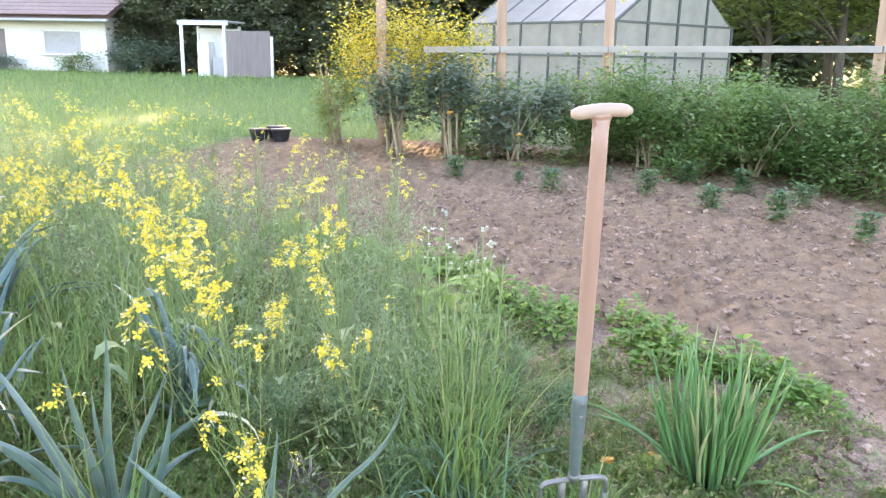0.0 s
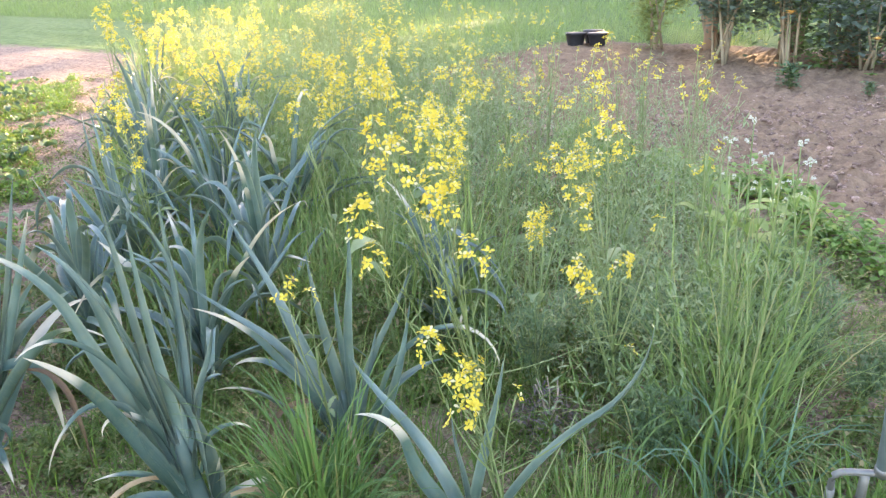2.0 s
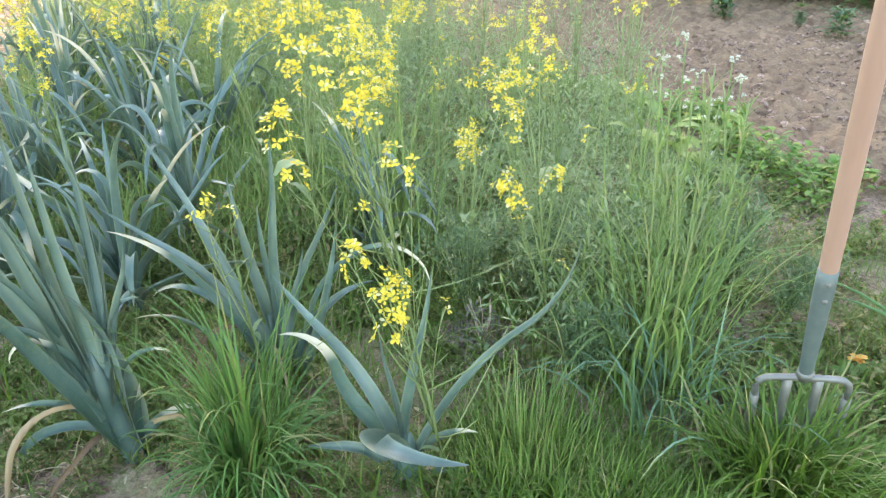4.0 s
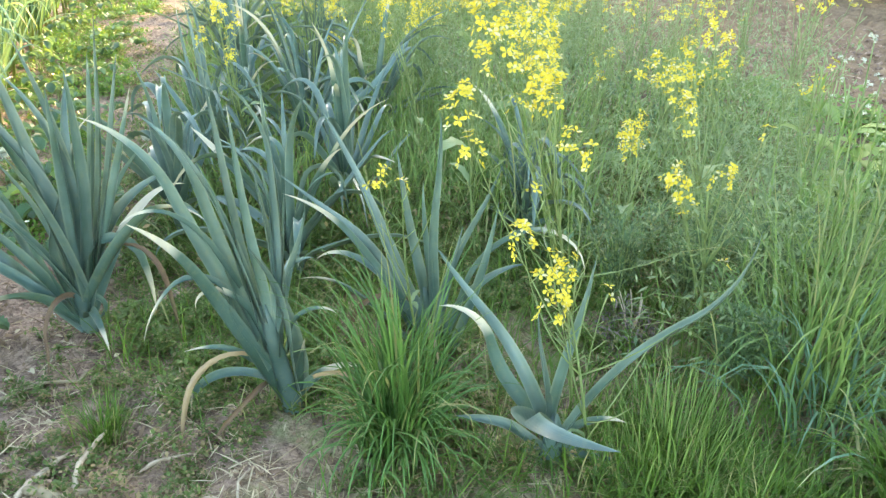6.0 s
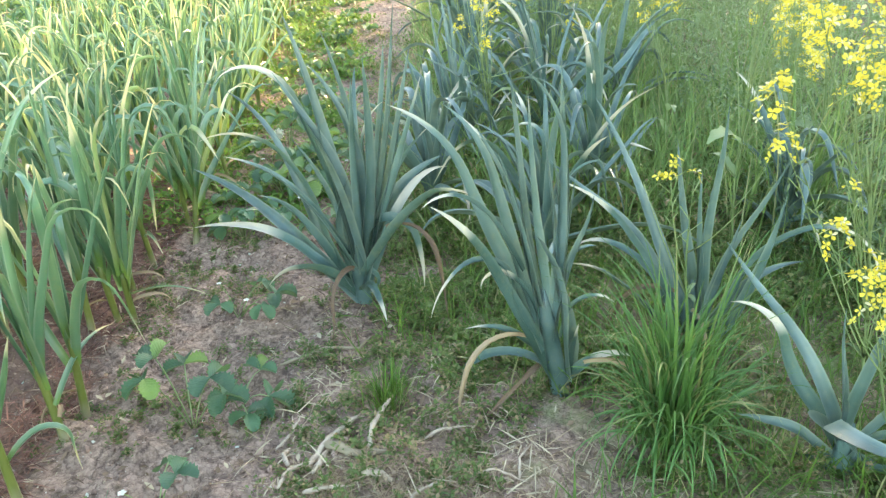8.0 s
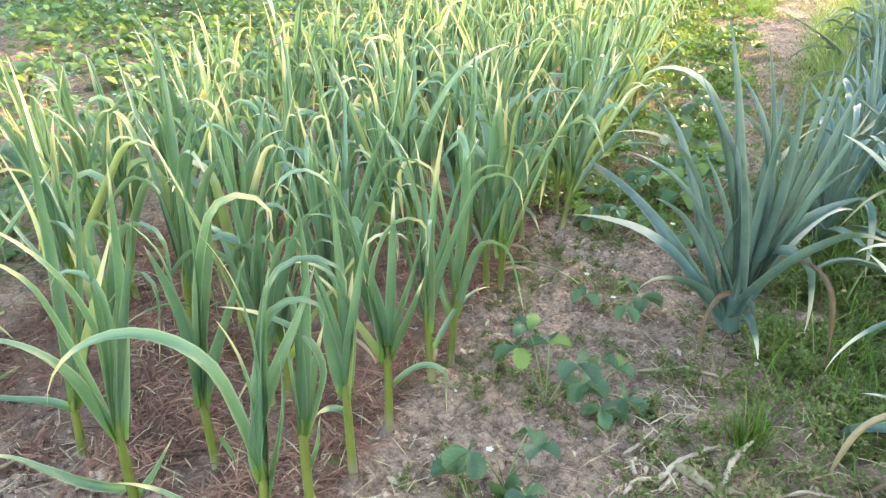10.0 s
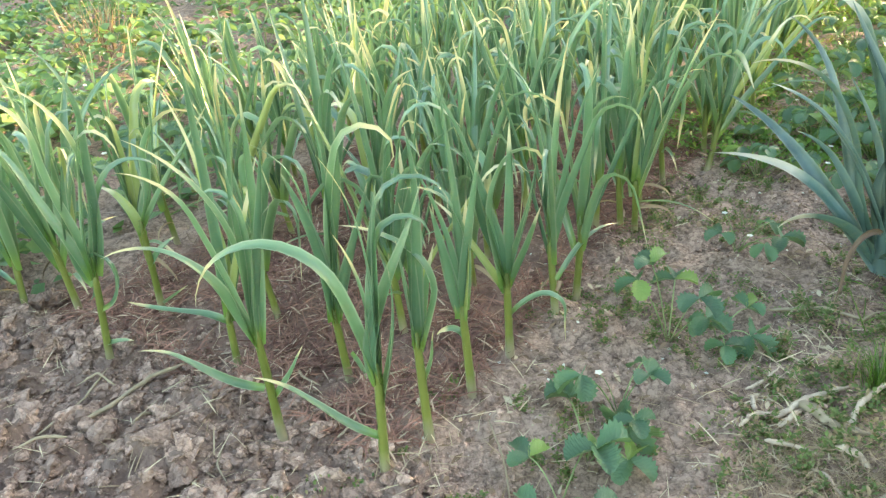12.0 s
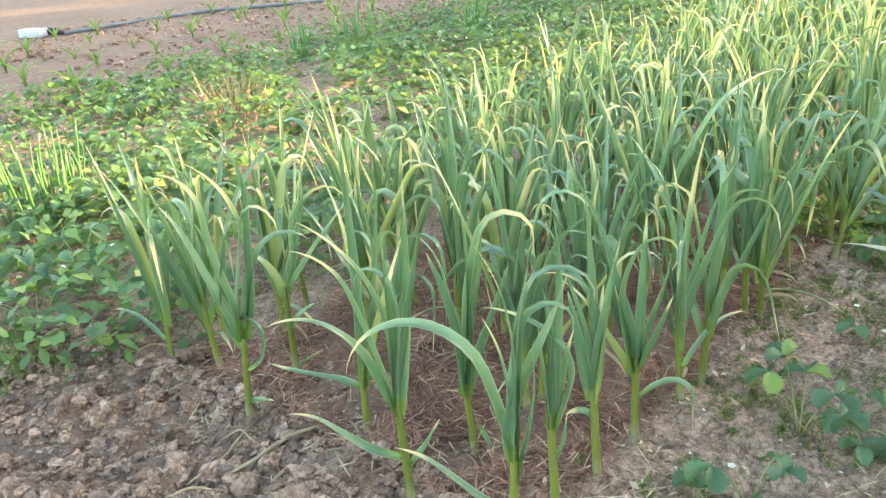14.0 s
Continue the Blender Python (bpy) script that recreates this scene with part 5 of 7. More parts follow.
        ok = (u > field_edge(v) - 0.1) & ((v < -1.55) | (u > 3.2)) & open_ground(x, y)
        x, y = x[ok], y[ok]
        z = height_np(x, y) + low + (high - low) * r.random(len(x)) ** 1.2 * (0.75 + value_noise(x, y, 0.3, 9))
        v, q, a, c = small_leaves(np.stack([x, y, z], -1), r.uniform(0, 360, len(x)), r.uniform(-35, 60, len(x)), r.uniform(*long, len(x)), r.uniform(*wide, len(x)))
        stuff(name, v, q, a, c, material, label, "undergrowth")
    x, y, r = scatter(11000, 56, 0.4, 2.3, -2.6, -0.6, 0.52, 0.22, 0.25)
    leaf_stuff("short_grass", (x, y), r, GRASS, "short green grass along the edge of the path", "grass", (0.03, 0.14), (0.0018, 0.004), rise=(35, 90), lift=0.005, seg=4, profile="grass", droop=90)
    x, y, r = scatter(12000, 57, 0.2, 2.6, -2.6, -0.1, 0.5, 0.25, 0.2)
    leaf_stuff("straw_litter", (x, y), r, STRAW, "dry straw and dead grass lying on the ground", "straw", (0.02, 0.1), (0.0009, 0.003), rise=(-4, 18), lift=0.012, seg=4, profile="grass", droop=20)
    x, y, r = scatter(38000, 58, 0.95, 3.2, 0.2, 1.3, 0.72, 0.3)
    leaf_stuff("garlic_mulch", (x, y), r, MULCH, "reddish brown shredded mulch between the garlic rows", "mulch", (0.02, 0.08), (0.0018, 0.005), rise=(-6, 30), lift=0.02, seg=2, profile="grass", droop=40)
    x, y, r = scatter(1200, 70, 0.55, 1.35, -0.15, 1.3, 0.5, 0.12)
    leaf_stuff("dead_root_bits", (x, y), r, HAY, "pale dead roots and stem bits in the dug soil", "straw", (0.015, 0.075), (0.001, 0.003), rise=(-4, 30), lift=0.03, seg=3, profile="grass", droop=25)
    x, y, r = scatter(5000, 77, 0.45, 2.6, -1.5, 0.25, 0.55, 0.12)
    leaf_stuff("leaf_litter", (x, y), r, LITTER, "brown crumbled leaf litter on the path", "litter", (0.006, 0.028), (0.003, 0.012), rise=(-10, 40), lift=0.012, seg=2, profile="oval", droop=40)
    x, y, r = scatter(2600, 59, 0.4, 2.4, -0.3, 1.4, 0.42, 0.15)
    leaf_stuff("straw_bits", (x, y), r, STRAW, "thin bits of straw on the soil", "straw", (0.015, 0.08), (0.0008, 0.0022), rise=(-3, 16), lift=0.012, seg=3, profile="grass", droop=14)


build_weeds()


def clod_shapes(level, count, seed):
    """Broken lumps: a ball cut by random planes and pitted."""
    r = np.random.default_rng(seed)
    bm = bmesh.new()
    bmesh.ops.create_icosphere(bm, subdivisions=level, radius=1.0)
    ball = np.array([v.co[:] for v in bm.verts])
    tris = np.array([[v.index for v in f.verts] for f in bm.faces])
    bm.free()
    shapes = []
    for k in range(count):
        p = ball * r.uniform(0.75, 1.2, 3)
        for _ in range(22):
            way = r.normal(0, 1, 3)
            way /= np.linalg.norm(way)
            over = np.maximum(0, p @ way - r.uniform(0.34, 0.78))
            p = p - over[:, None] * way * 0.96
        rough = sum(w * value_noise(p[:, 0] + 1.3 * p[:, 2], p[:, 1] - 0.9 * p[:, 2], s, seed + k + i) for i, (s, w) in enumerate(((0.7, 0.7), (0.3, 0.5), (0.13, 0.3))))
        shapes.append(p * (1 + rough * (0.7 if level < 2 else 1.0))[:, None])
    return shapes, tris


def clod_field(name, label, places, r, low, high, level=1, power=3, sink=0.25, smooth=False):
    """Many lumps of soil in one mesh."""
    shapes, tris = clod_shapes(level, 24, 5)
    x, y = places
    n = len(x)
    size = low + (high - low) * r.random(n) ** power
    lumps = np.stack([shapes[i % 24] for i in range(n)]) * size[:, None, None] * np.stack([np.ones(n), r.uniform(0.7, 1.1, n), r.uniform(0.55, 0.85, n)], -1)[:, None, :]
    turn = r.uniform(0, 6.28, n)
    c, s = np.cos(turn)[:, None], np.sin(turn)[:, None]
    px, py = lumps[..., 0] * c - lumps[..., 1] * s + x[:, None], lumps[..., 0] * s + lumps[..., 1] * c + y[:, None]
    pz = lumps[..., 2] + (height_np(x, y) - size * (sink - 0.25))[:, None]
    faces = (tris[None] + (np.arange(n) * len(shapes[0]))[:, None, None]).reshape(-1, 3)
    me = mesh_of(name, np.stack([px, py, pz], -1).reshape(-1, 3), faces, CLOD, smooth=smooth)
    return tagged(new(name, me), label, "soil clods", kind="stuff")


def build_clods():
    x, y, r = scatter(850, 61, 0.15, 1.02, -0.1, 1.9, 0.8, 0.25, 0.08)
    clod_field("soil_clods", "grey-brown crumbly clods of dug soil", (x, y), r, 0.02, 0.045, 3, 1.6, 0.12)
    x, y, r = scatter(2600, 78, 0.15, 1.02, -0.1, 1.9, 0.8, 0.25, 0.08)
    clod_field("broken_clods", "egg-sized broken clods of dug soil", (x, y), r, 0.011, 0.026, 2, 1.8, 0.15)
    x, y, r = scatter(3600, 68, 0.2, 1.05, -0.12, 1.9, 0.66, 0.25, 0.1)
    clod_field("small_soil_clods", "walnut-sized broken lumps of dug soil", (x, y), r, 0.006, 0.018, 2, 2.0, 0.2)
    x, y, r = scatter(16000, 67, 0.15, 1.12, -0.2, 1.9, 0.66, 0.25, 0.1)
    clod_field("soil_crumbs", "loose grey-brown crumbs between the clods of dug soil", (x, y), r, 0.003, 0.012, 1, 3, 0.0)
    x, y, r = scatter(19000, 62, 0.5, 2.9, -0.6, 1.3, 0.6, 0.2)
    clod_field("path_crumbs", "small crumbs of soil on the trodden path", (x, y), r, 0.002, 0.017, 1, 4, 0.15)
    x, y, r = scatter(11000, 63, -2.5, 5.0, -7.6, -3.45, 0.66, 0.5)
    clod_field("tilled_clods", "crumbly clods of the raked seed bed", (x, y), r, 0.007, 0.045, 1, 4.0, 0.25)
    x, y, r = scatter(17000, 84, -2.2, 5.4, -7.4, -3.4, 0.62, 0.3, 0.5)
    clod_field("raked_lumps", "crumbly brown lumps covering the raked seed bed", (x, y), r, 0.010, 0.036, 1, 2.6, 0.4, True)
    x, y = 1.08 + 0.12 * r.normal(0, 1, 420), 2.84 + 0.1 * r.normal(0, 1, 420)
    clod_field("clod_heap", "dark crumbly lumps of turned soil beside the onions", (x, y), r, 0.006, 0.036, 3, 3.0, 0.1)
    x, y, r = scatter(6500, 66, 1.8, 10.0, 4.8, 9.5, 0.75, 0.5)
    clod_field("maize_plot_clods", "dry sunlit clods of the maize plot", (x, y), r, 0.012, 0.065, 1, 3)


build_clods()


# ---- strawberry plants ----
def strawberry_plant(seed, at, leaves=9, tall=0.11, flowers=2):
    r = np.random.default_rng(seed)
    root = thing("strawberry_plant", at, "low strawberry plant with toothed three-part leaves", "strawberry plant", "strawberry plants")
    runs = []
    for k in range(leaves):
        az = k * 137.5 + r.normal(0, 15)
        reach, high = r.uniform(0.04, 0.11), tall * r.uniform(0.4, 1.1)
        end = np.array((reach * math.cos(radians(az)), reach * math.sin(radians(az)), high))
        runs.append((arc((0, 0, -0.01), end, (0, 0, 0.02), 5), 0.0016))
        size = r.uniform(0.040, 0.058)
        tilt = r.uniform(-25, 35)
        v, q, a, c = strips([end] * 3, [az, az + 88, az - 88], [tilt, tilt + r.normal(0, 12), tilt + r.normal(0, 12)], tilt - 40, [size, size * 0.9, size * 0.9], size * 0.8, seg=15, bend=1, fold=r.uniform(0.2, 0.6), profile="fan", teeth=0.22)
        part("leaf", mesh_of("strawberry_leaf", v, q, STRAWBERRY, a, c), root)
    for k in range(flowers):
        az = r.uniform(0, 360)
        end = np.array((0.07 * math.cos(radians(az)), 0.07 * math.sin(radians(az)), tall * r.uniform(0.7, 1.15)))
        runs.append((arc((0, 0, 0), end, (0, 0, 0.015), 5), 0.001))
        v, q, a, c = strips([end] * 5, [72 * i for i in range(5)], 25, 0, 0.008, 0.0085, seg=2, bend=1, fold=0.1, profile="oval")
        part("flower", mesh_of("strawberry_flower", v, q, WHITE_PETAL, a, c), root, "small white flower")
    part("stalk", tubes_mesh("strawberry_stalk", MUSTARD_STEM, runs, 4), root)
    return root


def build_strawberries():
    r = np.random.default_rng(17)
    variants = [strawberry_plant(200 + k, p, n, t, f) for k, (p, n, t, f) in enumerate([
        ((-0.98, 0.85), 4, 0.13, 1), ((-0.76, 0.70), 6, 0.06, 0), ((-1.19, 1.01), 5, 0.15, 0), ((-1.18, 1.11), 4, 0.05, 0), ((-1.50, 1.27), 4, 0.08, 2), ((-1.98, 1.52), 8, 0.12, 2), ((-2.2, 1.95), 8, 0.12, 1)])]
    copy_thing(variants[3], pose(-0.88, 0.77, height_at(-0.88, 0.77), 0, 0, 60)).scale = (1.2, 1.2, 1.5)
    spots = []
    while len(spots) < 185:
        u = 0.55 + 8.4 * r.random() ** 1.5
        v = (1.42 if u > 1.5 else 1.55) + 3.3 * r.random() ** 1.2
        if all((u - a) ** 2 + (v - b) ** 2 > 0.17**2 for a, b in spots):
            spots.append((u, v))
    for u, v in spots:
        x, y = uv(u, v)
        ob = copy_thing(variants[int(r.integers(4, 7)) if r.random() < 0.8 else 0], pose(x, y, height_at(x, y), r.normal(0, 4), r.normal(0, 4), r.uniform(0, 360)))
        ob.scale = (r.uniform(1.1, 1.5),) * 3
    for k in range(27):
        x, y = uv(2.35 + 0.27 * k + r.normal(0, 0.2), -0.08 + 0.016 * k + r.normal(0, 0.15))
        ob = copy_thing(variants[(4, 5, 6, 2)[k % 4]], pose(x, y, height_at(x, y), 0, 0, r.uniform(0, 360)))
        ob.scale = (r.uniform(0.9, 1.3),) * 3
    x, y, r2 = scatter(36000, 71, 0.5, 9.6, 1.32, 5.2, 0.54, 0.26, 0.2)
    leaf_stuff("strawberry_runners", (x, y), r2, SUNLIT_BED_LEAF, "dense low leaves filling the strawberry bed", "strawberry leaves", (0.03, 0.06), (0.026, 0.052), rise=(-10, 50), lift=0.19)
    x, y, r2 = scatter(900, 73, 0.5, 6.0, 1.5, 4.6, 0.6, 0.4, 0.2)
    leaf_stuff("strawberry_blossom", (x, y), r2, WHITE_PETAL, "small white strawberry flowers above the leaves", "flowers", (0.012, 0.02), (0.012, 0.018), rise=(-20, 40), lift=0.2)
    x, y, r2 = scatter(2600, 72, -0.3, 0.75, 1.5, 3.0, 0.7, 0.4)
    leaf_stuff("corner_grass", (x, y), r2, GRASS, "short grass at the corner of the strawberry bed", "grass", (0.05, 0.16), (0.003, 0.006), rise=(40, 88), lift=0.005, seg=4, profile="grass", droop=90)


build_strawberries()


# ---- garden fork ----
def build_fork():
    """A digging fork stuck in the ground, its handle leaning a little towards the path."""
    foot, top = Vector((0.371, 2.19, 0.238)), Vector((0.373, 1.955, 1.10))
    root = thing("garden_fork", (foot.x, foot.y, 0), "digging fork with ash wood handle standing in the ground", "garden fork")
    axis = (top - foot).normalized()
    right = Vector((0.95, 0.30, 0)).normalized()
    right = (right - right.dot(axis) * axis).normalized()
    front = axis.cross(right)
    m = Matrix((right, front, axis)).transposed().to_4x4()
    m.translation = foot - Vector((foot.x, foot.y, height_at(foot.x, foot.y)))
    long = (top - foot).length
    shaft = [(0, 0, z) for z in np.linspace(0.2, long - 0.028, 12)]
    sizes = [0.0145 + 0.002 * math.sin(k / 11 * math.pi) for k in range(12)]
    part("shaft", tubes_mesh("fork_shaft", ASH_WOOD, [(shaft, sizes)], 14), root, "smooth reddish ash wood shaft", m)
    grip = [(-0.055 + 0.11 * k / 16, 0, long - 0.013 - 0.005 * (abs(k - 8) / 8) ** 2) for k in range(17)]
    size = [0.0128 - 0.0012 * (abs(k - 8) / 8) - (0.0065 if k in (0, 16) else 0.002 if k in (1, 15) else 0) for k in range(17)]
    v, f, _ = tube(grip, size, 16)
    part("grip", mesh_of("fork_grip", v, f, PALE_WOOD), root, "pale wooden T-shaped grip", m)
    # the neck swells smoothly into the grip
    neck = [(0, 0, long - 0.062), (0, 0, long - 0.046), (0, 0, long - 0.036), (0, 0, long - 0.029), (0, 0, long - 0.023), (0, 0, long - 0.018)]
    v, f, _ = tube(neck, [0.0147, 0.0149, 0.0158, 0.0176, 0.0205, 0.0235], 16)
    v[:, 1] *= np.where(np.abs(v[:, 2] - (long - 0.018)) < 0.012, 0.62, 0.86)
    part("neck", mesh_of("fork_neck", v, f, ASH_WOOD), root, "", m)
    socket = [(0, 0, z) for z in np.linspace(0.0, 0.255, 9)]
    part("socket", tubes_mesh("fork_socket", STEEL, [(socket, [0.0115, 0.0125, 0.0132, 0.014, 0.0148, 0.0155, 0.016, 0.0162, 0.0162])], 14), root, "grey-blue painted steel socket", m)
    ring = [(0, 0, 0.006), (0, 0, 0.014), (0, 0, 0.022)]
    part("collar", tubes_mesh("fork_collar", WORN_STEEL, [(ring, [0.0135, 0.0148, 0.0138])], 14), root, "", m)
    # the shoulder bends down at both ends into the outer tines
    bow = [(-0.078, 0, -0.05), (-0.078, 0, -0.024), (-0.075, 0, -0.01), (-0.066, 0, -0.001), (-0.05, 0, 0.002), (0, 0, 0.004), (0.05, 0, 0.002), (0.066, 0, -0.001), (0.075, 0, -0.01), (0.078, 0, -0.024), (0.078, 0, -0.05)]
    part("shoulder", tubes_mesh("fork_shoulder", WORN_STEEL, [(bow, 0.0065)], 8), root, "worn bright steel shoulder of the fork head", m)
    for x in (-0.078, -0.026, 0.026, 0.078):
        start = -0.045 if abs(x) > 0.05 else 0.0
        tine = [(x, 0.006 * math.sin(k / 6 * math.pi), start + (-0.31 - start) * k / 6) for k in range(7)]
        part("tine", tubes_mesh("fork_tine", WORN_STEEL, [(tine, [0.0085, 0.0088, 0.0085, 0.008, 0.007, 0.0055, 0.002])], 7), root, "", m)
    for z in (0.2, 0.235):
        rivet = [(0, -0.0205, z), (0, -0.018, z), (0, 0.018, z), (0, 0.0205, z)]
        part("rivet", tubes_mesh("fork_rivet", WORN_STEEL, [(rivet, [0.003, 0.004, 0.004, 0.003])], 8), root, "", m)


build_fork()


# ---- spring onions, white-flowered plant, small flowers ----
def hollow_leaves(name, at, count, tall, spread, thick, material, label, category, seed, lean=9, flat=2):
    r = np.random.default_rng(seed)
    root = thing(name, at, label, category)
    for k in range(count):
        a = r.uniform(0, 2 * math.pi)
        d = spread * math.sqrt(r.random())
        foot = np.array((d * math.cos(a), d * math.sin(a), -0.02))
        down = k < flat
        el = radians(r.uniform(12, 22) if down else 90 - abs(r.normal(0, lean)))
        length = tall * r.uniform(0.55, 1.08)
        end = foot + length * np.array((math.cos(a) * math.cos(el), math.sin(a) * math.cos(el), math.sin(el)))
        line = arc(foot, end, (r.normal(0, 0.012), r.normal(0, 0.012), 0.05 if down else 0), 8)
        wide = thick * r.uniform(0.7, 1.15)
        part("leaf", tubes_mesh("hollow_leaf", material, [(line, wide * np.array([0.75, 0.9, 1, 1, 0.95, 0.8, 0.55, 0.12]))], 7), root)
    return root


hollow_leaves("spring_onion_clump", (0.76, 2.68), 105, 0.44, 0.075, 0.0056, ONION, "clump of upright green spring onions in the soil", "spring onions", 81, 15, 5)
hollow_leaves("chive_clump", (-2.63, -1.43), 40, 0.40, 0.13, 0.0065, ONION, "clump of thin upright chive leaves among strawberries", "chives", 82, 10, 0)
hollow_leaves("onion_clump", (-6.05, -1.2), 14, 0.4, 0.06, 0.008, ONION, "sunlit clump of upright onion leaves", "onions", 83, 8, 0)
hollow_leaves("onion_clump", (-6.3, -0.78), 18, 0.46, 0.09, 0.009, ONION, "sunlit clump of upright onion leaves", "onions", 84, 8, 0)
hollow_leaves("onion_clump", (-6.9, 0.15), 18, 0.42, 0.1, 0.008, ONION, "sunlit clump of upright onion leaves", "onions", 85, 10, 0)
tuft("grass_tuft", (-4.2, -1.15), 130, 0.36, 0.1, 16, 40, 0.006, STRAW, "sunlit yellow tuft of drying grass", 86)


def white_flower_plant():
    """A leafy crucifer: two tall racemes of small white heads over broad pale leaves."""
    at = (-0.03, 3.06)
    r = np.random.default_rng(88)
    root = thing("white_flowering_plant", at, "tall leafy weed topped with small white flower heads", "flowering weed")
    tops = [(-0.05, 0.0, 0.665), (-0.11, 0.02, 0.60), (0.075, 0.0, 0.615), (0.10, 0.03, 0.56), (-0.02, 0.05, 0.56), (0.04, -0.03, 0.50)]
    runs, heads = [], []
    for k, (x, y, z) in enumerate(tops):
        stem = arc((0.02 * math.cos(k), 0.02 * math.sin(k), -0.01), (x, y, z), (x * 0.35, y * 0.35, 0), 12)
        runs.append((stem, np.linspace(0.0045, 0.0016, 12)))
        for i in (8, 9, 10, 11):
            for side in (0, 1)[: 1 + i % 2]:
                a = 137.5 * (2 * i + side) + 60 * k
                end = stem[i] + np.array((0.03 * math.cos(radians(a)), 0.03 * math.sin(radians(a)), 0.02)) * (1.25 - 0.07 * i)
                runs.append((arc(stem[i], end, (0, 0, -0.004), 3), 0.0009))
                heads.append(end)
        heads.append(stem[-1])
    part("stem", tubes_mesh("white_flower_stem", MUSTARD_STEM, runs, 4), root)
    bloom = blossom_mesh(90, 7, 0.011, 0.008, 0.0046, WHITE_PETAL)
    for x, y, z in heads:
        part("flower_head", bloom, root, "small white flower head", pose(x, y, z, r.normal(0, 12), r.normal(0, 12), r.uniform(0, 360)))
    for k in range(80):
        f = r.random()
        foot = (r.normal(0.0, 0.05 + 0.02 * f), r.normal(0, 0.05), 0.06 + 0.4 * f)
        size = r.uniform(0.08, 0.15) * (1.15 - 0.5 * f)
        part("leaf", leaf_mesh("white_flower_leaf", PALE_LEAF, foot, r.uniform(0, 360), r.uniform(5, 50), r.uniform(-45, 0), size, size * 0.5, seg=6, bend=1, fold=0.14, profile="oval", teeth=0.14), root)


white_flower_plant()


def stalk_weed(at, seed, stems, tall, label):
    """Upright thin stalks with narrow leaves close to the stem and slim seed heads."""
    r = np.random.default_rng(seed)
    root = thing("stalk_weed", at, label, "weed", "stalk weeds")
    for k in range(stems):
        a, d = r.uniform(0, 6.28), 0.05 * math.sqrt(r.random())
        foot = np.array((d * math.cos(a), d * math.sin(a), -0.02))
        high = tall * r.uniform(0.62, 1.0)
        line = arc(foot, foot + (r.normal(0, 0.03), r.normal(0, 0.03), high), (r.normal(0, 0.01), r.normal(0, 0.01), 0), 14)
        part("stalk", tubes_mesh("weed_stalk", MUSTARD_STEM, [(line, np.linspace(0.0034, 0.0016, 14))], 5), root)
        n = 22
        pick = r.integers(2, 13, n)
        up = r.uniform(55, 82, n)
        part("foliage", leaf_mesh("weed_stalk_leaf", TALL_GRASS, line[pick], r.uniform(0, 360, n), up, up - r.uniform(5, 60, n), r.uniform(0.03, 0.085, n), r.uniform(0.003, 0.007, n), seg=4, bend=1.2, fold=0.2, profile="oval"), root)
    return root


stalk_weed((0.05, 2.47), 131, 9, 0.80, "tall upright green weed stalks beside the mustard")
stalk_weed((0.12, 2.66), 132, 6, 0.66, "slender green weed stalks with narrow leaves")
stalk_weed((-0.06, 2.72), 133, 6, 0.7, "slender green weed stalks with narrow leaves")


def feathery_weed(at, seed, wide, tall, leaves, label):
    """A bushy weed of finely cut leaves."""
    r = np.random.default_rng(seed)
    root = thing("feathery_weed", at, label, "weed", "feathery weeds")
    runs, spots = [], []
    for k in range(12):
        a, d = r.uniform(0, 6.28), wide * r.uniform(0.2, 1.0)
        line = arc((0, 0, -0.01), (d * math.cos(a), d * math.sin(a), tall * r.uniform(0.55, 1.0)), (0, 0, 0.05), 8)
        runs.append((line, np.linspace(0.0026, 0.001, 8)))
        spots.append(line[2:])
    tagged(part("stem", tubes_mesh("feathery_stem", MUSTARD_STEM, runs, 4), root), kind="stuff")
    spots = np.concatenate(spots)
    at_ = spots[r.integers(0, len(spots), leaves)] + r.normal(0, 0.014, (leaves, 3))
    v, q, al, ac = small_leaves(at_, r.uniform(0, 360, leaves), r.uniform(-20, 70, leaves), r.uniform(0.012, 0.034, leaves), r.uniform(0.0022, 0.006, leaves))
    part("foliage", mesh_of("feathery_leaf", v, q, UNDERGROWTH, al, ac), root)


for k, (x, y, wide, tall) in enumerate([(0.16, 2.86, 0.13, 0.32), (0.30, 2.78, 0.1, 0.2), (0.02, 2.95, 0.14, 0.38), (-0.1, 2.55, 0.12, 0.34), (-0.28, 2.55, 0.13, 0.36), (-0.42, 2.45, 0.12, 0.3), (-0.05, 2.25, 0.09, 0.18)]):
    feathery_weed((x, y), 140 + k, wide, tall, 1500, "bushy dark green weed with finely cut leaves")


def ray_flower(at, high, size, material, label, seed):
    root = thing("orange_flower", at, label, "flower")
    r = np.random.default_rng(seed)
    tip = (0.0, 0.0, high)
    part("stem", tubes_mesh("flower_stem", MUSTARD_STEM, [(arc((0, 0, -0.01), tip, (0.01, 0, 0), 5), 0.002)], 5), root)
    v, q, a, c = strips([tip] * 14, [k * 25.7 for k in range(14)], r.uniform(15, 75, 14), 0, size, size * 0.55, seg=3, bend=1, fold=0.1, profile="oval")
    part("petals", mesh_of("ray_petals", v, q, material, a, c), root, "orange petals")
    for k in range(6):
        part("leaf", leaf_mesh("flower_leaf", LUSH, (0, 0, 0.01), k * 62, 30, -20, 0.07, 0.035, seg=5, profile="oval"), root)


ray_flower((0.47, 2.60), 0.06, 0.024, ORANGE_PETAL, "small orange flower low among green leaves", 5)
ray_flower((0.60, 2.72), 0.05, 0.012, ORANGE_PETAL, "tiny pale orange flower near the onions", 6)
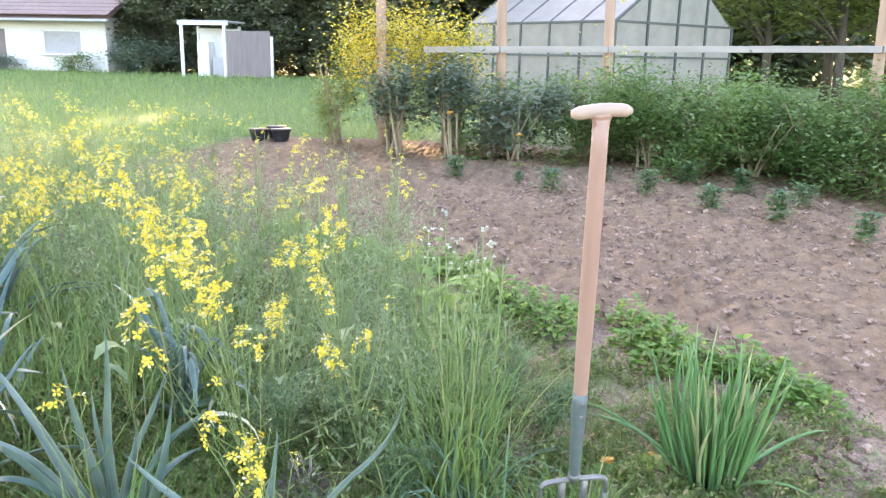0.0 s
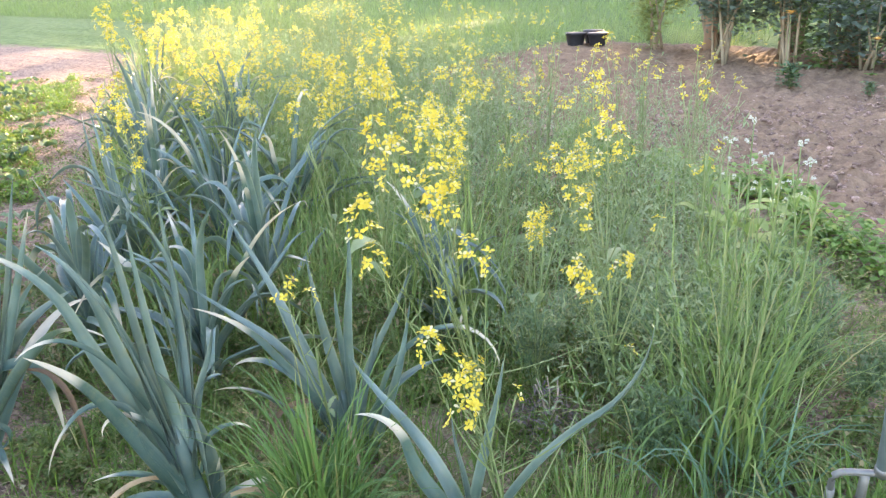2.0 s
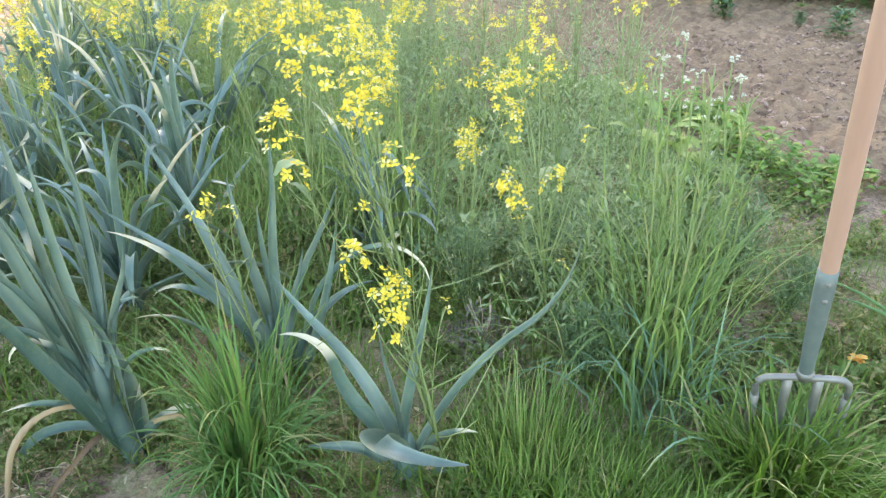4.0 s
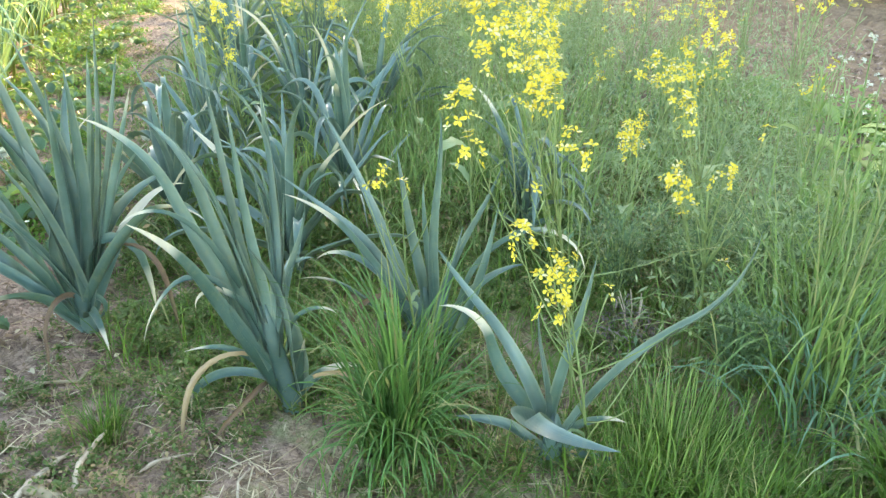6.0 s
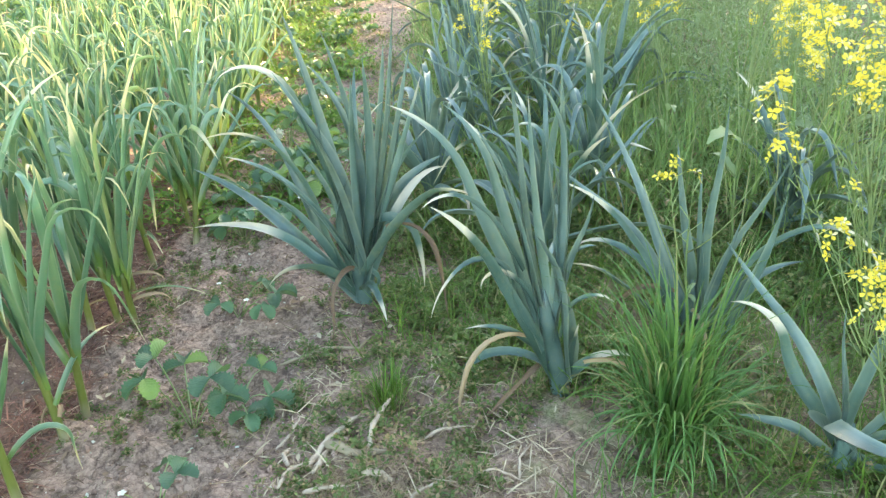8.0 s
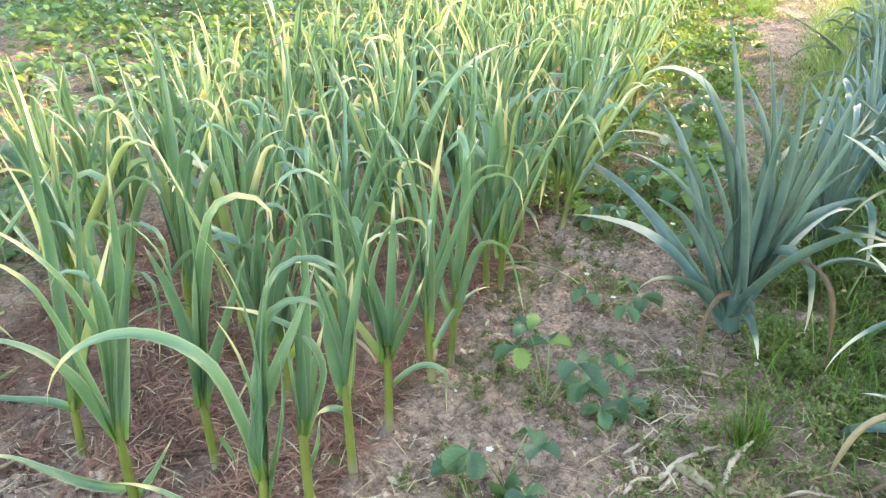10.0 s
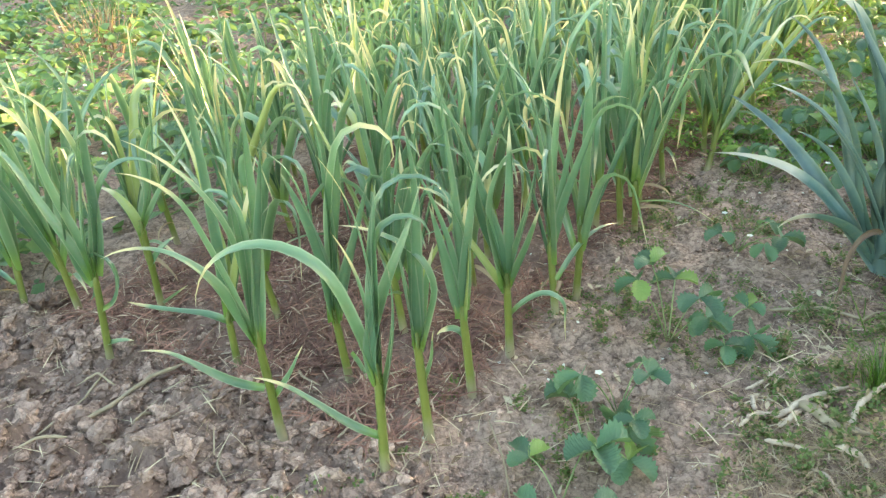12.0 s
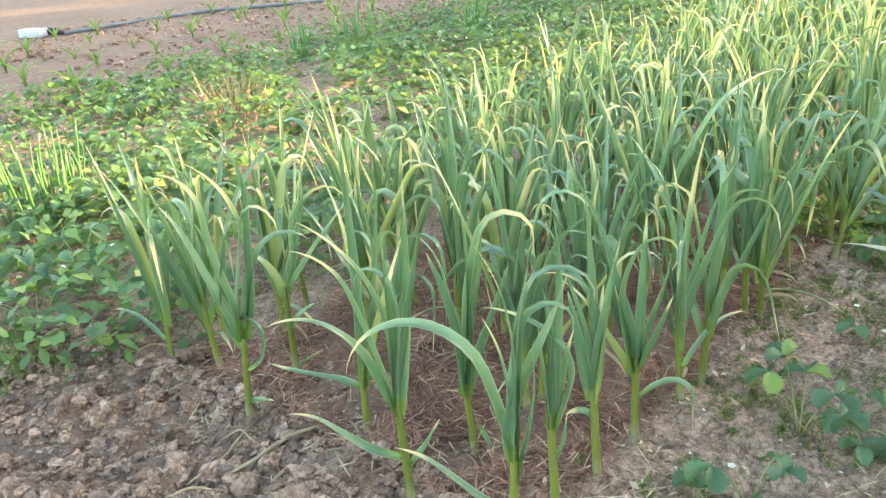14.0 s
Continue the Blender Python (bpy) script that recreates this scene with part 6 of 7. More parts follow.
ray_flower((-1.02, 8.95), 0.55, 0.06, ORANGE_PETAL, "orange bloom on a thin stem before the bushes", 7)
ray_flower((-0.28, 8.95), 0.32, 0.05, ORANGE_PETAL, "faded orange bloom before the bushes", 8)


def dandelion(at):
    root = thing("dandelion_clock", at, "white dandelion seed head on a thin stalk", "dandelion")
    part("stalk", tubes_mesh("dandelion_stalk", MUSTARD_STEM, [(arc((0, 0, 0), (0, 0, 0.25), (0.01, 0, 0), 6), 0.0018)], 5), root)
    k = np.arange(120)
    el = np.degrees(np.arcsin(1 - 2 * (k + 0.5) / 120))
    v, q, a, c = strips([(0, 0, 0.25)] * 120, k * 137.5, el, el, 0.019, 0.004, seg=2, bend=1, fold=0.3, profile="tube")
    part("seed_head", mesh_of("dandelion_head", v, q, WHITE_PETAL, a, c), root, "round white seed head")


dandelion((-2.13, 1.76))
dandelion((-1.9, 2.1))


def low_plants():
    """The row of leafy low plants between the weeds and the tilled bed."""
    r = np.random.default_rng(91)
    variants = []
    for k in range(4):
        x, y = uv(1.1 + 0.2 * k, -3.37)
        root = thing("low_leafy_plant", (x, y), "low bushy plant with bright green rounded leaves", "leafy plant", "edge row")
        n = 110
        d, a = 0.1 * np.sqrt(r.random(n)), r.uniform(0, 360, n)
        foot = np.stack([d * np.cos(np.radians(a)), d * np.sin(np.radians(a)), r.uniform(0.01, 0.14, n) * (1.1 - d / 0.12)], -1)
        v, q, al, ac = strips(foot, a + r.normal(0, 70, n), r.uniform(0, 60, n), r.uniform(-50, 10, n), r.uniform(0.022, 0.045, n), r.uniform(0.016, 0.032, n), seg=4, bend=1, fold=0.15, profile="oval")
        tagged(part("foliage", mesh_of("low_leaf", v, q, LUSH, al, ac), root), kind="stuff")
        stems = [(arc((0, 0, -0.01), (0.07 * math.cos(2.4 * i), 0.07 * math.sin(2.4 * i), 0.09), (0, 0, 0.01), 4), 0.0016) for i in range(6)]
        part("stem", tubes_mesh("low_stem", MUSTARD_STEM, stems, 4), root)
        variants.append(root)
    u = 1.0
    while u < 4.8:
        x, y = uv(u, -3.36 + r.normal(0, 0.075))
        copy_thing(variants[int(r.integers(0, 4))], pose(x, y, height_at(x, y), 0, 0, r.uniform(0, 360))).scale = (r.uniform(0.85, 1.25),) * 3
        u += r.uniform(0.07, 0.16)


low_plants()


def seedling(seed, at, tall=0.2):
    r = np.random.default_rng(seed)
    root = thing("seedling", at, "small dark green potato seedling in the tilled bed", "seedling", "seedlings")
    part("stem", tubes_mesh("seedling_stem", MUSTARD_STEM, [(arc((0, 0, -0.02), (0, 0, tall), (0.01, 0, 0), 5), 0.003)], 5), root)
    n = 190
    foot = np.stack([r.normal(0, 0.05, n), r.normal(0, 0.05, n), tall * r.uniform(0.05, 1, n) ** 0.8], -1)
    crown = leaf_mesh("seedling_leaf", STRAWBERRY, foot, r.uniform(0, 360, n), r.uniform(0, 60, n), r.uniform(-40, 10, n), r.uniform(0.035, 0.065, n), r.uniform(0.02, 0.035, n), seg=3, bend=1, fold=0.15, profile="oval")
    tagged(part("foliage", crown, root), kind="stuff")
    return root


SEEDLINGS = [(-0.83, 8.17, 1.3), (0.12, 7.6, 1.3), (0.95, 7.54, 1.4), (1.38, 8.3, 1.5), (1.39, 7.0, 1.4), (1.8, 7.94, 1.4), (1.81, 6.56, 1.6), (2.18, 7.35, 1.3), (2.21, 5.95, 1.3), (-0.2, 8.0, 0.8), (0.6, 8.2, 1.0)]
first = [seedling(300 + k, SEEDLINGS[k][:2], 0.165 * SEEDLINGS[k][2]) for k in range(3)]
for k, (x, y, s) in enumerate(SEEDLINGS[3:]):
    copy_thing(first[k % 3], pose(x, y, height_at(x, y), 0, 0, 77 * k)).scale = (0.68 * s,) * 3


def corn_rows():
    """Young maize in the far sunlit plot."""
    r = np.random.default_rng(95)
    first = None
    for row in range(5):
        for k in range(9):
            x, y = uv(2.6 + 0.62 * k + r.normal(0, 0.06), 5.4 + 0.75 * row + r.normal(0, 0.06))
            if first is None:
                first = thing("maize_seedling", (x, y), "young maize seedling in sunlit dry soil", "maize seedling", "maize rows")
                for i in range(5):
                    part("leaf", leaf_mesh("maize_leaf", TALL_GRASS, (0, 0, 0), i * 144, 78, -20, 0.36, 0.03, seg=7, bend=1.6, fold=0.3, profile="strap"), first)
            else:
                copy_thing(first, pose(x, y, height_at(x, y), 0, 0, r.uniform(0, 360))).scale = (r.uniform(0.5, 0.95),) * 3


corn_rows()


def hose():
    root = thing("garden_hose", (-8.8, -4.9, 0.03), "dark grey hose with a pale plastic coupling on the soil", "hose")
    line = [(0.1, 0.3, 0.0), (-0.3, 0.75, 0.01), (-0.75, 1.0, 0), (-1.0, 1.7, 0.02), (-1.3, 2.6, 0), (-1.5, 4.0, 0.01), (-1.9, 6.5, 0)]
    part("pipe", tubes_mesh("hose_pipe", HOSE, [(line, 0.022)], 8), root)
    block("coupling", (0.34, 0.16, 0.09), (0.1, -0.05, 0.03), GREY_PLASTIC, root, 0.02, (0, 0, 70), "pale grey plastic coupling")
    part("nozzle", tubes_mesh("hose_nozzle", PLASTIC, [([(0.08, 0.1, 0.03), (0.09, 0.2, 0.03), (0.1, 0.3, 0.01)], [0.05, 0.04, 0.025])], 10), root, "black nozzle")


hose()


# ---- dry stalks and sticks on the path ----
def dry_stalk(name, points, radius, label, material=HUSK):
    points = np.asarray(points, float)
    at = points.mean(0)
    root = thing(name, (at[0], at[1], 0), label, "dry stalk", "dry stalks")
    local = points - (at[0], at[1], 0)
    local[:, 2] += [height_at(*p[:2]) for p in points]
    n = len(points)
    # smoothed, with knots and a frayed, flattened end
    fine = np.linspace(0, n - 1, 4 * n)
    path = np.stack([np.interp(fine, np.arange(n), local[:, k]) for k in range(3)], -1)
    r = np.random.default_rng(int(1000 * abs(at[0])))
    path[1:-1] += r.normal(0, radius * 0.18, (4 * n - 2, 3))
    thick = radius * np.interp(fine, [0, 0.3, n - 1.5, n - 1], [0.45, 1.0, 0.8, 0.25]) * r.uniform(0.82, 1.15, 4 * n)
    part("stalk", tubes_mesh(name, material, [(path, thick)], 7), root)


dry_stalk("dry_stalk", [(-0.923, 1.122, 0.012), (-0.942, 1.159, 0.012), (-0.961, 1.204, 0.012), (-0.967, 1.245, 0.012), (-0.973, 1.288, 0.012)], 0.007, "pale dry leek husk lying on the path", HUSK)
dry_stalk("dry_stalk", [(-0.953, 1.185, 0.012), (-0.913, 1.198, 0.012), (-0.877, 1.222, 0.012), (-0.836, 1.254, 0.012)], 0.011, "thick greyish dry stalk lying on the path", TWIG)
dry_stalk("dry_stalk", [(-0.898, 1.122, 0.012), (-0.914, 1.152, 0.012), (-0.937, 1.184, 0.012)], 0.006, "short pale husk beside a thicker stalk", HUSK)
dry_stalk("dry_stalk", [(-0.822, 1.186, 0.012), (-0.801, 1.209, 0.012), (-0.778, 1.229, 0.012)], 0.008, "pale split husk on the straw", HUSK)
dry_stalk("dry_stalk", [(-1.018, 1.109, 0.012), (-1.032, 1.148, 0.012), (-1.043, 1.184, 0.012)], 0.004, "thin dry husk on the weeds", HUSK)
dry_stalk("dry_stalk", [(-0.871, 1.231, 0.01), (-0.90, 1.265, 0.02), (-0.929, 1.304, 0.03), (-0.96, 1.36, 0.045)], 0.006, "split dry stalk beside a grass tuft")
dry_stalk("twig", [(-1.25, 1.24, 0.008), (-1.22, 1.355, 0.01), (-1.18, 1.42, 0.01), (-1.20, 1.465, 0.016)], 0.0045, "thin brown twig across the path", TWIG)
dry_stalk("twig", [(-1.034, -0.177, 0.03), (-1.117, -0.13, 0.035), (-1.18, -0.08, 0.032), (-1.243, -0.02, 0.02)], 0.005, "long pale dry stem on the dug soil", TWIG)
dry_stalk("twig", [(-0.72, 0.62, 0.012), (-0.86, 0.62, 0.01), (-1.0, 0.60, 0.012)], 0.0022, "thin brown twig on the soil", TWIG)
for x, y, a, size, thick in ((-0.86, 1.08, 60, 0.09, 0.005), (-0.80, 1.13, 20, 0.08, 0.004), (-0.90, 1.05, 110, 0.1, 0.0045), (-0.72, 1.2, 80, 0.11, 0.0035), (-0.95, 1.1, 150, 0.07, 0.0055), (-0.68, 1.34, 35, 0.1, 0.003), (-0.83, 1.34, 70, 0.1, 0.004), (-0.62, 1.4, 120, 0.09, 0.003)):
    c, s = math.cos(radians(a)), math.sin(radians(a))
    dry_stalk("dry_stalk", [(x, y, 0.01), (x + 0.4 * size * c - 0.01 * s, y + 0.4 * size * s + 0.01 * c, 0.018), (x + size * c, y + size * s, 0.012)], thick, "short pale dried leek root lying on the path", HUSK)
for k in range(9):
    a = 2.4 * k
    x, y = -0.92 - 0.034 * k, 0.12 + 0.3 * math.sin(a)
    dry_stalk("fallen_twig", [(x, y, 0.012), (x + 0.04 * math.cos(a), y + 0.04 * math.sin(a), 0.02), (x + 0.09 * math.cos(a + 0.3), y + 0.09 * math.sin(a + 0.3), 0.012)], 0.0018 + 0.0008 * (k % 3), "thin pale dry stem lying on the soil", TWIG)
dry_stalk("twig", [(-1.02, -0.25, 0.03), (-1.12, -0.2, 0.03), (-1.2, -0.17, 0.025)], 0.003, "thin dry stem on the dug soil", TWIG)


def straw_mat(at, count, seed, reach, label):
    r = np.random.default_rng(seed)
    a, d = r.uniform(0, 6.28, count), reach * np.sqrt(r.random(count))
    x, y = at[0] + d * np.cos(a), at[1] + d * np.sin(a)
    z = height_np(x, y) + r.uniform(0, 0.025, count) * (1 - d / reach)
    v, q, al, ac = strips(np.stack([x, y, z], -1), r.uniform(0, 360, count), r.uniform(-5, 20, count), -5, r.uniform(0.03, 0.1, count), r.uniform(0.0007, 0.0018, count), seg=4, curl=r.normal(0, 90, count), profile="grass")
    stuff("straw_mat", v, q, al, ac, STRAW if seed > 2 else HAY, label, "straw")


straw_mat((0.25, 2.05), 1100, 1, 0.15, "mat of dry mown grass beside the fork")
straw_mat((0.62, 2.42), 400, 2, 0.18, "dry straw lying near the onions")
straw_mat((-0.68, 1.30), 900, 3, 0.2, "dry dead grass at the edge of the path")
straw_mat((-0.75, 1.15), 1900, 4, 0.16, "pale straw on the path")


def withered_weed(at):
    root = thing("withered_weed", at, "dry mauve weed crumbling on the ground behind the leek", "dead weed")
    r = np.random.default_rng(44)
    n = 420
    d, a = 0.085 * np.sqrt(r.random(n)), r.uniform(0, 6.28, n)
    foot = np.stack([d * np.cos(a), d * np.sin(a), 0.11 * r.random(n) * (1 - (d / 0.09) ** 2)], -1)
    v, q, al, ac = strips(foot, r.uniform(0, 360, n), r.uniform(-20, 70, n), -20, r.uniform(0.008, 0.03, n), r.uniform(0.002, 0.005, n), seg=2, profile="oval")
    part("dry_leafage", mesh_of("withered_leafage", v, q, MAUVE, al, ac), root)
    part("dry_stem", tubes_mesh("withered_stem", HUSK, [(arc((0, 0, 0), (0.03 * math.cos(k), 0.03 * math.sin(k), 0.12), (0.01, 0, 0), 4), 0.0014) for k in range(5)], 4), root)


withered_weed((-0.33, 2.32))


def petals_fallen():
    x, y, r = scatter(150, 97, 0.7, 2.6, -0.4, 0.35, 0.6, 0.3)
    leaf_stuff("fallen_petals", (x, y), r, WHITE_PETAL, "small white petals fallen on the soil", "petals", (0.006, 0.012), (0.006, 0.01), rise=(-5, 20), lift=0.004)


petals_fallen()


# ---- bushes, fence and greenhouse beyond the tilled bed ----
def bush(name, at, wide, tall, leaves, material, label, seed, leaf=(0.05, 0.09), low=0.1, stems=7, bloom=0, deep=None):
    """A shrub: several woody stems and a crown of many separate leaves in uneven clumps."""
    r = np.random.default_rng(seed)
    root = thing(name, at, label, "bush", "bushes")
    deep = deep or wide
    runs, ends = [], []
    for k in range(stems):
        a = r.uniform(0, 6.28)
        end = np.array((0.42 * wide * math.cos(a) * r.uniform(0.3, 1), 0.42 * deep * math.sin(a) * r.uniform(0.3, 1), tall * r.uniform(0.6, 0.95)))
        runs.append((arc((r.normal(0, 0.06), r.normal(0, 0.06), -0.03), end, (0, 0, 0.05), 6), np.linspace(0.02, 0.005, 6)))
        ends.append(end)
    part("branchwood", tubes_mesh("bush_stems", TWIG, runs, 5), root)
    clumps = 18
    centre = np.stack([r.uniform(-0.5, 0.5, clumps) * wide, r.uniform(-0.5, 0.5, clumps) * deep, low + (tall - low) * r.uniform(0.05, 0.9, clumps)], -1)
    pick = r.integers(0, clumps, leaves)
    at_ = centre[pick] + r.normal(0, 1, (leaves, 3)) * np.array([0.12 * wide, 0.12 * deep, 0.11 * tall])
    at_[:, 2] = np.clip(at_[:, 2], 0.02, tall * 1.08)
    e0 = r.uniform(-20, 50, leaves)
    v, q, a, c = small_leaves(at_, r.uniform(0, 360, leaves), e0 - 15, r.uniform(*leaf, leaves), r.uniform(*leaf, leaves) * 0.7)
    part("foliage", mesh_of("bush_foliage", v, q, material, a, c), root)
    if bloom:
        spot = np.concatenate([e + r.normal(0, 1, (bloom // stems, 3)) * np.array([0.15, 0.15, 0.22]) for e in ends])
        e0 = r.uniform(-30, 60, len(spot))
        v, q, a, c = small_leaves(spot, r.uniform(0, 360, len(spot)), e0, r.uniform(0.03, 0.055, len(spot)), r.uniform(0.025, 0.045, len(spot)))
        part("blossom", mesh_of("bush_blossom", v, q, PETAL, a, c), root, "bright yellow blossom")
    return root


CURRANT = "dense leafy green currant bush along the bed"
a1 = bush("currant_bush", (2.1, 9.0), 1.3, 0.98, 6500, BUSH, CURRANT, 1, (0.035, 0.07))
a2 = bush("currant_bush", (3.2, 8.5), 1.3, 1.0, 6500, BUSH, CURRANT, 2, (0.035, 0.07))
a3 = bush("currant_bush", (1.1, 9.5), 1.2, 0.92, 6000, BUSH, CURRANT, 3, (0.035, 0.07))
for k, (x, y, turn) in enumerate([(2.7, 9.2, 40), (3.7, 9.2, 100), (3.9, 8.3, 200), (1.6, 9.4, 300), (0.4, 10.2, 30), (3.6, 7.5, 80), (2.2, 10.2, 10), (4.6, 8.6, 150), (1.2, 10.4, 210)]):
    s = (0.86, 1.1, 0.95, 1.18, 0.9, 1.05)[k % 6]
    copy_thing((a1, a2, a3)[k % 3], pose(x, y, 0, 0, 0, turn)).scale = (1.05, 1.05, s)
bush("blue_green_shrub", (-1.72, 9.5), 0.65, 1.1, 1500, BLUE_BUSH, "grey-green stalky shrub on bare pale stems", 4, (0.05, 0.1), 0.4, 5)
bush("blue_green_shrub", (-1.08, 9.45), 0.6, 1.05, 1400, BLUE_BUSH, "grey-green stalky shrub on bare pale stems", 5, (0.05, 0.1), 0.4, 5)
bush("blue_green_shrub", (-0.35, 9.6), 0.9, 0.85, 1700, BLUE_BUSH, "grey-green spreading shrub before the fence", 6, (0.05, 0.1), 0.1, 5)
bush("green_shrub", (-0.75, 9.9), 0.9, 0.9, 1700, BUSH, "leafy green shrub between the stalky shrubs", 12, (0.05, 0.09), 0.05, 6)
bush("yellow_shrub", (-2.08, 10.6), 1.25, 1.62, 700, BUSH, "tall shrub covered in bright yellow blossom", 7, (0.05, 0.08), 0.4, 20, 5200)
bush("yellow_shrub", (-1.25, 10.7), 0.95, 1.5, 900, BUSH, "tall shrub with yellow blossom at its top", 8, (0.05, 0.08), 0.4, 16, 3400)
bush("yellow_shrub", (0.45, 9.9), 0.8, 1.05, 800, BUSH, "leafy shrub with a few pale yellow flowers", 9, (0.05, 0.08), 0.2, 8, 90)
bush("green_shrub", (-2.75, 10.5), 0.6, 1.1, 1000, PALE_TREE, "slim pale green shrub at the corner of the bed", 10, (0.05, 0.08), 0.1, 5, 60)


def fence():
    """The fence follows ground that falls a little to the left."""
    root = thing("rail_fence", (0, 10.5, 0), "wooden rail fence with round weathered posts behind the bushes", "fence")
    for x in (-2.154, -0.655, 0.621, 3.637, 6.6):
        part("post", tubes_mesh("fence_post", POST_WOOD, [([(x + 0.03, 0, -0.05), (x + 0.01, 0, 0.9), (x - 0.02, 0, 2.6)], [0.068, 0.064, 0.06])], 10), root, "round weathered brown post")
    for x0, x1 in ((-1.6, -0.66), (-0.66, 0.62), (0.62, 3.63), (3.63, 6.6)):
        block("rail", (x1 - x0 - 0.01, 0.05, 0.075), ((x0 + x1) / 2, -0.085, 1.255 + 0.0195 * (x0 + x1) / 2), RAIL_WOOD, root, 0.006, (0, -1.12, 0))


fence()


def greenhouse():
    """A pitched greenhouse of milky sheets in dark metal bars, seen at its corner."""
    corner, turn = (0.9, 16.6), -42.0
    root = thing("greenhouse", (*corner, 0), "greenhouse of milky sheets in dark metal frame", "greenhouse", turn=turn)
    long, wide, eave, ridge = 4.3, 3.9, 1.86, 3.1
    # long side runs back along -x, the gable along +y, both from the corner
    for k in range(6):
        x = -long * k / 5
        block("bar", (0.05, 0.05, eave), (x, 0, eave / 2), DARK_METAL, root)
        run = math.hypot(wide / 2, ridge - eave)
        block("rafter", (0.05, run, 0.05), (x, wide / 4, (eave + ridge) / 2), DARK_METAL, root, 0.004, (math.degrees(math.atan2(ridge - eave, wide / 2)), 0, 0))
        if k < 5:
            block("side_sheet", (long / 5 - 0.06, 0.012, eave - 0.06), (x - long / 10, 0, eave / 2), SHEET, root, 0)
            block("roof_sheet", (long / 5 - 0.06, run, 0.012), (x - long / 10, wide / 4, (eave + ridge) / 2 + 0.01), SHEET, root, 0, (math.degrees(math.atan2(ridge - eave, wide / 2)), 0, 0), "pale milky roof sheet")
            block("back_roof_sheet", (long / 5 - 0.06, run, 0.012), (x - long / 10, wide * 0.75, (eave + ridge) / 2 + 0.01), SHEET, root, 0, (-math.degrees(math.atan2(ridge - eave, wide / 2)), 0, 0), "pale milky roof sheet")
    for z in (0.05, 1.2, eave):
        block("rail", (long, 0.045, 0.045), (-long / 2, -0.004, z), DARK_METAL, root)
        block("gable_rail", (0.045, wide, 0.045), (0.004, wide / 2, z), DARK_METAL, root)
    for k in range(5):
        y = wide * k / 4
        top = ridge - abs(y - wide / 2) / (wide / 2) * (ridge - eave)
        block("gable_bar", (0.05, 0.05, top), (0.006, y, top / 2), DARK_METAL, root)
        if k < 4:
            y1 = wide * (k + 1) / 4
            top1 = ridge - abs(y1 - wide / 2) / (wide / 2) * (ridge - eave)
            verts = [(0, y + 0.03, 0.06), (0, y1 - 0.03, 0.06), (0, y1 - 0.03, top1 - 0.04), (0, y + 0.03, top - 0.04)]
            verts += [(-0.012, b, c) for _, b, c in verts]
            part("gable_sheet", mesh_of("gable_sheet", verts, [(0, 1, 2, 3), (7, 6, 5, 4), (0, 4, 5, 1), (1, 5, 6, 2), (2, 6, 7, 3), (3, 7, 4, 0)], SHEET, smooth=False), root)


greenhouse()


# ---- meadow, pots, house and booth ----
def meadow():
    r = np.random.default_rng(120)
    n = 34000
    y = 11.2 + 25 * r.random(n) ** 1.6
    x = -(y * 1.45 + 5) + (y * 1.45 + 3.2) * r.random(n)
    near = r.random(n) < 0.09
    x, y = np.where(near, -4.2 - 5.5 * r.random(n), x), np.where(near, 7.6 + 3.8 * r.random(n), y)
    z = height_np(x, y) - 0.01
    e0 = r.uniform(45, 88, n)
    v, q, a, c = strips(np.stack([x, y, z], -1), r.uniform(0, 360, n), e0, e0 - r.uniform(10, 80, n), r.uniform(0.12, 0.32, n), 0.006 + 0.0012 * np.maximum(0, y - 10), seg=2, bend=1.5, fold=0.2)
    stuff("meadow_grass", v, q, a, c, MEADOW, "long bright meadow grass beyond the garden", "grass")


meadow()


def pots():
    for k, (x, y) in enumerate(((-3.8, 10.5), (-3.52, 10.55), (-3.66, 10.75))):
        root = thing("plant_pot", (x, y), "black plastic nursery pot standing on the soil", "plant pot", "pots")
        wall = tubes_mesh("pot_wall", PLASTIC, [([(0, 0, 0), (0, 0, 0.02), (0, 0, 0.135), (0, 0, 0.14), (0, 0, 0.16)], [0.095, 0.1, 0.125, 0.135, 0.135])], 18)
        part("wall", wall, root)
        part("compost", tubes_mesh("pot_compost", BARK, [([(0, 0, 0.145), (0, 0, 0.158)], [0.12, 0.115])], 14), root, "dark compost in the pot")


pots()


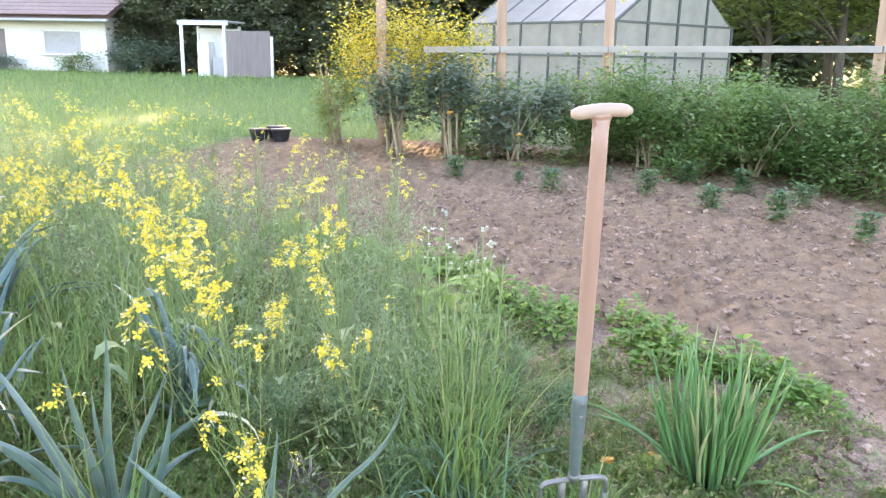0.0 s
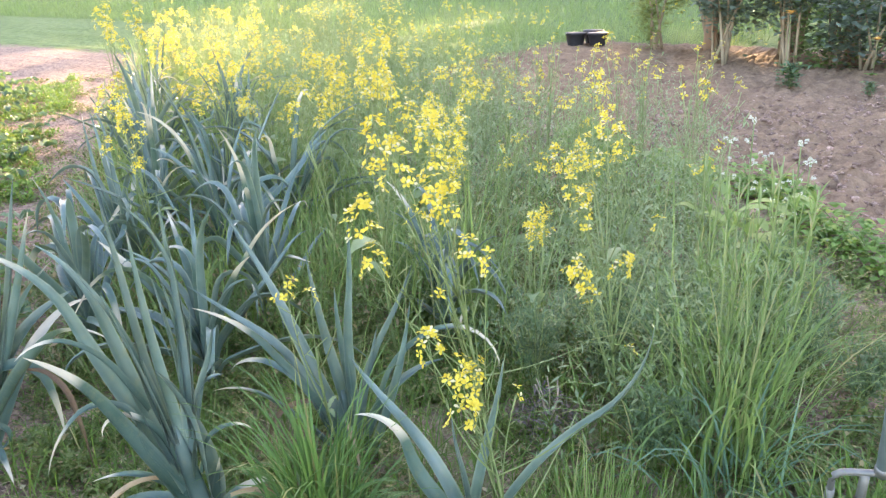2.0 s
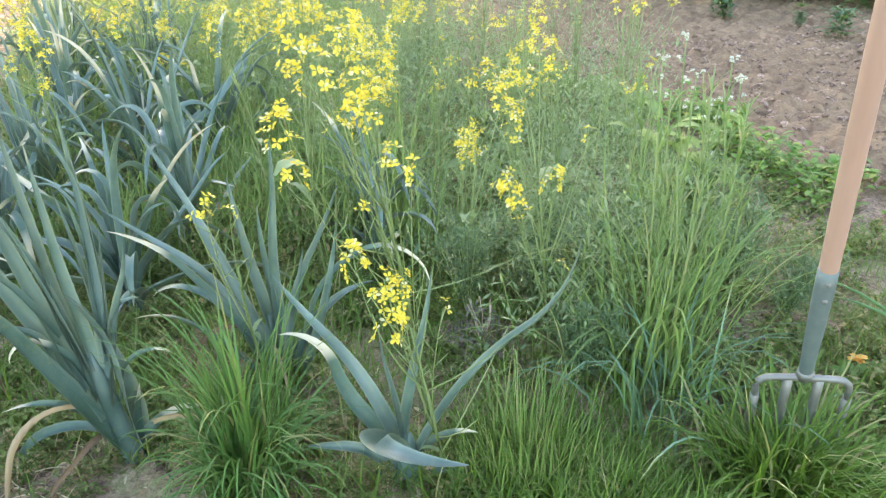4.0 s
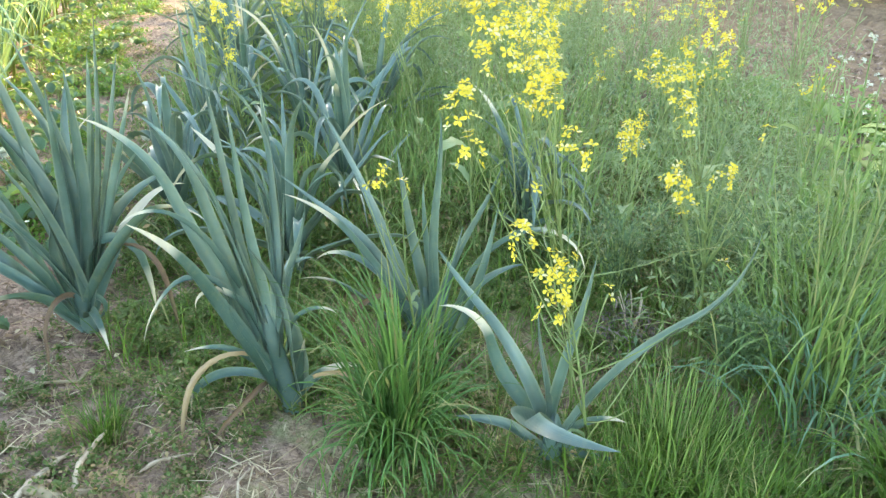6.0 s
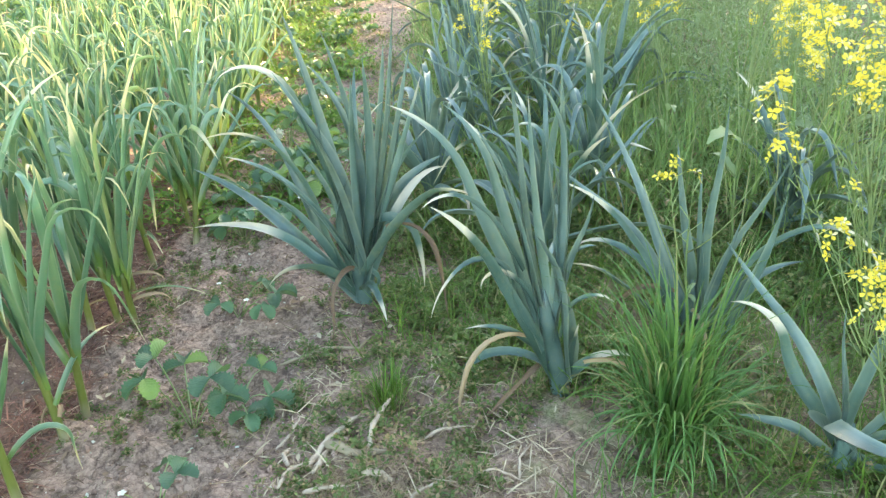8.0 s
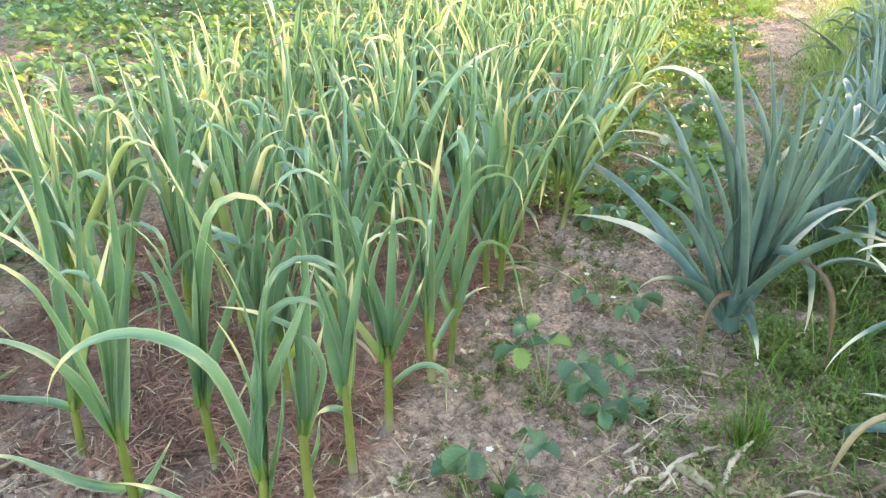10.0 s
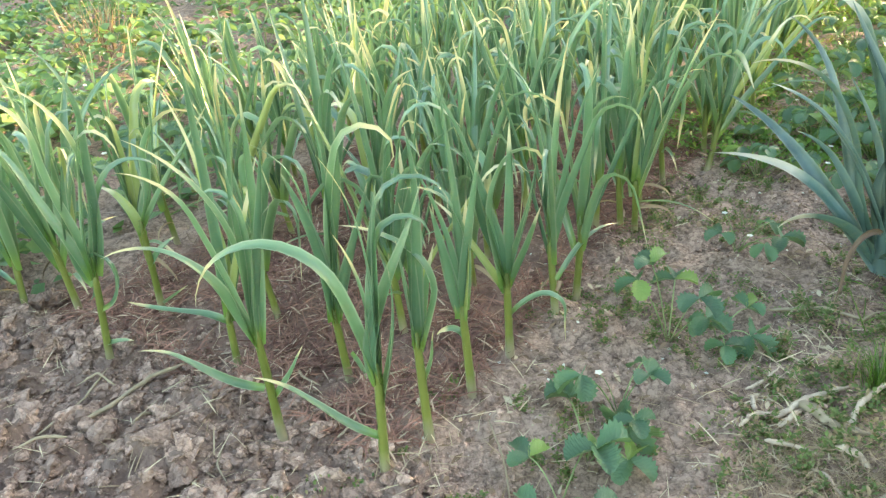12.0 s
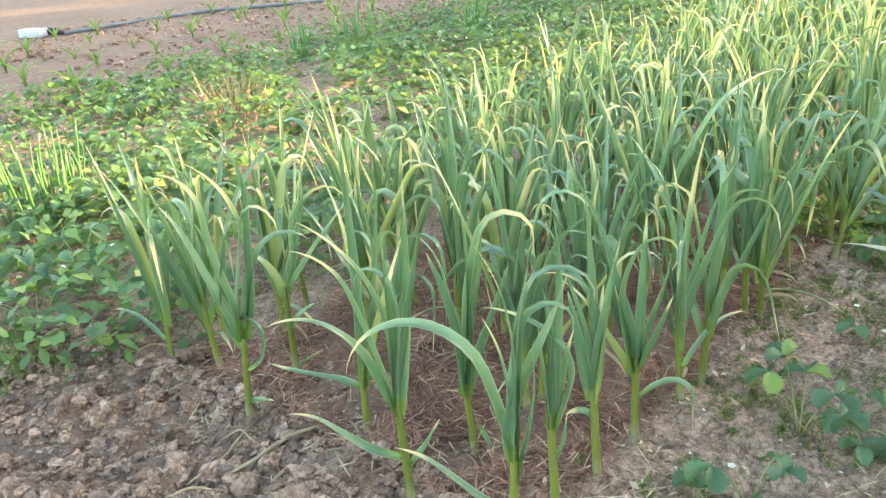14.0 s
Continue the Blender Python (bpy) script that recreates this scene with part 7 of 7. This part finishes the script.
def house():
    root = thing("house", (-24.72, 37.0, -0.33), "low white rendered house with reddish tiled roof", "house")
    # the front wall is built round the window and the door opening
    for size, at in (((3.2, 0.3, 2.9), (-5.6, 0, 1.45)), ((2.0, 0.3, 2.9), (-2.0, 0, 1.45)), ((2.1, 0.3, 1.1), (0.05, 0, 0.55)), ((2.1, 0.3, 0.62), (0.05, 0, 2.59)), ((1.3, 0.3, 2.9), (1.75, 0, 1.45)), ((1.0, 0.3, 0.6), (-3.5, 0, 2.6)), ((0.3, 8.0, 2.9), (2.25, 4.15, 1.45)), ((0.3, 8.0, 2.9), (-7.05, 4.15, 1.45)), ((9.0, 0.3, 2.9), (-2.4, 8.0, 1.45))):
        block("wall", size, at, RENDERED, root, 0)
    window = part("window", from_bm("window_frame", box_bm(box_bm(box_bm(box_bm(bmesh.new(), (2.1, 0.1, 0.07), (0.05, -0.06, 1.135)), (2.1, 0.1, 0.07), (0.05, -0.06, 2.245)), (0.07, 0.1, 1.04), (-0.965, -0.06, 1.69)), (0.07, 0.1, 1.04), (1.065, -0.06, 1.69)), WHITE_PAINT), root, "window closed by a grey roller shutter")
    for k in range(13):
        block("shutter_slat", (1.94, 0.03, 0.074), (0.05, -0.03, 1.21 + 0.08 * k), SHUTTER, window, 0.008)
    block("window_sill", (2.3, 0.22, 0.05), (0.05, -0.22, 1.075), SHUTTER, window, 0.005)
    block("door", (0.96, 0.07, 2.28), (-3.5, 0.02, 1.15), BROWN_PANEL, root, 0.006, (0, 0, 0), "brown front door")
    bm = bmesh.new()
    roof = [bm.verts.new(p) for p in ((-7.9, -1.0, 2.75), (3.1, -1.0, 2.75), (3.1, 4.2, 5.4), (-7.9, 4.2, 5.4), (-7.9, 9.2, 2.75), (3.1, 9.2, 2.75))]
    bm.faces.new(roof[:4])
    bm.faces.new((roof[3], roof[2], roof[5], roof[4]))
    bmesh.ops.solidify(bm, geom=list(bm.faces), thickness=-0.18)
    part("roof", from_bm("house_roof", bm, ROOF_TILE), root, "overhanging reddish tiled roof")
    for k in range(14):
        f = k / 13
        block("tile_course", (11.0, 0.36, 0.035), (-2.4, -0.85 + 4.85 * f, 3.06 + 2.47 * f), ROOF_TILE, root, 0.004, (27, 0, 0))
    block("gutter", (11.0, 0.12, 0.12), (-2.4, -1.08, 2.72), SHUTTER, root, 0.03)


house()


def booth():
    """An open white-framed booth with a brown boarded side."""
    root = thing("garden_booth", (-15.95, 34.0, 0), "small booth with white posts and brown boarded wall", "garden booth")
    for x in (-1.0, 0.98):
        block("post", (0.12, 0.12, 2.2), (x, 0, 1.1), WHITE_PAINT, root, 0.01)
        block("back_post", (0.1, 0.1, 2.2), (x, 1.6, 1.1), WHITE_PAINT, root, 0.01)
    block("beam", (2.3, 0.13, 0.13), (0, 0, 2.26), WHITE_PAINT, root, 0.01)
    block("roof", (2.3, 1.9, 0.08), (0, 0.9, 2.36), SHUTTER, root, 0.01)
    block("back_wall", (1.9, 0.05, 2.1), (0, 1.62, 1.05), WHITE_PAINT, root)
    block("cupboard", (0.55, 0.5, 1.5), (-0.5, 1.2, 0.75), WHITE_PAINT, root, 0.02, (0, 0, 0), "white cupboard inside the booth")
    block("table", (0.7, 0.5, 0.8), (0.3, 1.2, 0.4), SHUTTER, root, 0.02, (0, 0, 0), "grey table inside the booth")
    for k in range(13):
        block("board", (0.148, 0.03, 1.95), (1.14 + 0.152 * k, 0.03, 1.0), BROWN_PANEL, root, 0.004)
    block("end_post", (0.1, 0.1, 1.75), (3.12, 0, 0.87), WHITE_PAINT, root, 0.01)


booth()


# ---- trees ----
def tree_mesh(seed, tall, wide, leaves, leaf, low=0.12, taper=0.5):
    r = np.random.default_rng(seed)
    trunk = arc((0, 0, -0.1), (r.normal(0, 0.2), r.normal(0, 0.2), tall * 0.85), (r.normal(0, 0.15), r.normal(0, 0.15), 0), 9)
    runs = [(trunk, tall * np.linspace(0.018, 0.003, 9))]
    tips = []
    for k in range(40):
        f = r.uniform(low, 0.97)
        base = trunk[min(8, int(f * 8.5))]
        a = r.uniform(0, 6.28)
        reach = wide / 2 * (1 - taper * f) * r.uniform(0.55, 1.05)
        end = np.array((base[0] + reach * math.cos(a), base[1] + reach * math.sin(a), tall * (f + 0.05)))
        runs.append((arc(base, end, (0, 0, 0.1), 5), tall * np.linspace(0.006, 0.0015, 5)))
        tips += [base * 0.35 + end * 0.65, end]
    tips = np.array(tips)
    pick = r.integers(0, len(tips), leaves)
    at = tips[pick] + r.normal(0, 1, (leaves, 3)) * np.array([wide * 0.085, wide * 0.085, tall * 0.04])
    at[:, 2] = np.maximum(at[:, 2], 0.1)
    e0 = r.uniform(-50, 40, leaves)
    v, q, a, c = small_leaves(at, r.uniform(0, 360, leaves), e0, leaf * r.uniform(0.8, 1.6, leaves), np.full(leaves, leaf * 1.1))
    return runs, (v, q, a, c)


def tree(name, at, seed, tall, wide, leaves, leaf, material, label, low=0.12, taper=0.5):
    root = thing(name, (*at, 0), label, "tree", "trees")
    runs, (v, q, a, c) = tree_mesh(seed, tall, wide, leaves, leaf, low, taper)
    part("trunk", tubes_mesh("tree_trunk", BARK, runs, 6), root)
    part("crown", mesh_of("tree_crown", v, q, material, a, c), root)
    return root


DARK = "tall dark evergreen tree behind the meadow"
big = [tree("dark_tree", (-13.9, 41), 1, 17, 8, 10000, 0.4, TREE_LEAF, DARK, 0.02, 0.35), tree("dark_tree", (-9.0, 40), 2, 18, 8.5, 10000, 0.4, TREE_LEAF, DARK, 0.02, 0.35)]
# copies at x -27 and further left are unseen, added to shade the maize plot
for k, (x, y) in enumerate([(-4.0, 41), (1.0, 43), (6.0, 42), (11.0, 44), (-10.5, 46), (-6.0, 47), (-27.2, 47), (-33.5, 48), (-40.0, 47), (-47.0, 46), (-53.0, 44), (-1.5, 48), (3.5, 48), (9.0, 49), (16, 44), (21, 46)]):
    copy_thing(big[k % 2], pose(x, y, 0, 0, 0, 67 * k)).scale = (1.05,) * 3
# squat copy added to keep the sun off the meadow, its height set for that
copy_thing(big[0], pose(-20.2, 46, 0, 0, 0, 20)).scale = (0.75, 0.75, 0.56)
low_tree = tree("round_dark_shrub", (-20.5, 39), 3, 5.2, 4.6, 9000, 0.17, TREE_LEAF, "dense dark evergreen shrub beside the house", 0.02, 0.2)
for k, (x, y, s) in enumerate([(-18.2, 40, 1.1), (-16.6, 38.5, 0.95), (-22.2, 41.5, 1.1), (-13.0, 38.6, 1.0), (-10.4, 38, 0.95), (-8.4, 36.5, 0.9)]):
    copy_thing(low_tree, pose(x, y, 0, 0, 0, 90 * k)).scale = (s, s, s)
front = bush("garden_bush", (-19.6, 35.5), 3.0, 1.5, 1800, BLUE_BUSH, "rounded grey-green bush beside the house", 31, (0.12, 0.22), 0.05, 6)
bush("garden_bush", (-23.6, 35.8), 1.5, 0.9, 900, BUSH, "low bush with yellow flowers under the window", 32, (0.1, 0.18), 0.05, 6, 200)
bush("garden_bush", (-27.5, 35.8), 2.2, 0.9, 900, BLUE_BUSH, "low grey bush before the house wall", 33, (0.1, 0.18), 0.05, 6)
bush("garden_bush", (-8.0, 33.5), 2.4, 1.1, 1300, BUSH, "low green bush beside the booth", 34, (0.1, 0.18), 0.05, 6)
pale = tree("roadside_tree", (6.6, 22), 5, 7.5, 4.2, 8000, 0.11, PALE_TREE, "slender sunlit tree with dark trunk behind the fence", 0.3, 0.3)
for k, (x, y, s) in enumerate([(5.1, 23, 1.0), (8.2, 22.5, 1.1), (9.6, 24, 1.0), (7.4, 26, 1.2), (11.5, 24, 1.1), (4.4, 27, 1.1), (12.5, 22, 1.0)]):
    copy_thing(pale, pose(x, y, 0, 0, 0, 80 * k)).scale = (s, s, s)
